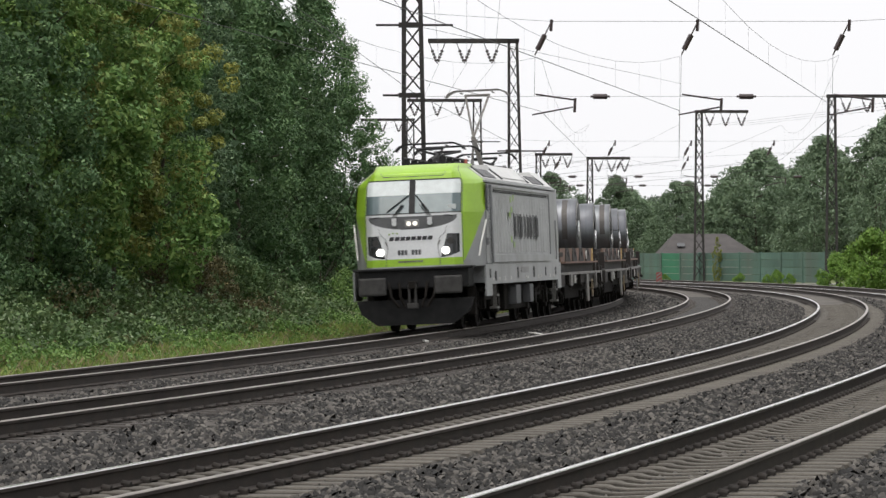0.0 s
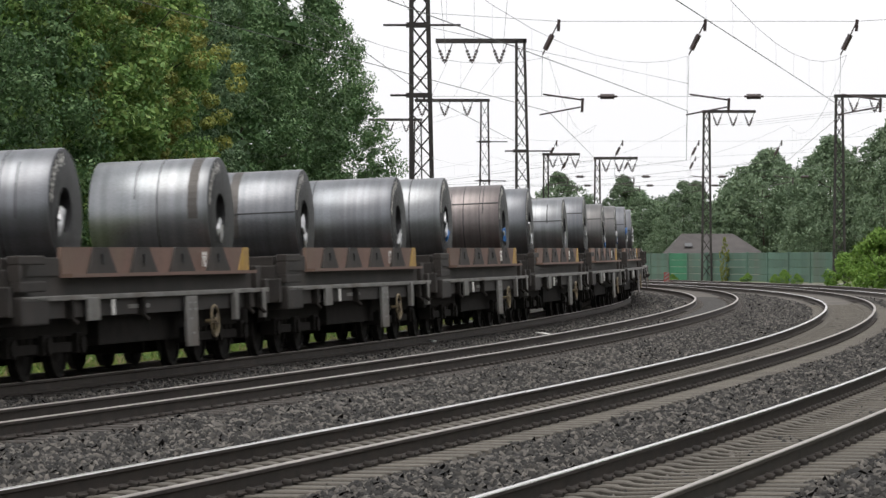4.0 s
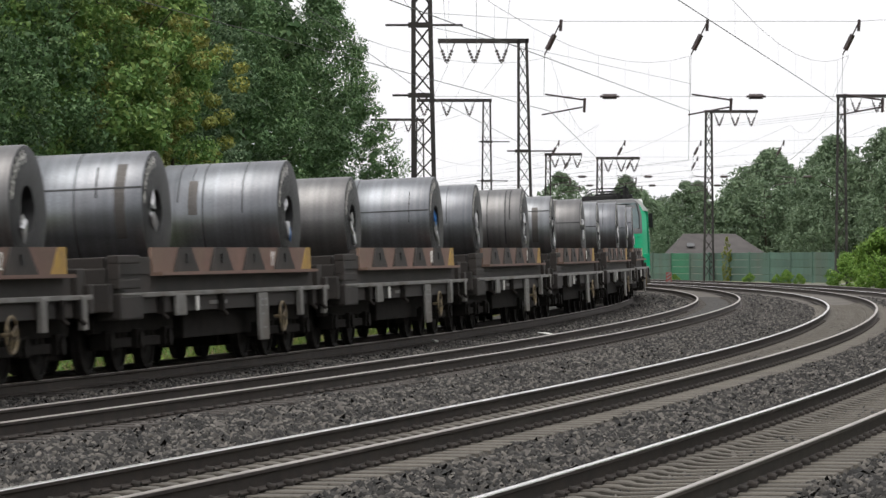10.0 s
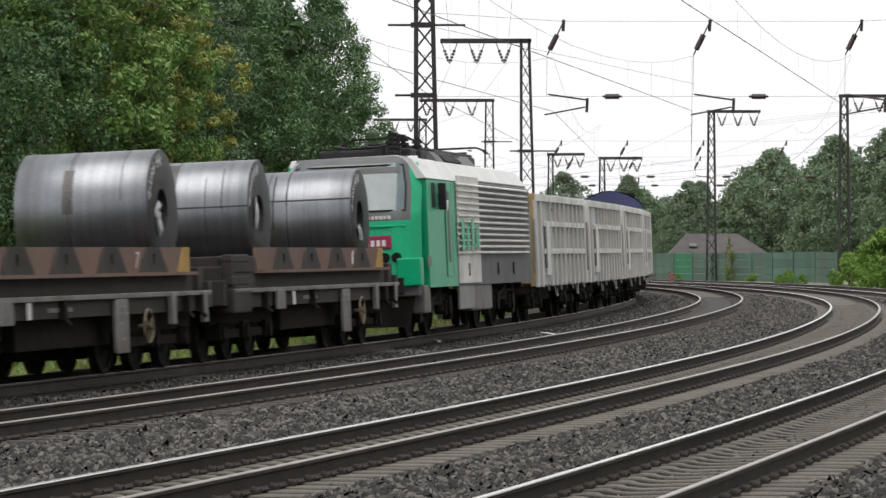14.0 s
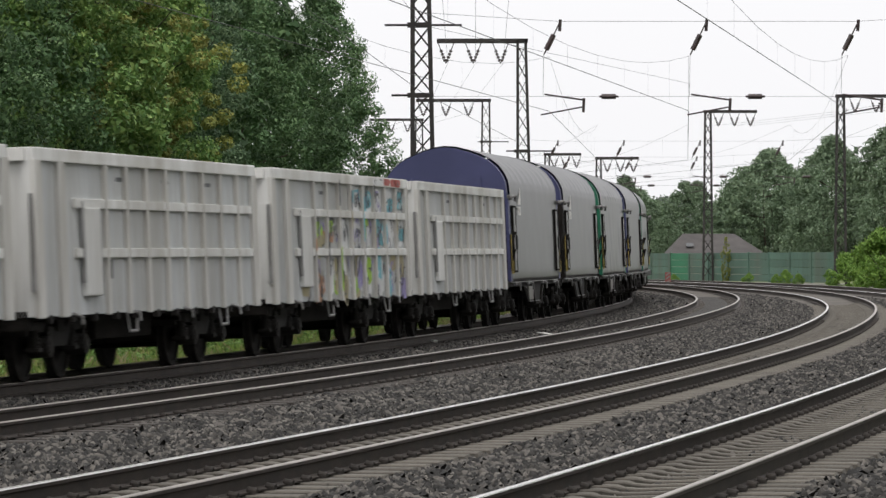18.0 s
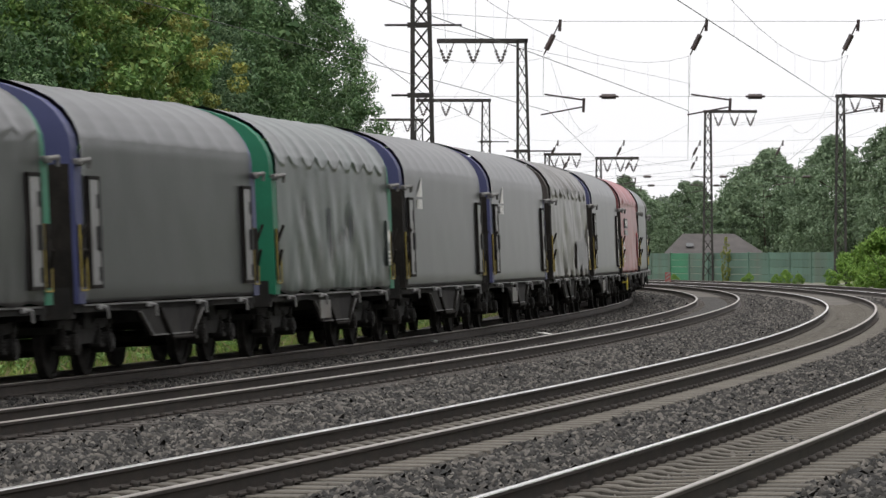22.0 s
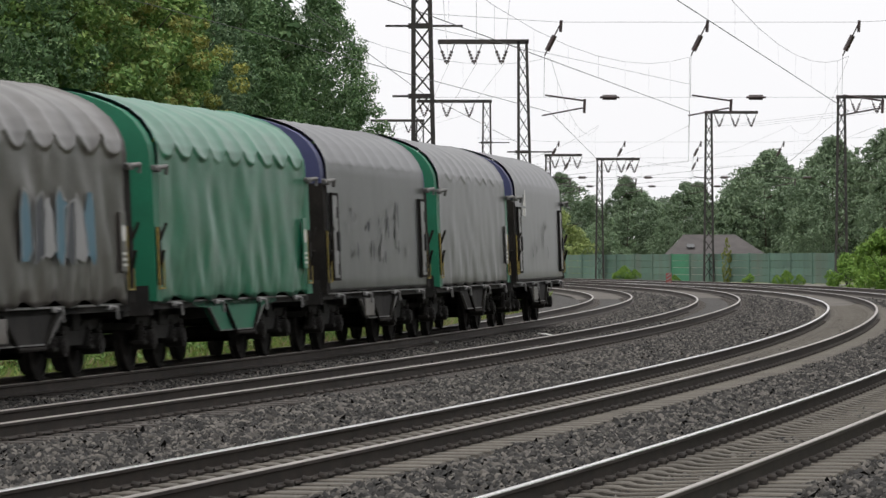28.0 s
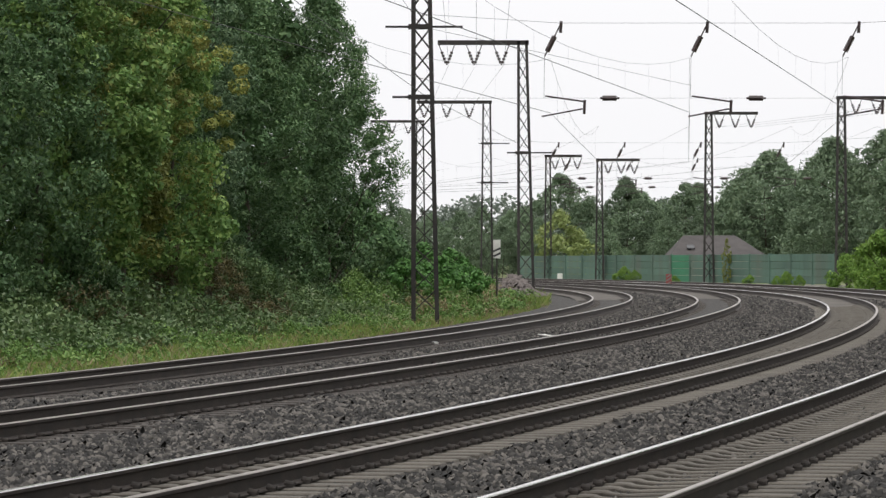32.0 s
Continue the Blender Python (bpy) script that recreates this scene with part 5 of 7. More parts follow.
# ---------------------------------------------------------------- high-sided open wagons
def build_open_wagon(graffiti=False, rusty=False):
    L = 13.85
    hb = L / 2 - 0.62
    root = thing("open_wagon", "off-white high-sided open freight wagon with ribbed steel sides" if not graffiti else "off-white high-sided open wagon covered in colourful graffiti", "freight wagon", "high-sided open wagons of the train")
    z0, z1 = 0.87, 3.11
    part("underframe", box(box(nbox(-1.3, 1.3, -hb, hb, 0.82, 0.9), -0.5, 0.5, -hb, hb, 0.66, 0.82), -1.32, 1.32, -hb, -hb + 0.2, 0.7, 0.95), M_BLACK, root)
    part("floor", nbox(-1.36, 1.36, -hb, hb, 0.9, 0.94), M_BROWN, root)
    for sx in (-1, 1):
        part("side_wall", nbox(*sorted((sx * 1.39, sx * 1.425)), -hb, hb, z0, z1), M_EAOSWALL, root)
        part("top_rail", nbox(*sorted((sx * 1.33, sx * 1.49)), -hb, hb, z1 - 0.18, z1, 0.015), M_EAOS, root)
        n = 12
        for i in range(n):
            y = -hb + 0.1 + i * (2 * hb - 0.2) / (n - 1)
            wide = 0.16 if i in (0, 1, n - 1) else 0.062
            key = "rib_%d" % int(wide * 100)
            if i == 2:
                continue
            piece(key, lambda: nbox(1.42, 1.49, -wide, wide, z0 - 0.02, z1 - 0.16, 0.012), M_EAOS, root, 0, y if sx > 0 else -y, 0, 0 if sx > 0 else 180, name="side_rib")
        for z in (1.645, 2.325):
            part("side_rail", nbox(*sorted((sx * 1.42, sx * 1.48)), -hb + 1.9, hb - 0.3, z, z + 0.13, 0.01), M_EAOS, root)
        part("door", nbox(*sorted((sx * 1.42, sx * 1.505)), (-hb + 2.25) if sx > 0 else (hb - 3.05), (-hb + 3.05) if sx > 0 else (hb - 2.25), 1.12, 2.33, 0.02), M_EAOS, root)
        for k in range(4):
            y = -hb + 1.7 + k * (2 * hb - 3.4) / 3
            part("lashing_hook", rod(rod(bmesh.new(), (sx * 1.42, y, 0.9), (sx * 1.54, y + 0.06, 0.85), 0.02), (sx * 1.54, y + 0.06, 0.85), (sx * 1.55, y + 0.07, 0.74), 0.022), M_PALE, root)
        for y in (-hb + 4.9, hb - 2.2):
            bm = bmesh.new()
            for q in (-0.2, 0.2):
                rod(bm, (sx * 1.40, y + q * 1.4, 0.88), (sx * 1.42, y + q, 0.6), 0.018)
            rod(bm, (sx * 1.42, y - 0.2, 0.6), (sx * 1.42, y + 0.2, 0.6), 0.022)
            part("step", bm, M_PALE, root)
        for k in range(3):
            y = -hb + 4.2 + 2.6 * k
            part("data_bar", nbox(*sorted((sx * 1.424, sx * 1.429)), y, y + 0.4, 2.72, 2.78), M_DARKGREY, root)
        part("data_panel", nbox(*sorted((sx * 1.424, sx * 1.431)), -hb + 3.55 if sx > 0 else hb - 3.85, -hb + 3.85 if sx > 0 else hb - 3.55, 1.35, 1.62), M_PLASTIC, root)
    for sy in (-1, 1):
        part("end_wall", nbox(-1.36, 1.36, *sorted((sy * hb, sy * (hb - 0.05))), z0, z1), M_EAOSRUST if rusty and sy < 0 else M_EAOS, root)
        for sx in (-1, 1):
            part("corner_post", nbox(*sorted((sx * 1.3, sx * 1.47)), *sorted((sy * (hb + 0.05), sy * (hb - 0.1))), z0, z1, 0.01), M_EAOSRUST if rusty and sy < 0 else M_EAOS, root)
        for x in (-0.7, 0, 0.7):
            part("end_rib", nbox(x - 0.08, x + 0.08, *sorted((sy * hb, sy * (hb + 0.09))), z0, z1 - 0.1, 0.01), M_EAOSRUST if rusty and sy < 0 else M_EAOS, root)
        part("end_rail", nbox(-1.36, 1.36, *sorted((sy * hb, sy * (hb + 0.1))), z1 - 0.18, z1, 0.01), M_EAOSRUST if rusty and sy < 0 else M_EAOS, root)
    if graffiti:
        rnd = random.Random(5)
        step = (2 * hb - 0.2) / 11
        rows = ((0.92, 1.64), (1.78, 2.32), (2.46, 2.9))
        WHITE, LIME, VIOLET, ORANGE, CYAN, BLACK, RED, SAND = M_SPRAY

        def blot(x, y, z, w, h, mt):
            """A sprayed field with an uneven edge."""
            bm = bmesh.new()
            bm.faces.new([bm.verts.new((x, y + w * 0.5 * math.copysign(abs(math.cos(a)) ** 0.5, math.cos(a)) * rnd.uniform(0.75, 1), z + h * 0.5 * math.copysign(abs(math.sin(a)) ** 0.5, math.sin(a)) * rnd.uniform(0.7, 1))) for a in [q * 0.4488 for q in range(14)]])
            part("spray_mark", bm, mt, root)

        def stroke(x, y, z, reach, tall, mt, w=0.035):
            """A bent drawn line with a loop or hook."""
            bm = bmesh.new()
            q, bend = rnd.choice((1.4, 1.7, 4.6, 4.9, 0.2)), rnd.choice((-0.5, -0.25, 0.25, 0.5))
            p, pts = Vector((x, y, z)), []
            for k in range(rnd.randint(5, 9)):
                pts.append(p.copy())
                p = p + Vector((0, math.cos(q) * reach / 5, math.sin(q) * tall / 5))
                p.y, p.z = min(max(p.y, y - reach), y + reach), min(max(p.z, z - tall), z + tall)
                q += bend * rnd.uniform(0.2, 1.6)
            ribbon(bm, pts, w)
            part("spray_mark", bm, mt, root)

        for b in range(2, 11):
            ym = -hb + 0.1 + (b + 0.5) * step
            for r, (za, zb) in enumerate(rows):
                if b < 4 and r == 2 or (b < 6 and r == 2 and rnd.random() < 0.5):
                    continue
                pick = ((ORANGE, SAND, BLACK, LIME, WHITE) if b < 5 else (WHITE, VIOLET, SAND, LIME, WHITE) if b < 8 else (WHITE, VIOLET, CYAN, SAND, WHITE)) if r < 2 else (WHITE, CYAN, WHITE, VIOLET)
                for k in range(5 if b > 3 else 4):
                    blot(1.428 + 0.0008 * k, ym + rnd.uniform(-0.25, 0.25), rnd.uniform(za + 0.1, zb - 0.1), rnd.uniform(0.3, 0.75), rnd.uniform(0.25, 0.5) * (zb - za) / 0.5, rnd.choice(pick))
                for k in range(7):
                    stroke(1.434 + 0.0008 * k, ym + rnd.uniform(-0.35, 0.35), rnd.uniform(za + 0.12, zb - 0.12), 0.24, 0.26, rnd.choice((BLACK, BLACK, BLACK, BLACK, WHITE, VIOLET)), rnd.choice((0.035, 0.05, 0.075)))
            if b > 2:
                for za, zb in rows:
                    y = -hb + 0.1 + b * step
                    if rnd.random() < 0.75 and not (b < 6 and za > 2.5):
                        blot(1.492, y, rnd.uniform(za, zb), 0.14, rnd.uniform(0.25, 0.6), rnd.choice((WHITE, LIME if b < 6 else SAND, VIOLET, ORANGE if b < 6 else CYAN, BLACK)))
            for z in (1.645, 2.325):
                if rnd.random() < 0.7 and not (b < 6 and z > 2):
                    blot(1.477, ym, z + 0.065, rnd.uniform(0.4, 0.8), 0.11, rnd.choice((VIOLET, SAND, WHITE, ORANGE if b < 5 else CYAN)))
        blot(1.4285, -hb + 2.5, 1.5, 0.35, 0.6, LIME)
        blot(1.492, -hb + 0.1 + 5 * step, 1.5, 0.15, 0.7, LIME)
        for k, (y, mt) in enumerate(((hb - 3.3, WHITE), (hb - 2.7, WHITE), (hb - 2.2, RED), (hb - 1.5, RED), (hb - 1.1, RED))):
            blot(1.4925, y, z1 - 0.09, 0.75, 0.16, mt)
            stroke(1.494, y, z1 - 0.09, 0.2, 0.06, BLACK, 0.03)
    for sx in (-1, 1):
        # drain and latch brackets along the lower edge, scratched marks on the panels
        for k in range(11):
            y = -hb + 0.65 + k * (2 * hb - 1.3) / 10
            part("edge_bracket", nbox(*sorted((sx * 1.35, sx * 1.44)), y - 0.05, y + 0.05, z0 - 0.09, z0 + 0.02), M_DUSTY, root)
        for sy in (-1, 1):
            part("end_conduit", rod(bmesh.new(), (sx * 1.42, sy * (hb + 0.09), 1.2), (sx * 1.42, sy * (hb + 0.09), 2.5), 0.03), M_PALE, root)
        part("door_rod", rod(rod(bmesh.new(), (sx * 1.47, -sx * (hb - 2.2), 1.3), (sx * 1.47, -sx * (hb - 2.2), 2.42), 0.03), (sx * 1.47, -sx * (hb - 3.1), 1.3), (sx * 1.47, -sx * (hb - 3.1), 2.2), 0.025), M_PALE, root)
        part("chalk_plate", nbox(*sorted((sx * 1.424, sx * 1.43)), *sorted((-sx * (hb - 2.4), -sx * (hb - 2.9))), 1.15, 1.32), M_OCHRE, root, "ochre stain under the door")
    couplings(root, L / 2)
    bogie(root, -L / 2 + 2.9)
    bogie(root, L / 2 - 2.9)
    part("brake_gear_box", nbox(-0.9, 0.9, -1.6, 1.6, 0.5, 0.95, 0.03), M_BLACK, root)
    return root


# ---------------------------------------------------------------- covered coil wagons with sliding hoods
HOOD = [(1.44, 1.03), (1.45, 1.09), (1.46, 2.98), (1.46, 3.18), (1.44, 3.34), (1.37, 3.51), (1.25, 3.69), (1.07, 3.85), (0.83, 3.98), (0.55, 4.09), (0.28, 4.17), (0, 4.2)]


def hood_profile(grow=0.0):
    right = [(x + (grow if x > 0.2 else 0), z + (grow if z > 3 else 0)) for x, z in HOOD]
    return right + [(-x, z) for x, z in right[-2::-1]]


def hood_mesh(y0, y1, seed, waves):
    """A hood or tarpaulin over bows: the fabric sags between them and is creased along the lower edge."""
    rnd = random.Random(seed)
    bm = bmesh.new()
    prof = hood_profile()
    fine = []
    for (xa, za), (xb, zb) in zip(prof, prof[1:]):
        zm = 0.5 * (za + zb)
        k = max(1, math.ceil(math.hypot(xb - xa, zb - za) / (0.2 if zm < 2.9 or zm > 3.9 else 0.12 if zm > 3.7 else 0.04 if waves > 0.2 else 0.08)))
        fine += [(xa + (xb - xa) * i / k, za + (zb - za) * i / k) for i in range(k)]
    fine.append(prof[-1])
    fine = [(1.38, 1.06)] + fine + [(-1.38, 1.06)]
    ny = int((y1 - y0) / (0.08 if waves > 0.2 else 0.11))
    ph = rnd.uniform(0, 6)
    bows = 9
    rows = []
    for j in range(ny + 1):
        y = y0 + (y1 - y0) * j / ny
        u = (y - y0) / (y1 - y0) * bows
        sag = abs(math.sin(math.pi * u)) ** 0.7
        row = []
        for x, z in fine:
            c = Vector((x, 0, z - 1.9)).normalized()
            lip = 3.34 - (0.10 + 0.16 * waves) * sag + 0.05 * noise.noise(Vector((y * 0.9, seed, 0)))
            up = min(1.0, max(0.0, (z - lip) / (0.10 - 0.06 * waves)))
            side = 1 - min(1.0, max(0.0, (z - 3.0) / 0.5))
            pucker = math.exp(-max(0.0, z - lip) / 0.24)
            d = -(0.012 + 0.02 * waves) * sag * up
            over = (0.02 + 0.065 * waves) * up * pucker * (0.8 + 0.7 * noise.noise(Vector((y * 2.3, seed * 3.1, z)))) * (1 if x > 0 else -1)
            if waves:
                d += waves * side * (0.012 * (math.sin(2.1 * y + ph) + 0.3 * math.sin(7.3 * y + 2 * ph + z)) + 0.04 * noise.noise(Vector((y * 1.5 + 0.9 * z, z * 0.8 + seed, ph))) + 0.05 * max(0.0, 2.0 - z) * noise.noise(Vector((y * 3.5 - 2.5 * z, z * 2.5, seed)))) * min(1.0, (3.2 - z) / 0.8)
                d += waves * 0.03 * noise.noise(Vector((y * 1.7 + seed, z * 2.0, x)))
            else:
                d += 0.006 * noise.noise(Vector((y * 1.2 + seed, z * 1.5, x)))
            if j in (0, ny):
                d, over = 0.012, 0.0
            zz = z
            if waves and z < 1.08:
                zz = z + 0.05 * math.sin(4.3 * y + ph) * waves
            row.append(bm.verts.new((x + c.x * d + over, y, zz + c.z * d)))
        rows.append(row)
    for a, b in zip(rows, rows[1:]):
        for i in range(len(fine) - 1):
            f = bm.faces.new((a[i], b[i], b[i + 1], a[i + 1]))
            f.smooth = True
    return bm


def hook_mesh():
    bm = bmesh.new()
    box(bm, 1.44, 1.56, -0.1, 0.1, 2.9, 3.0, 0.02)
    rod(bm, (1.5, -0.12, 2.95), (1.62, 0.14, 2.98), 0.035)
    rod(bm, (1.62, 0.14, 2.98), (1.6, 0.16, 2.86), 0.03)
    return bm


def end_rails_mesh():
    bm = bmesh.new()
    rod(bm, (1.5, 0, 1.2), (1.5, 0, 2.1), 0.012)
    rod(bm, (1.5, 0.3, 1.2), (1.5, 0.3, 1.65), 0.012)
    rod(bm, (1.5, 0, 1.2), (1.5, 0.3, 1.2), 0.012)
    return bm


def latch_mesh():
    bm = bmesh.new()
    rod(bm, (1.42, 0, 0.98), (1.53, 0.02, 0.96), 0.02)
    rod(bm, (1.53, 0.02, 0.96), (1.53, 0.06, 0.8), 0.022)
    box(bm, 1.4, 1.46, -0.1, 0.08, 0.93, 1.0, 0.015)
    return bm


def belly_mesh():
    """Fish-belly side sill between the bogies."""
    bm = bmesh.new()
    extr = [(-2.9, 1.0), (2.9, 1.0), (2.9, 0.92), (1.9, 0.88), (1.2, 0.52), (-1.2, 0.52), (-1.9, 0.88), (-2.9, 0.92)]
    a = [bm.verts.new((1.30, y, z)) for y, z in extr]
    b = [bm.verts.new((1.38, y, z)) for y, z in extr]
    for i in range(len(extr)):
        j = (i + 1) % len(extr)
        bm.faces.new((a[i], a[j], b[j], b[i]))
    bm.faces.new(a[::-1])
    bm.faces.new(b)
    return bm


def belly_rim_mesh():
    """Lower flange of the side sill, coloured pale to draw the highlight along it."""
    bm = bmesh.new()
    pts = [(-1.9, 0.87), (-1.2, 0.515), (1.2, 0.515), (1.9, 0.87)]
    for (ya, za), (yb, zb) in zip(pts, pts[1:]):
        bar(bm, (1.385, ya, za), (1.385, yb, zb), 0.05, 0.022)
    return bm


def step_frame_mesh():
    bm = bmesh.new()
    rod(bm, (1.40, -1.2, 0.9), (1.42, -0.6, 0.46), 0.03)
    rod(bm, (1.42, -0.6, 0.46), (1.42, 0.6, 0.46), 0.03)
    rod(bm, (1.42, 0.6, 0.46), (1.40, 1.2, 0.9), 0.03)
    return bm


def build_hood_wagon(hood, end, waves, seed, panels, sail, label):
    L = 12.04
    hb = L / 2 - 0.62
    root = thing("covered_wagon", label, "freight wagon", "covered coil wagons of the train")
    me = M_ENDS[end]
    piece("underframe", lambda: box(box(box(nbox(-1.38, 1.38, -hb, hb, 0.90, 1.02), -0.45, 0.45, -hb, hb, 0.70, 0.90), -1.35, 1.35, -hb - 0.02, -hb + 0.2, 0.82, 1.25), -1.35, 1.35, hb - 0.2, hb + 0.02, 0.82, 1.25), M_DUSTY, root)
    for rz in (0, 180):
        ob = piece("belly_sill" if end != "green" or hood != "green" else "green_belly_sill", belly_mesh, me if end == "green" and hood == "green" else M_DUSTY, root, rz=rz, name="belly_sill")
        piece("step_frame", step_frame_mesh, M_BLACK, root, 0, 0.4 if rz == 0 else -0.4, 0, rz)
        piece("label_panel", lambda: nbox(1.42, 1.45, -0.45, 0.45, 0.56, 0.88, 0.01), M_SILLGREY, root, 0, -1.2 if rz == 0 else 1.2, 0, rz) if seed % 2 else None
        piece("sill_edge", lambda: nbox(1.38, 1.43, -5.05, 5.05, 0.985, 1.012), M_SILLEDGE, root, rz=rz, label="pale line along the edge of the sill")
        piece("belly_rim", belly_rim_mesh, M_SILLEDGE, root, rz=rz)
        for y in (-4.2, -1.5, 1.5, 4.2):
            piece("latch", latch_mesh, M_PALE, root, 0, y, 0, rz)
        for y in (-hb + 0.05, hb - 0.4):
            piece("end_handrail", end_rails_mesh, M_YELLOW, root, 0, y, 0, rz, label="yellow handrail")
        for y in (-hb + 0.14, hb - 0.14):
            piece("hood_hook", hook_mesh, M_SILLEDGE, root, 0, y, 0, rz)
        piece("lever_stand", lambda: rod(rod(nbox(1.36, 1.5, -0.1, 0.1, 1.25, 2.1, 0.01), (1.5, 0, 1.9), (1.58, 0.1, 2.15), 0.025), (1.5, 0, 1.5), (1.58, -0.1, 1.75), 0.025), M_BLACK, root, 0, hb - 0.16, 0, rz)
        piece("lever_stand", None, M_BLACK, root, 0, -hb + 0.16, 0, rz)
    # end walls: solid arch with a rim
    for sy in (-1, 1):
        bm = bmesh.new()
        extrude_profile(bm, hood_profile(-0.03), *sorted((sy * hb, sy * (hb - 0.34))))
        for x in (-0.8, 0.8):
            box(bm, x - 0.06, x + 0.06, *sorted((sy * hb, sy * (hb + 0.06))), 1.05, 3.5)
        part("end_wall", bm, me, root)
        for sx in (-1, 1):
            part("corner_post", nbox(*sorted((sx * 1.40, sx * 1.465)), *sorted((sy * (hb + 0.01), sy * (hb - 0.35))), 1.02, 2.93), me if end == "green" or (end == "blue" and seed % 3 == 1) else M_BLACK, root)
        # sheet that turns the end wall black below the hooks; green ends stay green
        part("end_panel", nbox(-1.40, 1.40, *sorted((sy * hb, sy * (hb + 0.012))), 1.03, 2.93), me if end == "green" else M_BLACK, root)
        bm = bmesh.new()
        box(bm, -0.06, 0.22, *sorted((sy * (hb + 0.001), sy * (hb + 0.012))), 2.95, 3.12)
        part("warning_plate", bm, M_YELLOW, root)
    part("hood", hood_mesh(-hb + 0.36, hb - 0.36, seed, waves), M_HOODS[hood], root, smooth=True)
    if panels:
        for rz in (0, 180):
            for y in (-hb + 0.85, hb - 0.75):
                piece("lock_panel", lambda: nbox(1.465, 1.505, -0.24, 0.24, 1.27, 2.72, 0.01), M_PALE, root, 0, y, 0, rz, label="pale grey lock panel")
                piece("panel_frame", lambda: box(box(box(nbox(1.463, 1.512, -0.29, -0.24, 1.22, 2.77), 1.463, 1.512, 0.24, 0.29, 1.22, 2.77), 1.463, 1.512, -0.24, 0.24, 1.22, 1.27), 1.463, 1.512, -0.24, 0.24, 2.72, 2.77), M_BLACK, root, 0, y, 0, rz)
                piece("lock_handle", lambda: nbox(1.5, 1.54, 0.06, 0.24, 1.75, 2.08, 0.01), M_PLASTIC, root, 0, y, 0, rz)
                for z in (1.42, 2.42):
                    piece("lock_slot", lambda: nbox(1.503, 1.509, 0.1, 0.23, -0.1, 0.1), M_PLASTIC, root, 0, y, z, rz)
    else:
        for rz in (0, 180):
            piece("lock_panel_" + hood, lambda: nbox(1.48, 1.51, -0.15, 0.15, 1.45, 2.3, 0.01), M_HOODS[hood], root, 0, hb - 0.6 if rz == 0 else -hb + 0.6, 0, rz, name="lock_panel")
            piece("label_disc", lambda: rod(bmesh.new(), (1.51, 0, 2.0), (1.516, 0, 2.0), 0.12, 18), M_WHITE, root, 0, hb - 0.6 if rz == 0 else -hb + 0.6, 0, rz)
            for z in (1.55, 1.63, 1.71):
                piece("label_bar", lambda: nbox(1.511, 1.516, -0.11, 0.11, -0.02, 0.02), M_WHITE, root, 0, hb - 0.6 if rz == 0 else -hb + 0.6, z, rz)
    if sail:
        bm = bmesh.new()
        # a right-angled sail with a hollow leading edge over a row of three blocks
        sail_edge = [(-0.32, 2.80), (0.36, 2.80), (0.36, 3.2), (0.22, 3.12), (0.06, 3.02), (-0.12, 2.91)]
        bm.faces.new([bm.verts.new((1.474, -hb + 2.1 + y, z)) for y, z in sail_edge])
        for k in range(3):
            y = -hb + 1.78 + 0.235 * k
            box(bm, 1.47, 1.478, y, y + 0.17, 2.56, 2.75)
        part("sail_mark", bm, M_WHITE, root, "white printed sail mark")
    rnd = random.Random(seed * 13)
    # sprayed patches; the white ones of 8 also draw glints on creased plastic
    LETTERS = {13: ((-0.2, 3.4, 1.6, 2.5), (4, 5, 0)), 8: ((1.2, 4.4, 1.25, 1.95), (0, 0, 0)), 12: ((-2.5, 0.5, 1.5, 2.2), (0, 7, 0))}
    if seed in LETTERS:
        (ya, yb, za, zb), tones = LETTERS[seed]
        for k in range(7):
            y = ya + (yb - ya) * (k + 0.5) / 7
            bm = bmesh.new()
            lean = rnd.uniform(-0.2, 0.2)
            edge = [(-0.3, za), (0.1, za - 0.06), (0.3, za + 0.1), (0.34 + lean, zb - 0.2), (0.18 + lean, zb - 0.04), (-0.06 + lean, zb), (-0.26 + lean, zb - 0.14)]
            face = [Vector((1.515 if waves else 1.472, y + a * rnd.uniform(0.6, 1.1), z + rnd.uniform(-0.12, 0.12))) for a, z in edge]
            bm.faces.new([bm.verts.new(v) for v in face])
            part("spray_mark", bm, M_FADED[tones[k % 3]], root, "faded patch of spray and painted glint")
            if k % 4 != 2:
                off = Vector((0.004, 0.03, 0.02))
                part("spray_outline", ribbon(bmesh.new(), [v + off for v in face[1:] + face[:1]], 0.04), M_FADED[0], root, "faded white outline")
    for k in range({15: 22, 17: 12, 5: 12}.get(seed, 0)):
        y, z, hh, ww = rnd.uniform(-3.4, 3.0), rnd.uniform(1.6, 2.5), rnd.uniform(0.1, 0.36), rnd.uniform(0.05, 0.14)
        bm = bmesh.new()
        bm.faces.new([bm.verts.new((1.484, y + ww * math.cos(a) * rnd.uniform(0.4, 1), z + hh * math.sin(a) * rnd.uniform(0.5, 1))) for a in [i * 0.7 for i in range(9)]])
        part("paint_smear", bm, M_SMEAR if k % 3 else M_FADED[5], root, "pale paint smear")
    if hood == "red":
        piece("yellow_handwheel", handwheel_mesh, M_BRIGHTYELLOW, root, 1.47, -hb + 2.6, 0.72, 0, name="handwheel", label="bright yellow brake handwheel")
        part("sign_plate", nbox(1.48, 1.525, -hb + 1.9, -hb + 3.4, 2.42, 2.72), M_DARKGREY, root, "dark sign plate")
        for i in range(5):
            part("plate_mark", nbox(1.525, 1.53, -hb + 2.0 + i * 0.26, -hb + 2.2 + i * 0.26, 2.48, 2.66), M_WHITE, root)
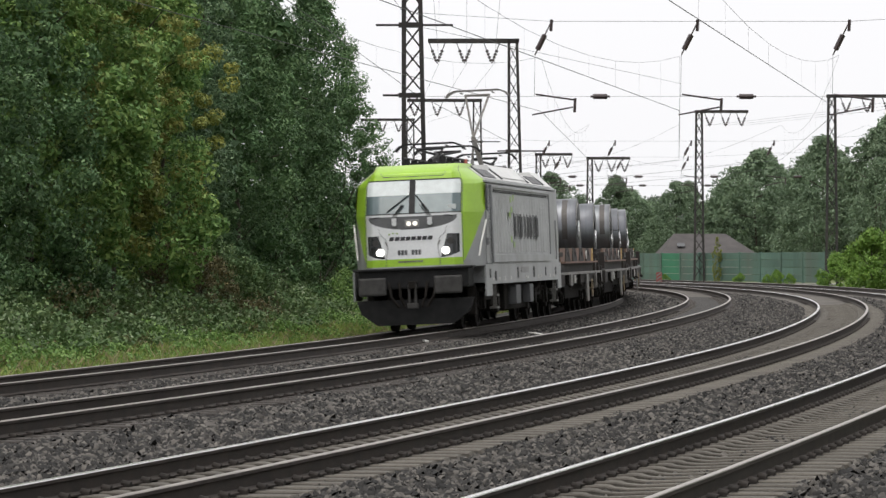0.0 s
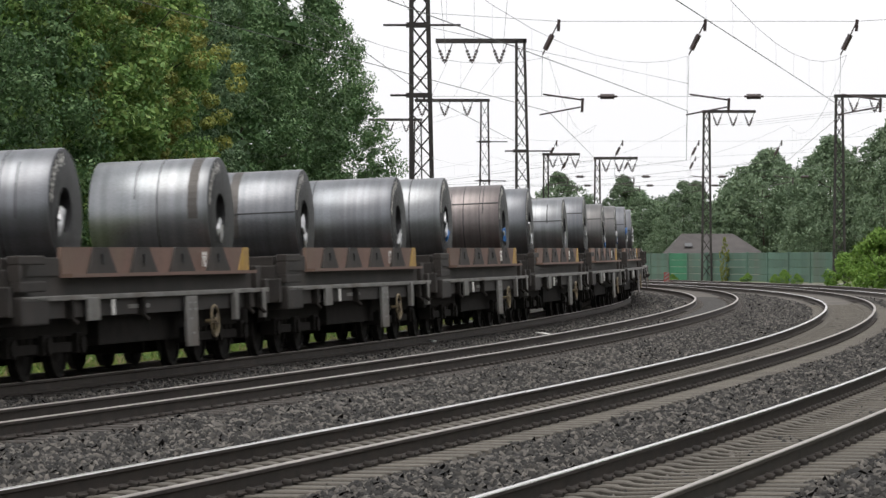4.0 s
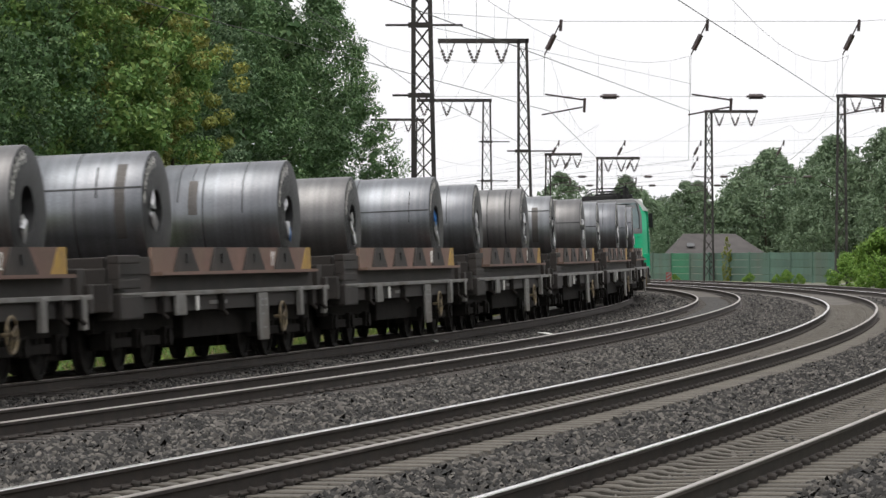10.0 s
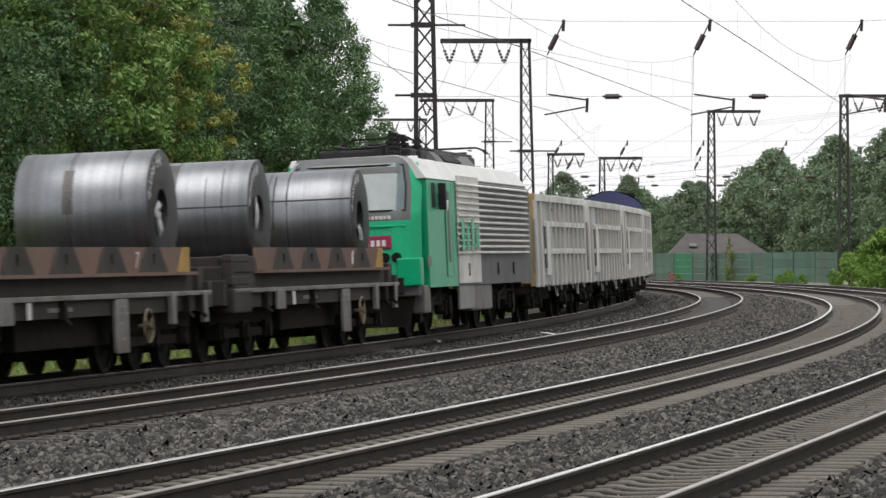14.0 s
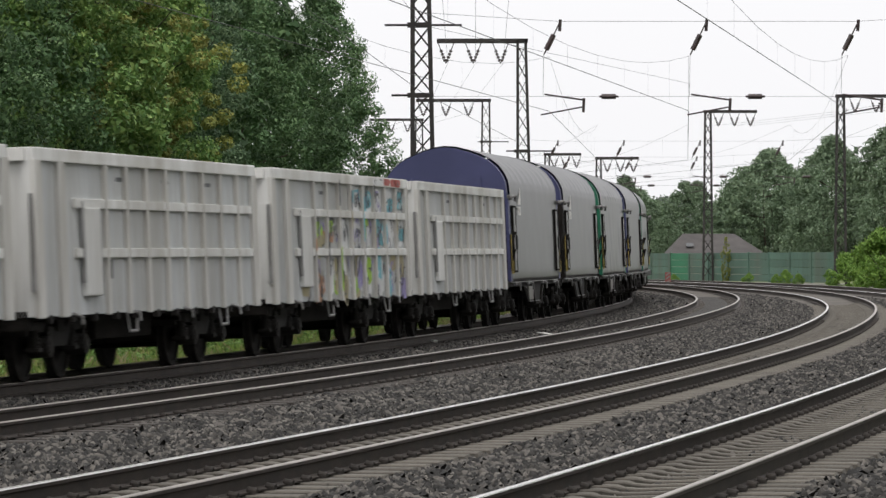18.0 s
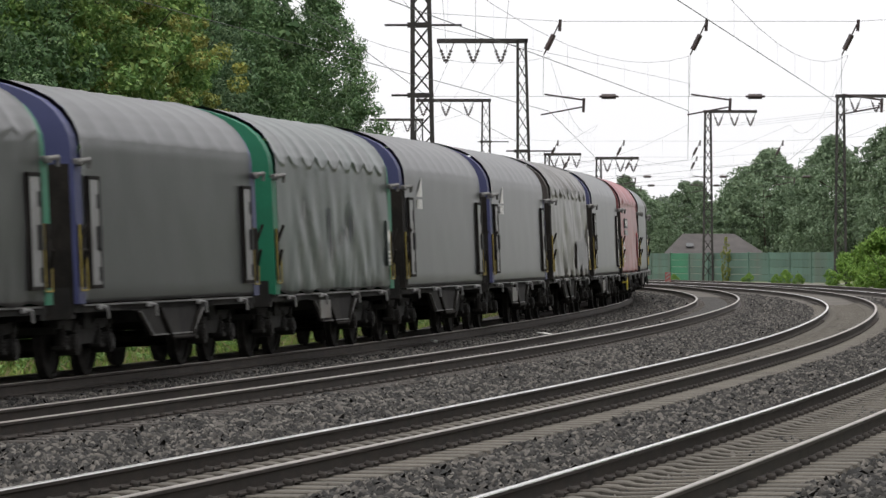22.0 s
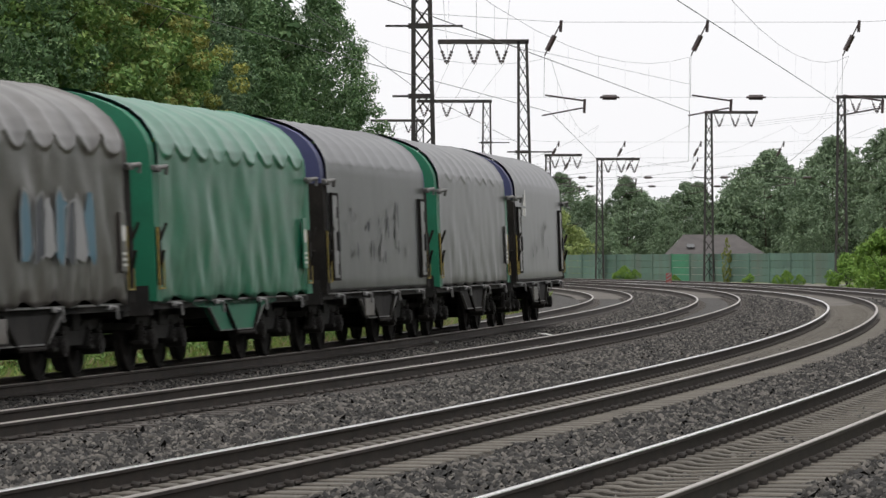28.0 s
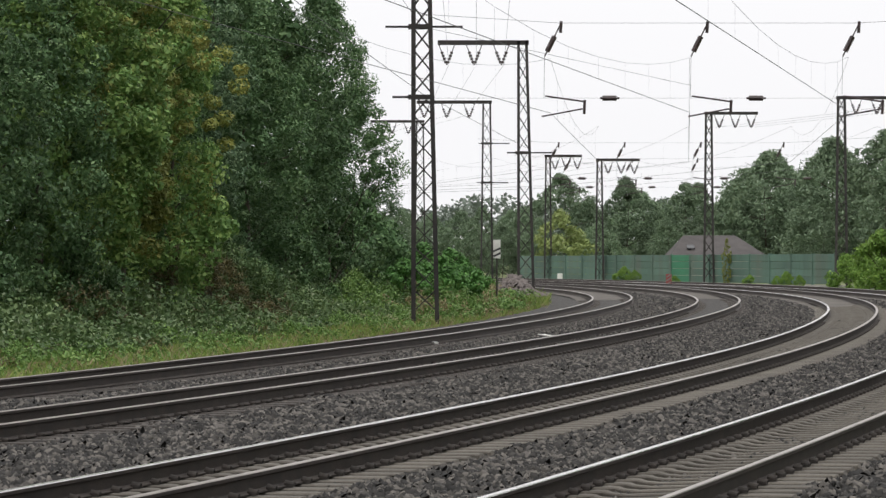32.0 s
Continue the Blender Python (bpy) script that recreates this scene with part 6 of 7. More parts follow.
        part("sign_plate", nbox(1.48, 1.525, -hb + 1.9, -hb + 3.4, 2.2, 2.36), M_PALE, root, "pale sign plate")
        for i in range(6):
            part("label_bar", nbox(1.49, 1.52, -hb + 0.75, -hb + 1.2, 1.35 + i * 0.14, 1.42 + i * 0.14), M_WHITE, root)
    couplings(root, L / 2)
    bogie(root, -L / 2 + 2.35)
    bogie(root, L / 2 - 2.35)
    return root

# ---------------------------------------------------------------- lattice masts
def lattice_mast(x, y, z0, height, wb, wt, depth, lean, panel, thick, arm=None, label="dark rusty lattice steel catenary mast", crossarms=()):
    """Four angle legs with crossed bracing; the leaning side is +x. arm: (direction, length), with three V-shaped insulator pairs."""
    root = thing("catenary_mast", label, "catenary mast", "catenary masts along the line", m=pose(x, y, z0))
    legs = []
    for sx in (0, 1):
        for sy in (-1, 1):
            if lean:
                a = (0.0 if not sx else wb, sy * depth / 2, -0.4)
                b = (0.0 if not sx else wt, sy * depth / 2, height)
            else:
                a = ((sx - 0.5) * wb, sy * depth / 2, -0.4)
                b = ((sx - 0.5) * wt, sy * depth / 2, height)
            legs.append((sx, sy, Vector(a), Vector(b)))
            part("leg", bar(bmesh.new(), a, b, thick, thick), M_MAST, root)

    def at(sx, sy, z):
        for p, q, a, b in legs:
            if p == sx and q == sy:
                return a.lerp(b, (z + 0.4) / (height + 0.4))
    z, k = 0.1, 0
    while z < height - panel * 0.5:
        z1 = min(z + panel, height)
        for sy in (-1, 1):
            part("brace", bar(bmesh.new(), at(0, sy, z), at(1, sy, z1), thick * 0.55, thick * 0.25), M_MAST, root)
            part("brace", bar(bmesh.new(), at(1, sy, z), at(0, sy, z1), thick * 0.55, thick * 0.25), M_MAST, root)
        for sx in (0, 1):
            part("brace", bar(bmesh.new(), at(sx, -1, z), at(sx, 1, z1), thick * 0.5, thick * 0.25), M_MAST, root)
        z, k = z1, k + 1
    xt = at(0, 1, height).x, at(1, 1, height).x
    if arm:
        d, length = arm
        x0 = xt[0] - 0.1 if d > 0 else xt[1] + 0.1
        x1 = x0 + d * length
        bm = bmesh.new()
        for sy in (-1, 1):
            box(bm, min(x0, x1), max(x0, x1), sy * depth / 2 - thick / 2, sy * depth / 2 + thick / 2, height - 0.16, height + 0.02)
        box(bm, min(x0, x1), max(x0, x1), -depth / 2, depth / 2, height - 0.02, height + 0.02)
        part("crossarm", bm, M_MAST, root)
        for i in range(3):
            xc = x0 + d * length * (0.2 + 0.3 * i) + (d * length * 0.08 if d > 0 else d * length * 0.1)
            for sx in (-1, 1):
                bm = bmesh.new()
                a, b = Vector((xc + sx * 0.34, 0, height - 0.16)), Vector((xc, 0, height - 1.05))
                rod(bm, a, b, 0.02, 6)
                for q in (0.35, 0.5, 0.65, 0.8):
                    p = a.lerp(b, q)
                    rod(bm, p, p + (b - a).normalized() * 0.09, 0.07, 8)
                part("insulator", bm, M_INSUL, root)
    for zc, xl, xr in crossarms:
        part("bracket", box(nbox(xl, xr, -0.04, 0.04, zc - 0.03, zc + 0.03), xt[0] - 0.15, xt[1] + 0.15, -depth / 2 - 0.05, depth / 2 + 0.05, zc - 0.06, zc + 0.06), M_MAST, root)
    return root


lattice_mast(-0.84, 118, 0.0, 13.5, 0.68, 0.36, 0.55, True, 0.62, 0.125, crossarms=((6.2, -0.6, 0.6), (8.2, -0.8, 1.4)))
lattice_mast(3.28, 180, 0.08, 10.85, 0.66, 0.34, 0.5, True, 0.75, 0.11, arm=(-1, 3.95), crossarms=((6.0, -0.5, 1.6),))
lattice_mast(2.68, 254, -0.2, 11.2, 0.72, 0.42, 0.5, False, 0.9, 0.10, arm=(-1, 4.6), crossarms=((6.2, -0.6, 1.3), (8.6, -0.5, 1.4)))
lattice_mast(-1.8, 324, -0.2, 12.2, 0.8, 0.5, 0.5, False, 1.0, 0.11, arm=(-1, 4.2))
lattice_mast(17.5, 273, -0.15, 11.1, 0.62, 0.36, 0.5, False, 0.85, 0.11, arm=(1, 3.5))
lattice_mast(23.45, 244, -0.3, 11.2, 0.68, 0.38, 0.5, False, 0.85, 0.10, arm=(1, 4.1))
lattice_mast(10.95, 290, -0.2, 8.45, 0.55, 0.3, 0.5, False, 0.8, 0.10, arm=(1, 3.05))
lattice_mast(7.6, 300, -0.2, 8.95, 0.5, 0.3, 0.5, False, 0.8, 0.10, arm=(1, 2.7))

# ---------------------------------------------------------------- overhead line
def wire(name, pts, r, parent, material=M_WIRE):
    cu = bpy.data.curves.new(name, "CURVE")
    cu.dimensions, cu.bevel_depth, cu.bevel_resolution = "3D", r, 1
    sp = cu.splines.new("POLY")
    sp.points.add(len(pts) - 1)
    for p, q in zip(sp.points, pts):
        p.co = (*q, 1)
    cu.materials.append(material)
    ob = new(name, cu)
    ob.parent = parent
    return ob


SUPPORTS = [-85, -27.5, 30.5, 95, 158, 220]
for nm, o, dz in TRACKS:
    root = thing("overhead_line", "thin dark contact wire and messenger wire with droppers over a track", "overhead wire", "overhead lines")
    con, mes = [], []
    for a, b in zip(SUPPORTS, SUPPORTS[1:]):
        for i in range(10):
            u = i / 10
            s = a + (b - a) * u
            xa, ya, _ = on_line(a, o)
            xb, yb, _ = on_line(b, o)
            x, y = xa + (xb - xa) * u, ya + (yb - ya) * u
            con.append((x, y, 5.75))
            mes.append((x, y, 7.3 - 4 * 1.1 * u * (1 - u)))
            if i:
                wire("dropper", [con[-1], mes[-1]], 0.0012, root)
    wire("contact_wire", con, 0.0075, root)
    wire("messenger_wire", mes, 0.004, root)


def suspension(y, xs, z_top, z_low, x0, x1):
    """A head-span across the tracks: two cross wires, hanging insulators and steady arms."""
    root = thing("head_span", "cross wires with hanging insulators and steady arms over the tracks", "overhead wire", "head spans")
    wire("upper_wire", [(x0, y, z_top + 0.25)] + [(x, y, z_top - 0.0) for x in xs] + [(x1, y, z_top + 0.35)], 0.006, root)
    wire("lower_wire", [(x0, y, z_low + 0.1), (x1, y, z_low + 0.1)], 0.004, root)
    for x in xs:
        bm = bmesh.new()
        a, b = Vector((x + 0.05, y, z_top)), Vector((x - 0.42, y, z_top - 0.95))
        rod(bm, a, b, 0.02, 6)
        rod(bm, a.lerp(b, 0.4), a.lerp(b, 0.85), 0.075, 8)
        rod(bm, (x + 0.05, y, z_top + 0.05), (x + 0.03, y, z_top - 0.28), 0.045, 6)
        part("hanging_insulator", bm, M_INSUL, root)
        wire("hanger", [tuple(b), (b.x - 0.02, y, z_low + 0.1)], 0.006, root)
        bm = bmesh.new()
        rod(bm, (x - 0.4, y, z_low + 0.16), (x + 0.72, y, z_low), 0.025, 6)
        rod(bm, (x + 0.72, y, z_low + 0.05), (x + 0.70, y, z_low - 0.35), 0.04, 6)
        rod(bm, (x - 0.5, y, z_low - 0.42), (x + 0.66, y, z_low - 0.2), 0.022, 6)
        part("steady_arm", bm, M_INSUL, root)
        bm = bmesh.new()
        rod(bm, (x + 1.15, y, z_low + 0.1), (x + 1.7, y, z_low + 0.1), 0.03, 6)
        rod(bm, (x + 1.22, y, z_low + 0.1), (x + 1.62, y, z_low + 0.1), 0.075, 8)
        part("cross_insulator", bm, M_INSUL, root)


suspension(117.5, [3.3, 7.45, 11.75], 8.28, 6.05, -0.6, 18.0)
suspension(245, [6.8, 10.7, 15.2, 20.1], 8.2, 6.0, 2.0, 26.0)
suspension(292, [8.9, 13.3, 17.9], 8.3, 6.2, 5.0, 26.0)
feeder = thing("feeder_wires", "thin feeder wires from mast to mast", "overhead wire")
for q in (0.35, 1.55, 2.75):
    wire("feeder_wire", [(-1.0 - 1.5 + q * 0.3, 60, 14.5), (-0.6 + q, 118, 11.9), (3.5 - 3.6 + q, 180, 9.9), (2.6 - 4.0 + q, 254, 10.1), (-2 - 3.8 + q, 324, 11.0)], 0.006, feeder)
    wire("feeder_wire", [(17.6 + q, 273, 9.95), (23.6 + q, 244, 10.0), (30 + q, 190, 10.2)], 0.006, feeder)
wire("feeder_wire", [(-7.0, 60, 9.0), (-0.6, 118, 6.3), (3.6, 180, 6.3)], 0.008, feeder)
wire("feeder_wire", [(-6.0, 70, 13.5), (-0.6, 118, 8.2), (9.0, 150, 7.8)], 0.006, feeder)

# ---------------------------------------------------------------- foliage
def leaf_mesh(name, centres, radii, per, size, rng, material, squash=0.8, jitter=0.7):
    """Many small pointed leaves in clumps, as one mesh."""
    n = len(centres) * per
    c = np.repeat(np.asarray(centres, float), per, axis=0)
    rad = np.repeat(np.asarray(radii, float), per)
    d = rng.normal(size=(n, 3))
    d /= np.linalg.norm(d, axis=1)[:, None]
    p = c + d * (rad * rng.uniform(0.35, 1.0, n) ** 0.6)[:, None] * np.array([1, 1, squash])
    nrm = d + rng.normal(size=(n, 3)) * jitter + np.array([0, 0, 0.35])
    nrm /= np.linalg.norm(nrm, axis=1)[:, None]
    t = np.cross(nrm, rng.normal(size=(n, 3)))
    t /= np.linalg.norm(t, axis=1)[:, None] + 1e-9
    b = np.cross(nrm, t)
    s = size * rng.uniform(0.55, 1.25, n)[:, None]
    v = np.stack([p - t * s * 0.6, p + b * s * 0.33 - t * s * 0.05 + nrm * s * 0.08, p + t * s * 0.6, p - b * s * 0.33 - t * s * 0.05 + nrm * s * 0.08], 1).reshape(-1, 3)
    me = bpy.data.meshes.new(name)
    me.vertices.add(4 * n)
    me.vertices.foreach_set("co", v.astype(np.float32).ravel())
    me.loops.add(4 * n)
    me.loops.foreach_set("vertex_index", np.arange(4 * n, dtype=np.int32))
    me.polygons.add(n)
    me.polygons.foreach_set("loop_start", np.arange(0, 4 * n, 4, dtype=np.int32))
    me.update(calc_edges=True)
    me.materials.append(material)
    return me


def trunk_bm(height, r, rng, limbs=7, spread=1.8):
    bm = bmesh.new()
    p, lean = Vector((0, 0, -0.3)), Vector((rng.uniform(-0.06, 0.06), rng.uniform(-0.06, 0.06), 1))
    steps = 5
    for i in range(steps):
        q = p + lean * (height * 0.8 + 0.3) / steps + Vector((rng.uniform(-0.1, 0.1), rng.uniform(-0.1, 0.1), 0))
        rod(bm, p, q, r * (1 - 0.17 * i), 8, r * (1 - 0.17 * (i + 1)))
        p = q
        if i:
            for k in range(limbs // 3):
                a = rng.uniform(0, 6.28)
                e = p + Vector((math.cos(a) * spread, math.sin(a) * spread, rng.uniform(0.4, 1.5)))
                rod(bm, p, e, r * 0.38, 6, r * 0.12)
    return bm


def tree_meshes(seed, height, width, low, leaf, clumps, per, material, top=0.75, jitter=0.7, puff=1.0, hollow=-0.28, ragged=0.28):
    """A trunk with limbs and an uneven crown with hollows."""
    rng = np.random.default_rng(seed)
    cs, rs = [], []
    lobes = [(rng.uniform(0, 6.28), rng.uniform(low, height * 0.9), rng.uniform(0.75, 1.25)) for _ in range(9)]
    while len(cs) < clumps:
        z = rng.uniform(low, height)
        u = (z - low) / (height - low)
        env = width / 2 * (math.sin(math.pi * (0.16 + 0.8 * u)) ** 0.7) * (1.0 if u < top else 1.0 - 0.55 * (u - top) / (1 - top))
        a = rng.uniform(0, 6.28)
        boost = 0.85
        for la, lz, lb in lobes:
            da = (a - la + math.pi) % (2 * math.pi) - math.pi
            boost += ragged * lb * math.exp(-(da / 0.5) ** 2 - ((z - lz) / (0.12 * height)) ** 2)
        r = env * boost * rng.uniform(0.55, 1.0) ** 0.5
        if noise.noise(Vector((r * math.cos(a) * 0.8 + seed, r * math.sin(a) * 0.8, z * 0.6))) < hollow:
            continue
        cs.append((r * math.cos(a), r * math.sin(a), z))
        rs.append(rng.uniform(0.28, 0.62) * width / 5.0 * puff)
    return part("trunk", trunk_bm(height, 0.012 * height * 0.5 + 0.03, rng, 7, width * 0.32), M_BARK).data, leaf_mesh("crown", cs, rs, per, leaf, rng, material, 0.8, jitter)


def plant(kind, label, category, meshes, x, y, z, rz=0, k=1.0, kz=None, group="", trunk=True):
    root = thing(kind, label, category, group)
    root.matrix_world = Matrix.Translation((x, y, z)) @ Matrix.Rotation(radians(rz), 4, "Z") @ Matrix.Diagonal((k, k, kz or k, 1))
    if trunk:
        ob = new("trunk", meshes[0])
        ob.parent = root
    ob = new("crown", meshes[1])
    ob.parent = root
    return root


def drop_loose():
    for ob in [o for o in scene.objects if o.name.startswith("trunk") and o.parent is None]:
        bpy.data.objects.remove(ob)


DARK = [tree_meshes(21, 13.5, 6.0, 0.3, 0.112, 320, 150, M_LEAF_DARK, puff=0.85, hollow=-0.16), tree_meshes(22, 14.5, 6.6, 0.5, 0.115, 330, 150, M_LEAF_DARK, puff=0.85, hollow=-0.16), tree_meshes(24, 12.0, 5.4, 0.2, 0.11, 300, 150, M_LEAF_DARK, puff=0.85, hollow=-0.16)]
POPLAR = tree_meshes(26, 14.0, 5.6, 0.3, 0.11, 320, 150, M_LEAF_POPLAR, puff=0.8, hollow=-0.14, ragged=0.34)
COARSE = [tree_meshes(61, 13.5, 6.5, 0.2, 0.30, 260, 34, M_LEAF_DARK), tree_meshes(62, 14.5, 7.0, 0.3, 0.32, 260, 34, M_LEAF_DARK), tree_meshes(63, 12.5, 6.2, 0.2, 0.30, 260, 34, M_LEAF_DARK)]
LIGHT = [tree_meshes(31, 11.5, 5.4, 0.2, 0.12, 320, 175, M_LEAF_LIGHT, puff=0.85, hollow=-0.18), tree_meshes(33, 12.0, 5.0, 0.2, 0.118, 320, 175, M_LEAF_LIGHT, puff=0.85, hollow=-0.18)]
YELLOW = tree_meshes(34, 10.5, 3.6, 2.0, 0.11, 150, 150, M_LEAF_YELLOW, puff=0.9, hollow=-0.1)
BUSH = [tree_meshes(41, 2.6, 2.9, 0.0, 0.10, 90, 90, M_LEAF_DARK, 0.5), tree_meshes(42, 2.2, 2.8, 0.0, 0.11, 110, 90, M_LEAF_BUSH, 0.5), tree_meshes(43, 2.3, 2.4, 0.0, 0.08, 90, 90, M_WEED, 0.5), tree_meshes(44, 2.2, 2.4, 0.1, 0.07, 80, 90, M_RUSSET, 0.5)]
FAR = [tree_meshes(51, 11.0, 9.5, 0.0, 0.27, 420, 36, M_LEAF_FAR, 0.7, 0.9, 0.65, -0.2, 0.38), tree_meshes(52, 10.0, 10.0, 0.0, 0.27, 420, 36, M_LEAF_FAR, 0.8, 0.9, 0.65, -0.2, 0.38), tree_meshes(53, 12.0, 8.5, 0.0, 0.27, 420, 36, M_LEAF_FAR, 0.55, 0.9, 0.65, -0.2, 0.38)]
# coarse crowns for the unseen rows that keep low sky off the train
SCREEN = [tree_meshes(71, 13.5, 6.8, 0.2, 0.75, 170, 14, M_LEAF_DARK), tree_meshes(72, 14.5, 7.2, 0.3, 0.75, 170, 14, M_LEAF_DARK)]
KNOTBUSH = tree_meshes(45, 2.3, 2.9, 0.0, 0.15, 110, 80, M_KNOT, 0.6, 0.35)
FARLIGHT = [tree_meshes(54, 5.5, 5.0, 0.1, 0.22, 150, 60, M_LEAF_OLIVE, hollow=-0.15)]
drop_loose()
WOOD = random.Random(3)
for s, o, k, m, nm in [(-16, -11, 1.0, COARSE[0], 0), (0, -10.6, 0.95, DARK[0], 0), (7.5, -10.9, 1.0, DARK[2], 0), (10, -10.2, 1.15, LIGHT[1], 1), (17.5, -9.9, 1.1, LIGHT[0], 1), (13, -13.0, 1.05, DARK[2], 0), (24, -11.6, 1.0, DARK[1], 0),
                       (29, -11.2, 1.05, POPLAR, 2), (37, -11.0, 1.0, DARK[2], 0), (45, -10.8, 1.0, DARK[1], 0), (54, -10.9, 0.85, DARK[2], 0), (59, -10.0, 0.82, DARK[0], 0), (64, -11.0, 0.66, DARK[2], 0), (61, -9.3, 0.55, POPLAR, 2), (15.5, -9.4, 0.95, YELLOW, 1), (23, -9.6, 0.9, YELLOW, 1),
                       (-12, -14, 1.1, COARSE[1], 0), (0, -14.5, 1.1, COARSE[2], 0), (12, -15, 1.15, COARSE[0], 0), (24, -14.5, 1.1, COARSE[1], 0), (36, -14.5, 1.1, COARSE[2], 0), (48, -14, 1.05, COARSE[1], 0),
                       (58, -16, 1.0, COARSE[0], 0), (6, -20, 1.2, COARSE[0], 0), (20, -20, 1.2, COARSE[2], 0), (34, -20, 1.2, COARSE[1], 0), (48, -20, 1.15, COARSE[0], 0), (53, -13.2, 1.05, COARSE[2], 0), (64, -13.2, 0.85, COARSE[1], 0), (42, -13.4, 1.1, COARSE[0], 0)]:
    x, y, h = on_line(s, o)
    plant("tree", ("dark green dense broadleaf tree at the edge of the wood", "light green broadleaf tree with yellowing leaves at the wood's edge", "blue-green broadleaf tree with small shiny leaves")[nm], "tree", m, x, y, -0.1, WOOD.uniform(0, 360), k * WOOD.uniform(0.95, 1.05), group="trees of the wood beside the line")
for s, o, k, b in [(64, -8.6, 1.1, 0), (55, -8.5, 1.5, 0), (47, -8.6, 1.35, 0), (39, -8.9, 1.1, 0), (30, -8.9, 0.9, 0), (19, -8.4, 1.05, 3), (22, -8.3, 0.95, 3), (25, -8.8, 1.2, 2), (-3, -8.8, 1.0, 0), (-10, -8.8, 1.0, 2), (8, -9.0, 0.9, 0), (-18, -8.8, 1.2, 0)]:
    x, y, h = on_line(s, o)
    plant("bush", ("dark green leafy bush under the trees", "", "grey-green shrub beside the verge", "brownish twiggy shrub with dark hollows beside the verge")[b], "bush", BUSH[b], x, y, -0.25, WOOD.uniform(0, 360), k, group="bushes beside the line")
for x, y, k in ((-1.3, 138, 0.72), (-0.6, 144, 0.82), (-0.1, 140, 0.75), (0.35, 142, 0.8), (0.1, 150, 0.85), (-0.8, 156, 0.95)):
    plant("bush", "fresh green broad-leaved bush drooping beside the mast", "bush", KNOTBUSH, x, y, -0.15, x * 77, k, group="bushes beside the line")
plant("bush", "bright green bush beside the outer track", "bush", BUSH[1], 23.9, 226, -0.5, 80, 1.45, group="bushes beside the line")
plant("bush", "bright green bush beside the outer track", "bush", BUSH[1], 22.6, 232, -0.5, 10, 0.9, group="bushes beside the line")
plant("bush", "bright green bush beside the outer track", "bush", BUSH[1], 26.5, 236, -0.5, 250, 1.6, group="bushes beside the line")
for x, y, k in ((11.8, 270, 0.5), (12.6, 272, 0.4), (15.2, 272, 0.25), (22.0, 256, 0.3), (20.8, 258, 0.28), (19.4, 262, 0.3), (21.3, 257, 0.4)):
    plant("bush", "small light green bush at the foot of the barrier", "bush", BUSH[1], x, y, -0.4, x * 50, k, group="bushes beside the line")
plant("climbing_plant", "yellowing climbing plant on a post of the barrier", "climbing plant", YELLOW, 18.5, 270.3, -1.0, 30, 0.2, 0.34, trunk=False)
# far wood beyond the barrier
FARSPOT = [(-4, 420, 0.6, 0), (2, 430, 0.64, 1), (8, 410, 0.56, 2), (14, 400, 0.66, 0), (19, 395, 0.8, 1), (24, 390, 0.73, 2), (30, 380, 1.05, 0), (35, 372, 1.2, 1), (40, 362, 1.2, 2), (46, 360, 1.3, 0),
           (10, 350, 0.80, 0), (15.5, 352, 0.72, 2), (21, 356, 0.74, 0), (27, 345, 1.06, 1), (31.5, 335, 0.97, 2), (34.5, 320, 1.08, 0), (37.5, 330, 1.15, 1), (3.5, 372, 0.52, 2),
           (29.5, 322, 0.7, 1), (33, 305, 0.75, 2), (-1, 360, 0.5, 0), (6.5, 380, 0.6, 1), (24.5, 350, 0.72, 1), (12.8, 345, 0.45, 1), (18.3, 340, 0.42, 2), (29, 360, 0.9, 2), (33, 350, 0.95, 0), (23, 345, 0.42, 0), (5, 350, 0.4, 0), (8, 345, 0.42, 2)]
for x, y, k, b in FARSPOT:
    plant("tree", "broadleaf tree in the far wood, leaves tinted with haze", "tree", FAR[b], x, y, -0.3, WOOD.uniform(0, 360), k * 0.95, group="trees beyond the barrier")
plant("tree", "small yellow-green tree behind the barrier", "tree", FARLIGHT[0], 8.9, 312, -0.4, 0, 0.9, group="trees beyond the barrier")
# unseen trees added behind the camera and along the near side to block low sky
for i in range(11):
    plant("tree", "unseen dark tree added behind the camera to block low sky", "tree", SCREEN[i % 2], 10 + 24 * math.sin(-1.9 + i * 0.36), -6 - 20 * math.cos(-1.9 + i * 0.36), -0.5, 70 * i, 0.95, group="trees on the near side of the line")
for i in range(15):
    bx, by, bh = on_line(-96 + 10.5 * i, 23.5 + 2.0 * math.sin(i * 1.7))
    plant("tree", "unseen dark tree added on the near side to block low sky", "tree", SCREEN[i % 2], bx, by, -0.5, 47 * i, 0.95, group="trees on the near side of the line")
# tree line far away, its haze put into the leaf colour
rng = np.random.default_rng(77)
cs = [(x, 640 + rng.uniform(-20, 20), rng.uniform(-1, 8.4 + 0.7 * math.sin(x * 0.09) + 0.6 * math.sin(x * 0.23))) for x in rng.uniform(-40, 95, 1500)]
tagged(new("far_wood", leaf_mesh("far_wood", cs, [2.0] * len(cs), 30, 0.75, rng, M_LEAF_HAZE, 0.8, 1.5)), "distant tree line on the horizon, leaves greyed with haze", "wood", kind="stuff")

# brambles and grass of the verge
def scatter(n, s0, s1, o0, o1, rng):
    s, o = rng.uniform(s0, s1, n), rng.uniform(o0, o1, n)
    h = np.interp(s, LINE_S, _h)
    return np.interp(s, LINE_S, _x) + o * np.sin(h), np.interp(s, LINE_S, _y) - o * np.cos(h), s, o


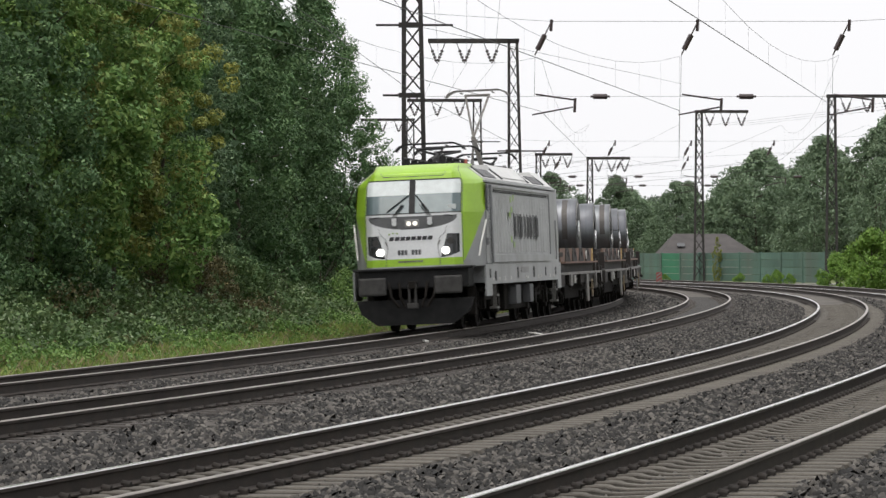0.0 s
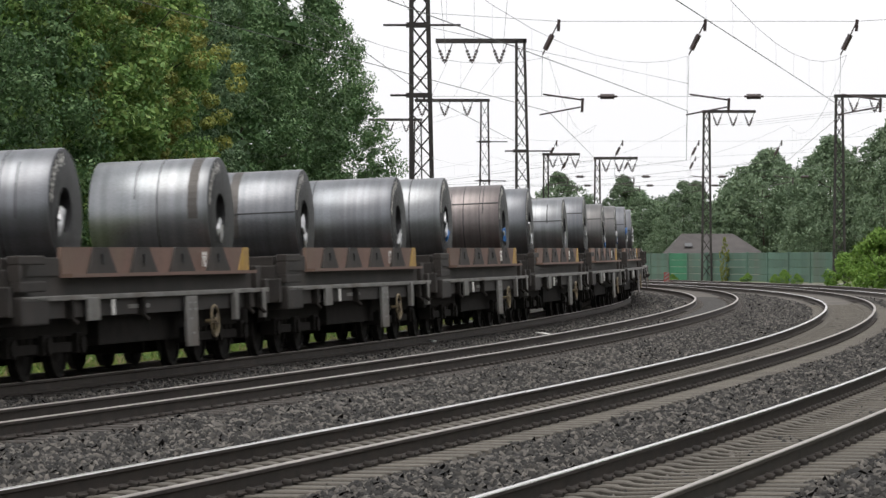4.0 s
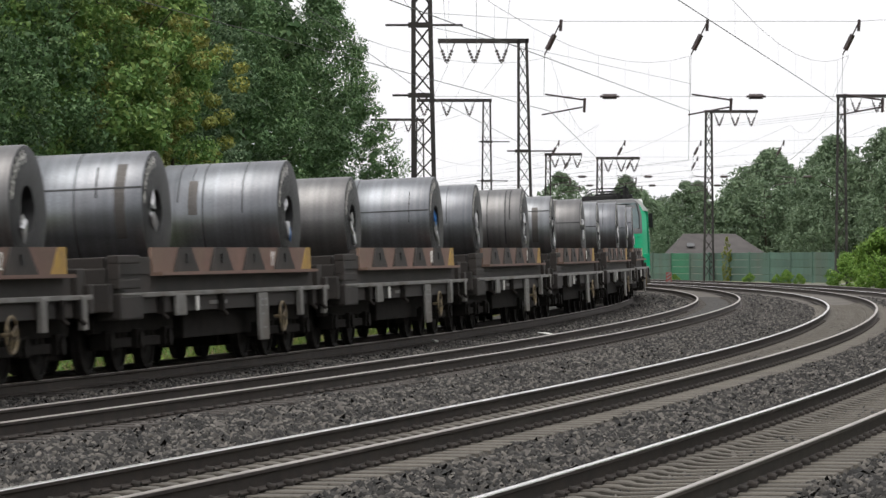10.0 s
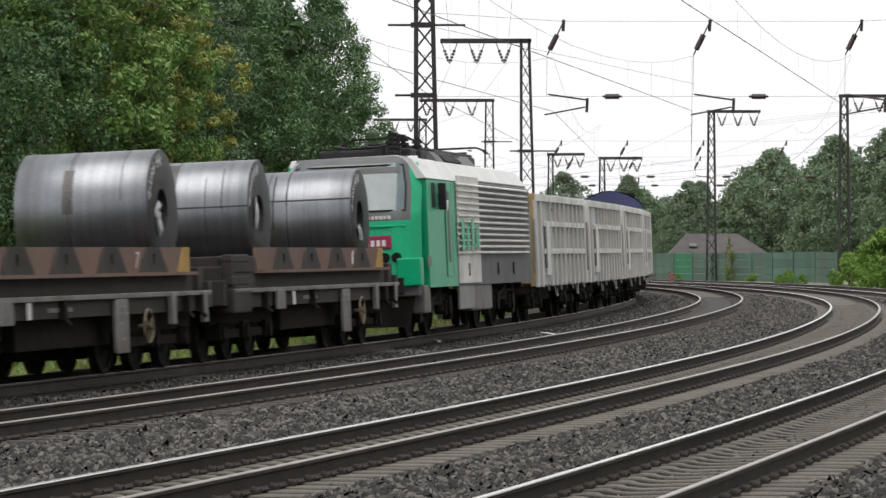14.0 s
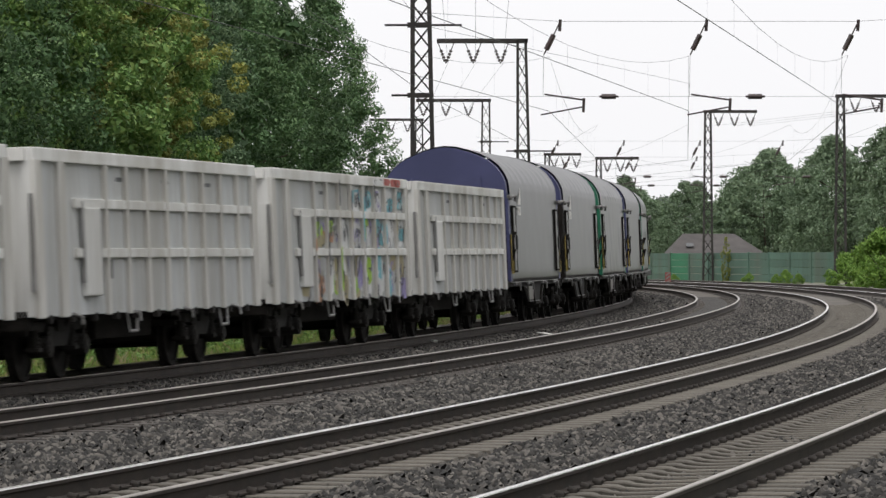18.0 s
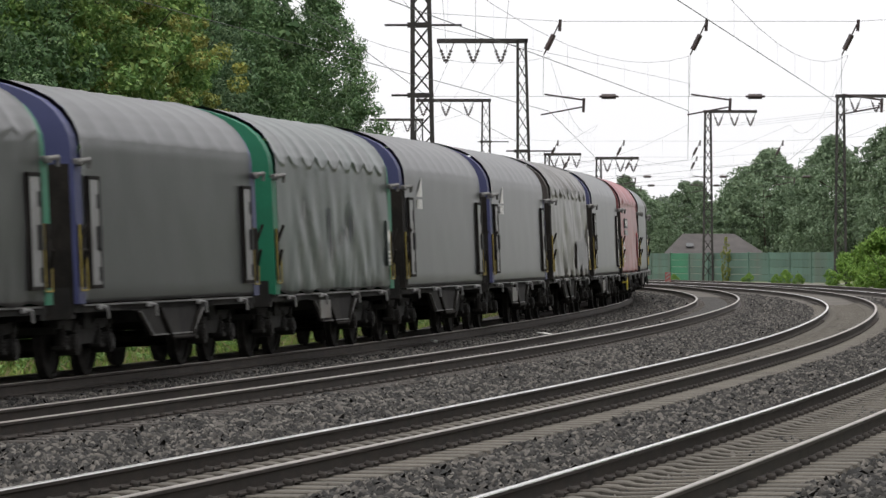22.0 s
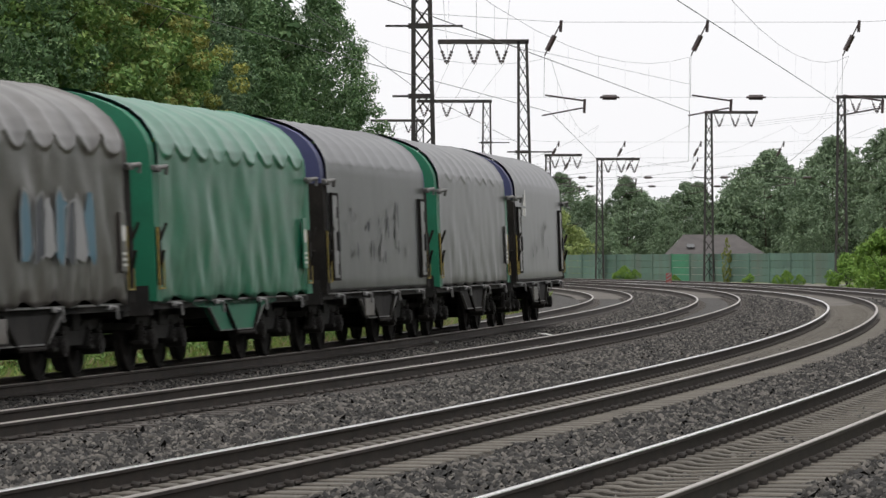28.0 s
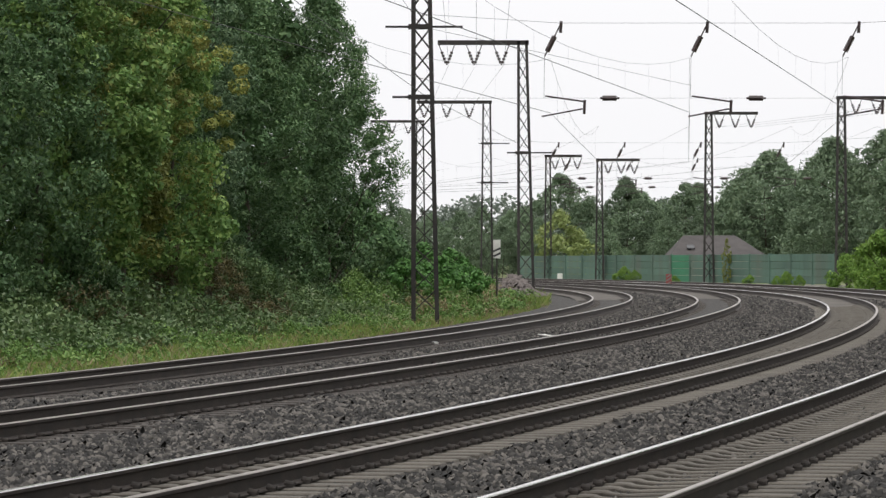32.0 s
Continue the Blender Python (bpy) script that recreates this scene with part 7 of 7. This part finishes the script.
rng = np.random.default_rng(9)


def clumps(n, s0, s1, o0, o1, tall, gap, seed):
    """Centres of leaf clumps in hummocks with hollows between, higher away from the track."""
    x, y, s, o = scatter(n, s0, s1, o0, o1, rng)
    f = np.array([noise.noise(Vector((a * 0.55 + seed, b * 0.28, 1.0))) + 0.5 * noise.noise(Vector((a * 1.7, b * 0.8 + seed, 3.0))) for a, b in zip(x, y)])
    keep = f > gap
    x, y, o, f = x[keep], y[keep], o[keep], f[keep]
    rise = 0.25 + 0.75 * np.clip((o1 - o) / 3.0, 0, 1)
    z = -0.40 + tall * rise * np.clip(0.75 + 0.9 * f, 0.25, 1.5) * rng.uniform(0.35, 1.0, len(x))
    return np.stack([x, y, z], 1)


def foliage(name, cs, r0, r1, per, size, material, label, category):
    return tagged(new(name, leaf_mesh(name, cs, rng.uniform(r0, r1, len(cs)), per, size, rng, material)), label, category, kind="stuff")


cs = clumps(3400, -30, 74, -9.4, -5.0, 1.35, -0.3, 0)
foliage("brambles", cs, 0.16, 0.36, 26, 0.105, M_WEED, "tangled brambles between the grass and the wood", "brambles")
foliage("brambles", cs[::3] + np.array([0.05, -0.1, 0.1]), 0.2, 0.36, 4, 0.10, M_PALELEAF, "pale undersides of bramble leaves", "brambles")
foliage("brambles", clumps(500, 5, 40, -9.0, -5.6, 1.1, -0.1, 40), 0.15, 0.3, 30, 0.08, M_RUSSET, "brownish dry shoots among the brambles", "brambles")
foliage("weeds", clumps(3200, -44, 72, -5.8, -2.8, 0.6, -0.15, 9), 0.08, 0.2, 22, 0.07, M_HERB, "low broad-leaved green weeds of the verge", "weeds")
foliage("weeds", clumps(500, -35, 20, -5.6, -4.0, 0.75, 0.05, 23), 0.08, 0.2, 24, 0.06, M_RUSSET, "brown seed heads of tall weeds in the verge", "weeds")
foliage("weeds", clumps(2600, 36, 112, -7.5, -2.9, 1.25, -0.25, 31), 0.12, 0.28, 22, 0.10, M_HERB, "tall green weeds on the bank inside the curve", "weeds")
foliage("weeds", clumps(600, 36, 84, -5.6, -3.0, 1.25, -0.1, 57), 0.1, 0.22, 18, 0.08, M_STRAW, "pinkish faded seed heads of tall weeds beside the mast", "weeds")


def grass(name, n, s0, s1, o0, o1, h0, h1, w, rng, material, label):
    x, y, s, o = scatter(n, s0, s1, o0, o1, rng)
    keep = np.array([noise.noise(Vector((a * 0.9, b * 0.35, 2.0))) for a, b in zip(x, y)]) > -0.42
    x, y = x[keep], y[keep]
    n = len(x)
    z = np.full(n, -0.42)
    hh = rng.uniform(h0, h1, n) * (0.7 + 0.5 * rng.random(n))
    a = rng.uniform(0, 6.28, n)
    lx, ly = rng.normal(0, 0.35, n) * hh, rng.normal(0, 0.35, n) * hh
    dx, dy = np.cos(a) * w, np.sin(a) * w
    v = np.stack([np.stack([x - dx, y - dy, z], 1), np.stack([x + dx, y + dy, z], 1),
                  np.stack([x + dx * 0.6 + lx * 0.4, y + dy * 0.6 + ly * 0.4, z + hh * 0.6], 1), np.stack([x + lx, y + ly, z + hh], 1)], 1).reshape(-1, 3)
    me = bpy.data.meshes.new(name)
    me.vertices.add(4 * n)
    me.vertices.foreach_set("co", v.astype(np.float32).ravel())
    me.loops.add(4 * n)
    me.loops.foreach_set("vertex_index", np.arange(4 * n, dtype=np.int32))
    me.polygons.add(n)
    me.polygons.foreach_set("loop_start", np.arange(0, 4 * n, 4, dtype=np.int32))
    me.update(calc_edges=True)
    me.materials.append(material)
    return tagged(new(name, me), label, "grass", kind="stuff")


grass("grass", 60000, -45, 78, -5.4, -2.45, 0.08, 0.3, 0.008, rng, M_GRASS, "short uneven green grass of the verge")
grass("grass", 13000, -45, 78, -5.0, -2.4, 0.08, 0.34, 0.007, rng, M_STRAW, "straw-coloured dry grass of the verge")
grass("grass", 7000, 10, 45, -3.1, -2.3, 0.05, 0.2, 0.008, rng, M_STRAW, "dry pale grass at the edge of the ballast")
grass("grass", 14000, 66, 190, -6.0, -2.6, 0.15, 0.6, 0.016, rng, M_GRASS, "long green grass on the inside of the curve")

# ---------------------------------------------------------------- noise barrier, house, signs and small things
M_BARRIER = mat("green_barrier_panel", (0.085, 0.155, 0.12), (0.06, 0.115, 0.09), 0.7, scale=0.6, fine=14, bump=0.1, spread=0.12, streak=True, dirt=(0.1, 0.105, 0.085), dirt_amount=0.55, dirt_scale=0.7)
M_BARRIER2 = mat("bright_green_barrier_panel", (0.025, 0.17, 0.085), (0.02, 0.14, 0.07), 0.6, scale=0.6, fine=14, bump=0.1)
M_ROOFTILE = mat("grey_roof_tiles", (0.064, 0.057, 0.055), (0.043, 0.038, 0.037), 0.85, scale=1.0, fine=12, bump=0.4)
M_PLASTER = mat("house_plaster", (0.45, 0.42, 0.38), (0.36, 0.34, 0.3), 0.9)
M_KERB = mat("pale_concrete", (0.36, 0.35, 0.33), (0.26, 0.25, 0.24), 0.9, scale=1.5, fine=20)
M_REDWHITE = mat("faded_red_board", (0.26, 0.055, 0.05), (0.18, 0.04, 0.035), 0.7)

barrier = thing("noise_barrier", "dull green panelled noise barrier between steel posts", "noise barrier")
BAR0, BAR1 = Vector((5.5, 306)), Vector((24.2, 256))
NP = 17
for i in range(NP):
    a, b = BAR0.lerp(BAR1, i / NP), BAR0.lerp(BAR1, (i + 1) / NP)
    dh = 1.72 + 0.012 * i
    seg = Matrix.Translation(((a.x + b.x) / 2, (a.y + b.y) / 2, -0.28)) @ Matrix.Rotation(math.atan2(b.y - a.y, b.x - a.x), 4, "Z")
    L = (b - a).length
    bright = i == 9
    for k in range(4):
        part("panel", box(bmesh.new(), -L / 2 + 0.08, L / 2 - 0.08, -0.04, 0.04, k * dh / 4 + 0.012, (k + 1) * dh / 4 - 0.008, 0.012, m=seg), M_BARRIER2 if bright else M_BARRIER, barrier, "bright green panel" if bright else "")
    part("post", box(bmesh.new(), L / 2 - 0.07, L / 2 + 0.07, -0.08, 0.08, -0.3, dh + 0.04, m=seg), M_BARRIER, barrier)
tagged(raw("kerb", [(BAR0.x - 3, BAR0.y - 7, -0.5), (BAR1.x + 6, BAR1.y - 12, -0.5), (BAR1.x + 6, BAR1.y - 11.2, -0.5), (BAR0.x - 3, BAR0.y - 6.2, -0.5),
                    (BAR0.x - 3, BAR0.y - 7, -0.30), (BAR1.x + 6, BAR1.y - 12, -0.30), (BAR1.x + 6, BAR1.y - 11.2, -0.30), (BAR0.x - 3, BAR0.y - 6.2, -0.30)],
           [(0, 1, 5, 4), (1, 2, 6, 5), (2, 3, 7, 6), (3, 0, 4, 7), (4, 5, 6, 7)], M_KERB), "pale concrete cable trough beside the outer track", "kerb", kind="structure")

house = thing("house", "low house with a hipped grey tiled roof behind the barrier", "house", m=pose(0, 0, 0))
hx0, hx1, hy0, hy1 = 17.9, 25.6, 326, 337
part("wall", nbox(hx0 + 0.5, hx1 - 0.5, hy0 + 0.5, hy1 - 0.5, -1.0, 1.45), M_PLASTER, house)
bm = bmesh.new()
vs = [bm.verts.new(p) for p in ((hx0, hy0, 1.35), (hx1, hy0, 1.35), (hx1, hy1, 1.35), (hx0, hy1, 1.35), (hx0 + 1.3, hy0 + 5, 3.05), (hx1 - 2.2, hy1 - 5, 3.05))]
for f in ((0, 1, 5, 4), (1, 2, 5), (2, 3, 4, 5), (3, 0, 4), (3, 2, 1, 0)):
    bm.faces.new([vs[i] for i in f])
part("roof", bm, M_ROOFTILE, house)
part("skylight", box(bmesh.new(), -0.3, 0.3, -0.02, 0.05, -0.4, 0.4, m=Matrix.Translation((19.6, 328.1, 2.15)) @ Matrix.Rotation(radians(-70), 4, "X")), M_DARKGLASS, house)

sign = thing("track_sign", "white board with black diagonal stripes on a post", "sign", m=pose(1.95, 150, 0))
part("board", nbox(-0.13, 0.13, -0.02, 0.02, 1.55, 2.22, 0.005), M_WHITE, sign)
for z in (1.68, 1.86):
    part("stripe", box(bmesh.new(), -0.14, 0.14, -0.024, -0.02, -0.035, 0.035, m=Matrix.Translation((0, 0, z)) @ Matrix.Rotation(radians(-25), 4, "Y")), M_LETTER, sign)
part("post", rod(bmesh.new(), (0, 0.03, -0.5), (0, 0.03, 2.2), 0.03), M_MAST, sign)
marker = thing("marker_post", "dark red and white slanted-stripe marker beside the track", "sign", m=pose(12.85, 236, -0.22))
part("board", nbox(-0.16, 0.16, -0.03, 0.03, 0.1, 0.72, 0.01), M_REDWHITE, marker)
for z in (0.2, 0.42, 0.62):
    part("stripe", box(bmesh.new(), -0.15, 0.15, -0.036, -0.03, -0.04, 0.04, m=Matrix.Translation((0, 0, z)) @ Matrix.Rotation(radians(-35), 4, "Y")), M_SILLGREY, marker)
part("foot", nbox(-0.05, 0.05, -0.03, 0.03, -0.1, 0.12), M_MAST, marker)
tagged(part("cable_cabinet", nbox(-0.18, 0.18, -0.15, 0.15, 0, 0.6, 0.02), M_WHITE), "small white cabinet at the foot of a mast", "cabinet").matrix_world = pose(8.35, 296, -0.4)


# low bank inside the curve
bank = bmesh.new()
bmesh.ops.create_grid(bank, x_segments=24, y_segments=40, size=0.5)
for v in bank.verts:
    u, w = v.co.x + 0.5, v.co.y + 0.5
    s, o = 18 + 125 * w, -2.9 - 5.5 * u
    x, y, h = on_line(s, o)
    rise = math.sin(math.pi * min(1, w * 1.05)) ** 0.5 * min(1, u * 2.6)
    v.co = Vector((x, y, -0.52 + 0.75 * rise + 0.06 * noise.noise(Vector((x * 0.8, y * 0.4, 0)))))
tagged(part("bank", bank, M_GRASSGROUND, smooth=True), "low grassy bank on the inside of the curve", "bank", kind="structure")
paper = tagged(part("paper_scrap", box(bmesh.new(), -0.11, 0.11, -0.25, 0.25, 0, 0.02, 0.004), M_WHITE), "white scrap lying on the ballast", "litter")
px_, py_, ph_ = on_line(9.5, 2.02)
paper.matrix_world = pose(px_, py_, -0.165, 4, 3, 30)
scrap = tagged(part("paper_scrap", box(bmesh.new(), -0.05, 0.05, -0.06, 0.06, 0, 0.05, 0.01), M_WHITE), "white scrap lying between the rails", "litter")
px_, py_, ph_ = on_line(-0.5, 0.72)
scrap.matrix_world = pose(px_ + 0.12, py_, 0.0 - 0.14, 4, 3, 30)

# ---------------------------------------------------------------- sleepers, clips and stones
def sleeper_bm():
    """A concrete sleeper: high rounded rail seats, a lower and narrower waist."""
    bm = bmesh.new()
    st = [(1.3, 0.11, 0.13), (1.27, 0.135, 0.19), (0.95, 0.145, 0.205), (0.75, 0.15, 0.21), (0.57, 0.15, 0.212), (0.49, 0.135, 0.205), (0.43, 0.095, 0.185), (0.3, 0.085, 0.17)]
    st = [(-x, w, z) for x, w, z in st] + [(x, w, z) for x, w, z in reversed(st)]
    rows = []
    for x, w, z in st:
        rows.append([bm.verts.new((x, u * w, h)) for u, h in ((-1.04, 0.0), (-1.0, z - 0.012), (-0.88, z), (0.88, z), (1.0, z - 0.012), (1.04, 0.0))])
    for p, q in zip(rows, rows[1:]):
        for i in range(5):
            bm.faces.new((p[i], q[i], q[i + 1], p[i + 1]))
    bm.faces.new(rows[0])
    bm.faces.new(reversed(rows[-1]))
    return bm


def clip_geometry(o, s, z, cv, cf, k):
    """Spring clips as rounded dark loops on both sides of a rail foot."""
    for side in (-1, 1):
        base = len(cv)
        for do in (0.045, 0.125):
            for i in range(7):
                a = math.pi * i / 6
                x, y, h = on_line(s + k * 0.062 * math.cos(a), o + side * (do + 0.01 * math.sin(a)))
                cv.append((x, y, z - 0.172 + (0.085 if do < 0.1 else 0.06) * k * math.sin(a) ** 0.8))
        for i in range(6):
            cf.append((base + i, base + i + 1, base + i + 8, base + i + 7))
        cf.append(tuple(base + 7 + i for i in range(7)))


for nm, o, dz in TRACKS:
    root = track_roots[nm]
    tilt = -math.degrees(math.atan(CANT / 1.505))
    me = shared("sleeper" if nm in "CD" else "dark_sleeper", sleeper_bm, M_SLEEPER if nm in "CD" else M_DUST)
    cv, cf = [], []
    start = {"A": -42, "B": -46, "C": -60, "D": -62}[nm]
    for i in range(210):
        s = start + 0.6 * i
        x, y, h = on_line(s, o)
        ob = new("sleeper", me)
        ob.parent = root
        ob.matrix_basis = pose(x, y, dz - 0.39, 0, tilt, math.degrees(h) - 90)
        if i < 150 and nm != "A":
            for side in (-1, 1):
                clip_geometry(o + side * 0.7525, s, dz + side * CANT / 2, cv, cf, 0.72 if nm in "CD" else 0.52)
    if cv:
        tagged(raw("rail_clips", cv, cf, M_CLIP, root), "", kind="stuff")

rng = np.random.default_rng(4)
STONE_V = np.array([(1, 0.3, -0.5), (-0.3, 1, -0.5), (-1, -0.3, -0.5), (0.3, -1, -0.5), (0.35, 0.1, 0.75), (-0.4, -0.05, 0.7)], float)
STONE_F = np.array([(0, 1, 4), (1, 5, 4), (1, 2, 5), (2, 3, 5), (3, 4, 5), (3, 0, 4)], np.int32)


def shards(name, x, y, z, size, material, label, category):
    """Angular broken stones, one island each, as one mesh."""
    n = len(x)
    r = size * rng.uniform(0.55, 1.4, n)
    v = STONE_V[None] * rng.uniform(0.55, 1.3, (n, 6, 3)) * r[:, None, None] * np.stack([rng.uniform(1.0, 1.6, n), rng.uniform(0.6, 1.0, n), rng.uniform(0.55, 0.95, n)], 1)[:, None, :]
    a, b = rng.uniform(0, 6.28, n), rng.normal(0, 0.45, n)
    ca, sa, cb, sb = np.cos(a)[:, None], np.sin(a)[:, None], np.cos(b)[:, None], np.sin(b)[:, None]
    vx, vy, vz = v[..., 0] * cb + v[..., 2] * sb, v[..., 1], -v[..., 0] * sb + v[..., 2] * cb
    v = np.stack([vx * ca - vy * sa + x[:, None], vx * sa + vy * ca + y[:, None], vz + z[:, None]], 2).reshape(-1, 3)
    f = (STONE_F[None] + 6 * np.arange(n, dtype=np.int32)[:, None, None]).reshape(-1, 3)
    me = bpy.data.meshes.new(name)
    me.vertices.add(len(v))
    me.vertices.foreach_set("co", v.astype(np.float32).ravel())
    me.loops.add(f.size)
    me.loops.foreach_set("vertex_index", f.ravel().astype(np.int32))
    me.polygons.add(len(f))
    me.polygons.foreach_set("loop_start", np.arange(0, f.size, 3, dtype=np.int32))
    me.update(calc_edges=True)
    me.materials.append(material)
    return tagged(new(name, me), label, category, kind="stuff")


def stones(n, s0, s1, o0, o1, lift, size, label, power=1.35):
    s = s0 + (s1 - s0) * rng.random(n) ** power
    o = rng.uniform(o0, o1, n)
    h = np.interp(s, LINE_S, _h)
    x, y = np.interp(s, LINE_S, _x) + o * np.sin(h), np.interp(s, LINE_S, _y) - o * np.cos(h)
    z = np.interp(o, BED_O, BED_Z) + lift + 0.02 * np.sin(x * 2.1 + o) * np.sin(y * 1.3) + rng.uniform(-0.015, 0.02, n)
    return shards("ballast_stones", x, y, z, size, M_PEBBLE, label, "ballast")


M_PEBBLE = bpy.data.materials.new("loose_ballast_stone")
M_PEBBLE.use_nodes = True
_n, _l = M_PEBBLE.node_tree.nodes, M_PEBBLE.node_tree.links
_g, _r, _m = _n.new("ShaderNodeNewGeometry"), _n.new("ShaderNodeValToRGB"), _n.new("ShaderNodeTexNoise")
_r.color_ramp.elements[0].color, _r.color_ramp.elements[1].color = (0.004, 0.0037, 0.0034, 1), (0.12, 0.109, 0.097, 1)
_e = _r.color_ramp.elements.new(0.52)
_e.color = (0.0165, 0.015, 0.0135, 1)
_mx = _n.new("ShaderNodeMixRGB")
_mx.blend_type = "OVERLAY"
_mx.inputs[0].default_value = 0.5
_m.inputs["Scale"].default_value = 18
_c = _n.new("ShaderNodeTexCoord")
_l.new(_c.outputs["Object"], _m.inputs["Vector"])
_l.new(_g.outputs["Random Per Island"], _r.inputs[0])
_l.new(_r.outputs[0], _mx.inputs[1])
_l.new(_m.outputs["Fac"], _mx.inputs[2])
_l.new(_mx.outputs[0], _n["Principled BSDF"].inputs["Base Color"])
_n["Principled BSDF"].inputs["Roughness"].default_value = 0.85
ST = "angular grey-brown ballast stones between the tracks"
for o0, o1, s0, n in ((0.9, 2.9, -44, 26000), (4.95, 7.25, -57, 44000), (9.62, 11.1, -62, 26000), (13.45, 15.3, -64, 15000)):
    stones(int(n * 1.25), s0, 62, o0, o1, 0.008, 0.037, ST)
    stones(n // 3, 50, 150, o0, o1, 0.006, 0.058, ST, 1.0)
for nm, o, dz in TRACKS:
    if nm in "CD":
        stones(9000, -62, 40, o - 0.66, o + 0.66, 0.03, 0.034, "small stones between the sleepers")
        stones(6500, -62, 40, o + 0.86, o + 1.32, 0.012, 0.036, "stones beside the sleeper ends")
        stones(4000, -62, 40, o - 1.32, o - 0.86, 0.03, 0.036, "stones beside the sleeper ends")
    else:
        stones(5000, -46, 30, o - 0.66, o + 0.66, 0.03, 0.035, "small stones between the sleepers")
M_RUBBLE = mat("pale_rubble", (0.13, 0.11, 0.103), (0.085, 0.073, 0.068), 0.9, scale=4, fine=20, bump=0.5)
u = rng.normal(0, 1, (900, 2))
hx, hy = 2.95 + 0.42 * u[:, 0], 172 + 1.2 * u[:, 1]
shards("rubble_heap", hx, hy, -0.05 + 0.85 * np.exp(-0.5 * (u[:, 0] ** 2 * 0.6 + u[:, 1] ** 2 * 0.6)) * rng.uniform(0.55, 1.0, 900), 0.11, M_RUBBLE, "heap of pale pinkish rubble at the foot of a mast", "rubble")

# ---------------------------------------------------------------- the train
def travelled(t):
    """Metres along the line of the train's origin at t seconds."""
    w = (t - 16) / 16
    return -294.316 * w - 15.3965 * w ** 2 - 0.81992 * w ** 3 + 2.92653 * w ** 4 + 1.4 * max(0.0, 1 - t / 1.6) ** 2


TRAIN = []       # keyed thing, its place in the train, half its bogie distance, pose on its vehicle


def couple(ob, a, half, m=None):
    TRAIN.append((ob, a, half, m or Matrix.Identity(4)))
    return ob


couple(build_lime_loco(), -272.1, 5.2)
WAGON_0, WAGON_L = -264.2, 15.68
first = build_coil_wagon()
wagons = []
COILS = random.Random(11)
for i in range(14):
    a = WAGON_0 + (i + 0.5) * WAGON_L
    wagon = first if i == 0 else copy_thing(first, Matrix.Identity(4))
    couple(wagon, a, 4.55)
    wagons.append(wagon)
    for y in (-3.15, 6.0):
        r, w = COILS.uniform(0.84, 0.93), COILS.choice((1.85, 1.95, 2.0, 2.05, 2.1))
        k = COILS.choice((0, 0, 1, 2, 2, 0))
        if (i, y) == (3, 6.0):
            k, w, r = 3, 2.15, 0.92
        lab = ("blue-grey hot-rolled steel coil lying across a coil wagon", "brown-grey hot-rolled steel coil with faint rust on a coil wagon",
               "pale grey shiny steel coil on a coil wagon", "rust-streaked dark steel coil on a coil wagon")[k]
        c = build_coil(r, w, 0.32, M_COILS[k], lab, COILS)
        couple(c, a, 4.55, pose(0, y, 1.46 + r, 0, 0, 0))
for i, wagon in enumerate(wagons):
    chalk = lettering("chalk_number", str(19 - i), 0.34, M_WHITE, pose(1.325, 3.3, 1.6) @ Matrix.Rotation(radians(90), 4, "Z") @ Matrix.Rotation(radians(90), 4, "X"), wagon, 0.3)
    tagged(chalk, "white chalked number")
couple(build_green_loco(), -34.4, 5.0)
for i in range(5):
    couple(build_open_wagon(graffiti=i == 3, rusty=i == 0), -25.0 + (i + 0.5) * 13.85, 4.0)
# hood colour, end colour, fabric waves, lock panels, sail mark
CONSIST = [("grey", "blue", 0, 1, 1), ("grey", "blue", 0, 1, 1), ("silver", "green", 0.3, 1, 0), ("grey", "blue", 0, 1, 0), ("teal", "green", 0.6, 0, 0),
           ("grey", "blue", 0, 1, 1), ("grey", "blue", 0, 1, 1), ("brown", "black", 1.0, 0, 0), ("grey", "blue", 0, 1, 0), ("red", "red", 0.7, 0, 0),
           ("silver", "red", 0.4, 0, 0), ("brown", "black", 0.8, 0, 0), ("brown", "black", 1.0, 0, 0), ("green", "green", 0.8, 0, 0), ("grey", "blue", 0.1, 1, 0),
           ("silver", "green", 0.4, 0, 0), ("grey", "blue", 0.1, 1, 1)]
WORDS = {"grey": "grey hooded", "silver": "silver-grey tarpaulin-covered", "teal": "grey-green tarpaulin-covered", "brown": "brown-grey tarpaulin-covered with creases", "red": "red tarpaulin-covered", "green": "bright green tarpaulin-covered"}
for i, (hood, end, waves, panels, sail) in enumerate(CONSIST):
    lab = "%s coil wagon with %s end walls" % (WORDS[hood], {"blue": "dark blue", "green": "green", "red": "dark red", "black": "blackish-brown"}[end])
    couple(build_hood_wagon(hood, end, waves, i + 1, panels, sail, lab), 43.95 + (i + 0.5) * 12.04, 3.67)


def motions():
    for ob, a, half, m in TRAIN:
        rows = []
        for t in range(0, 33):
            s = travelled(t) + a
            xa, ya, _ = on_line(s - half)
            xb, yb, _ = on_line(s + half)
            h = math.degrees(math.atan2(yb - ya, xb - xa))
            rows.append((t, pose((xa + xb) / 2, (ya + yb) / 2, 0, 0, -2.43, h - 90) @ m))
        walk(ob, rows)


motions()
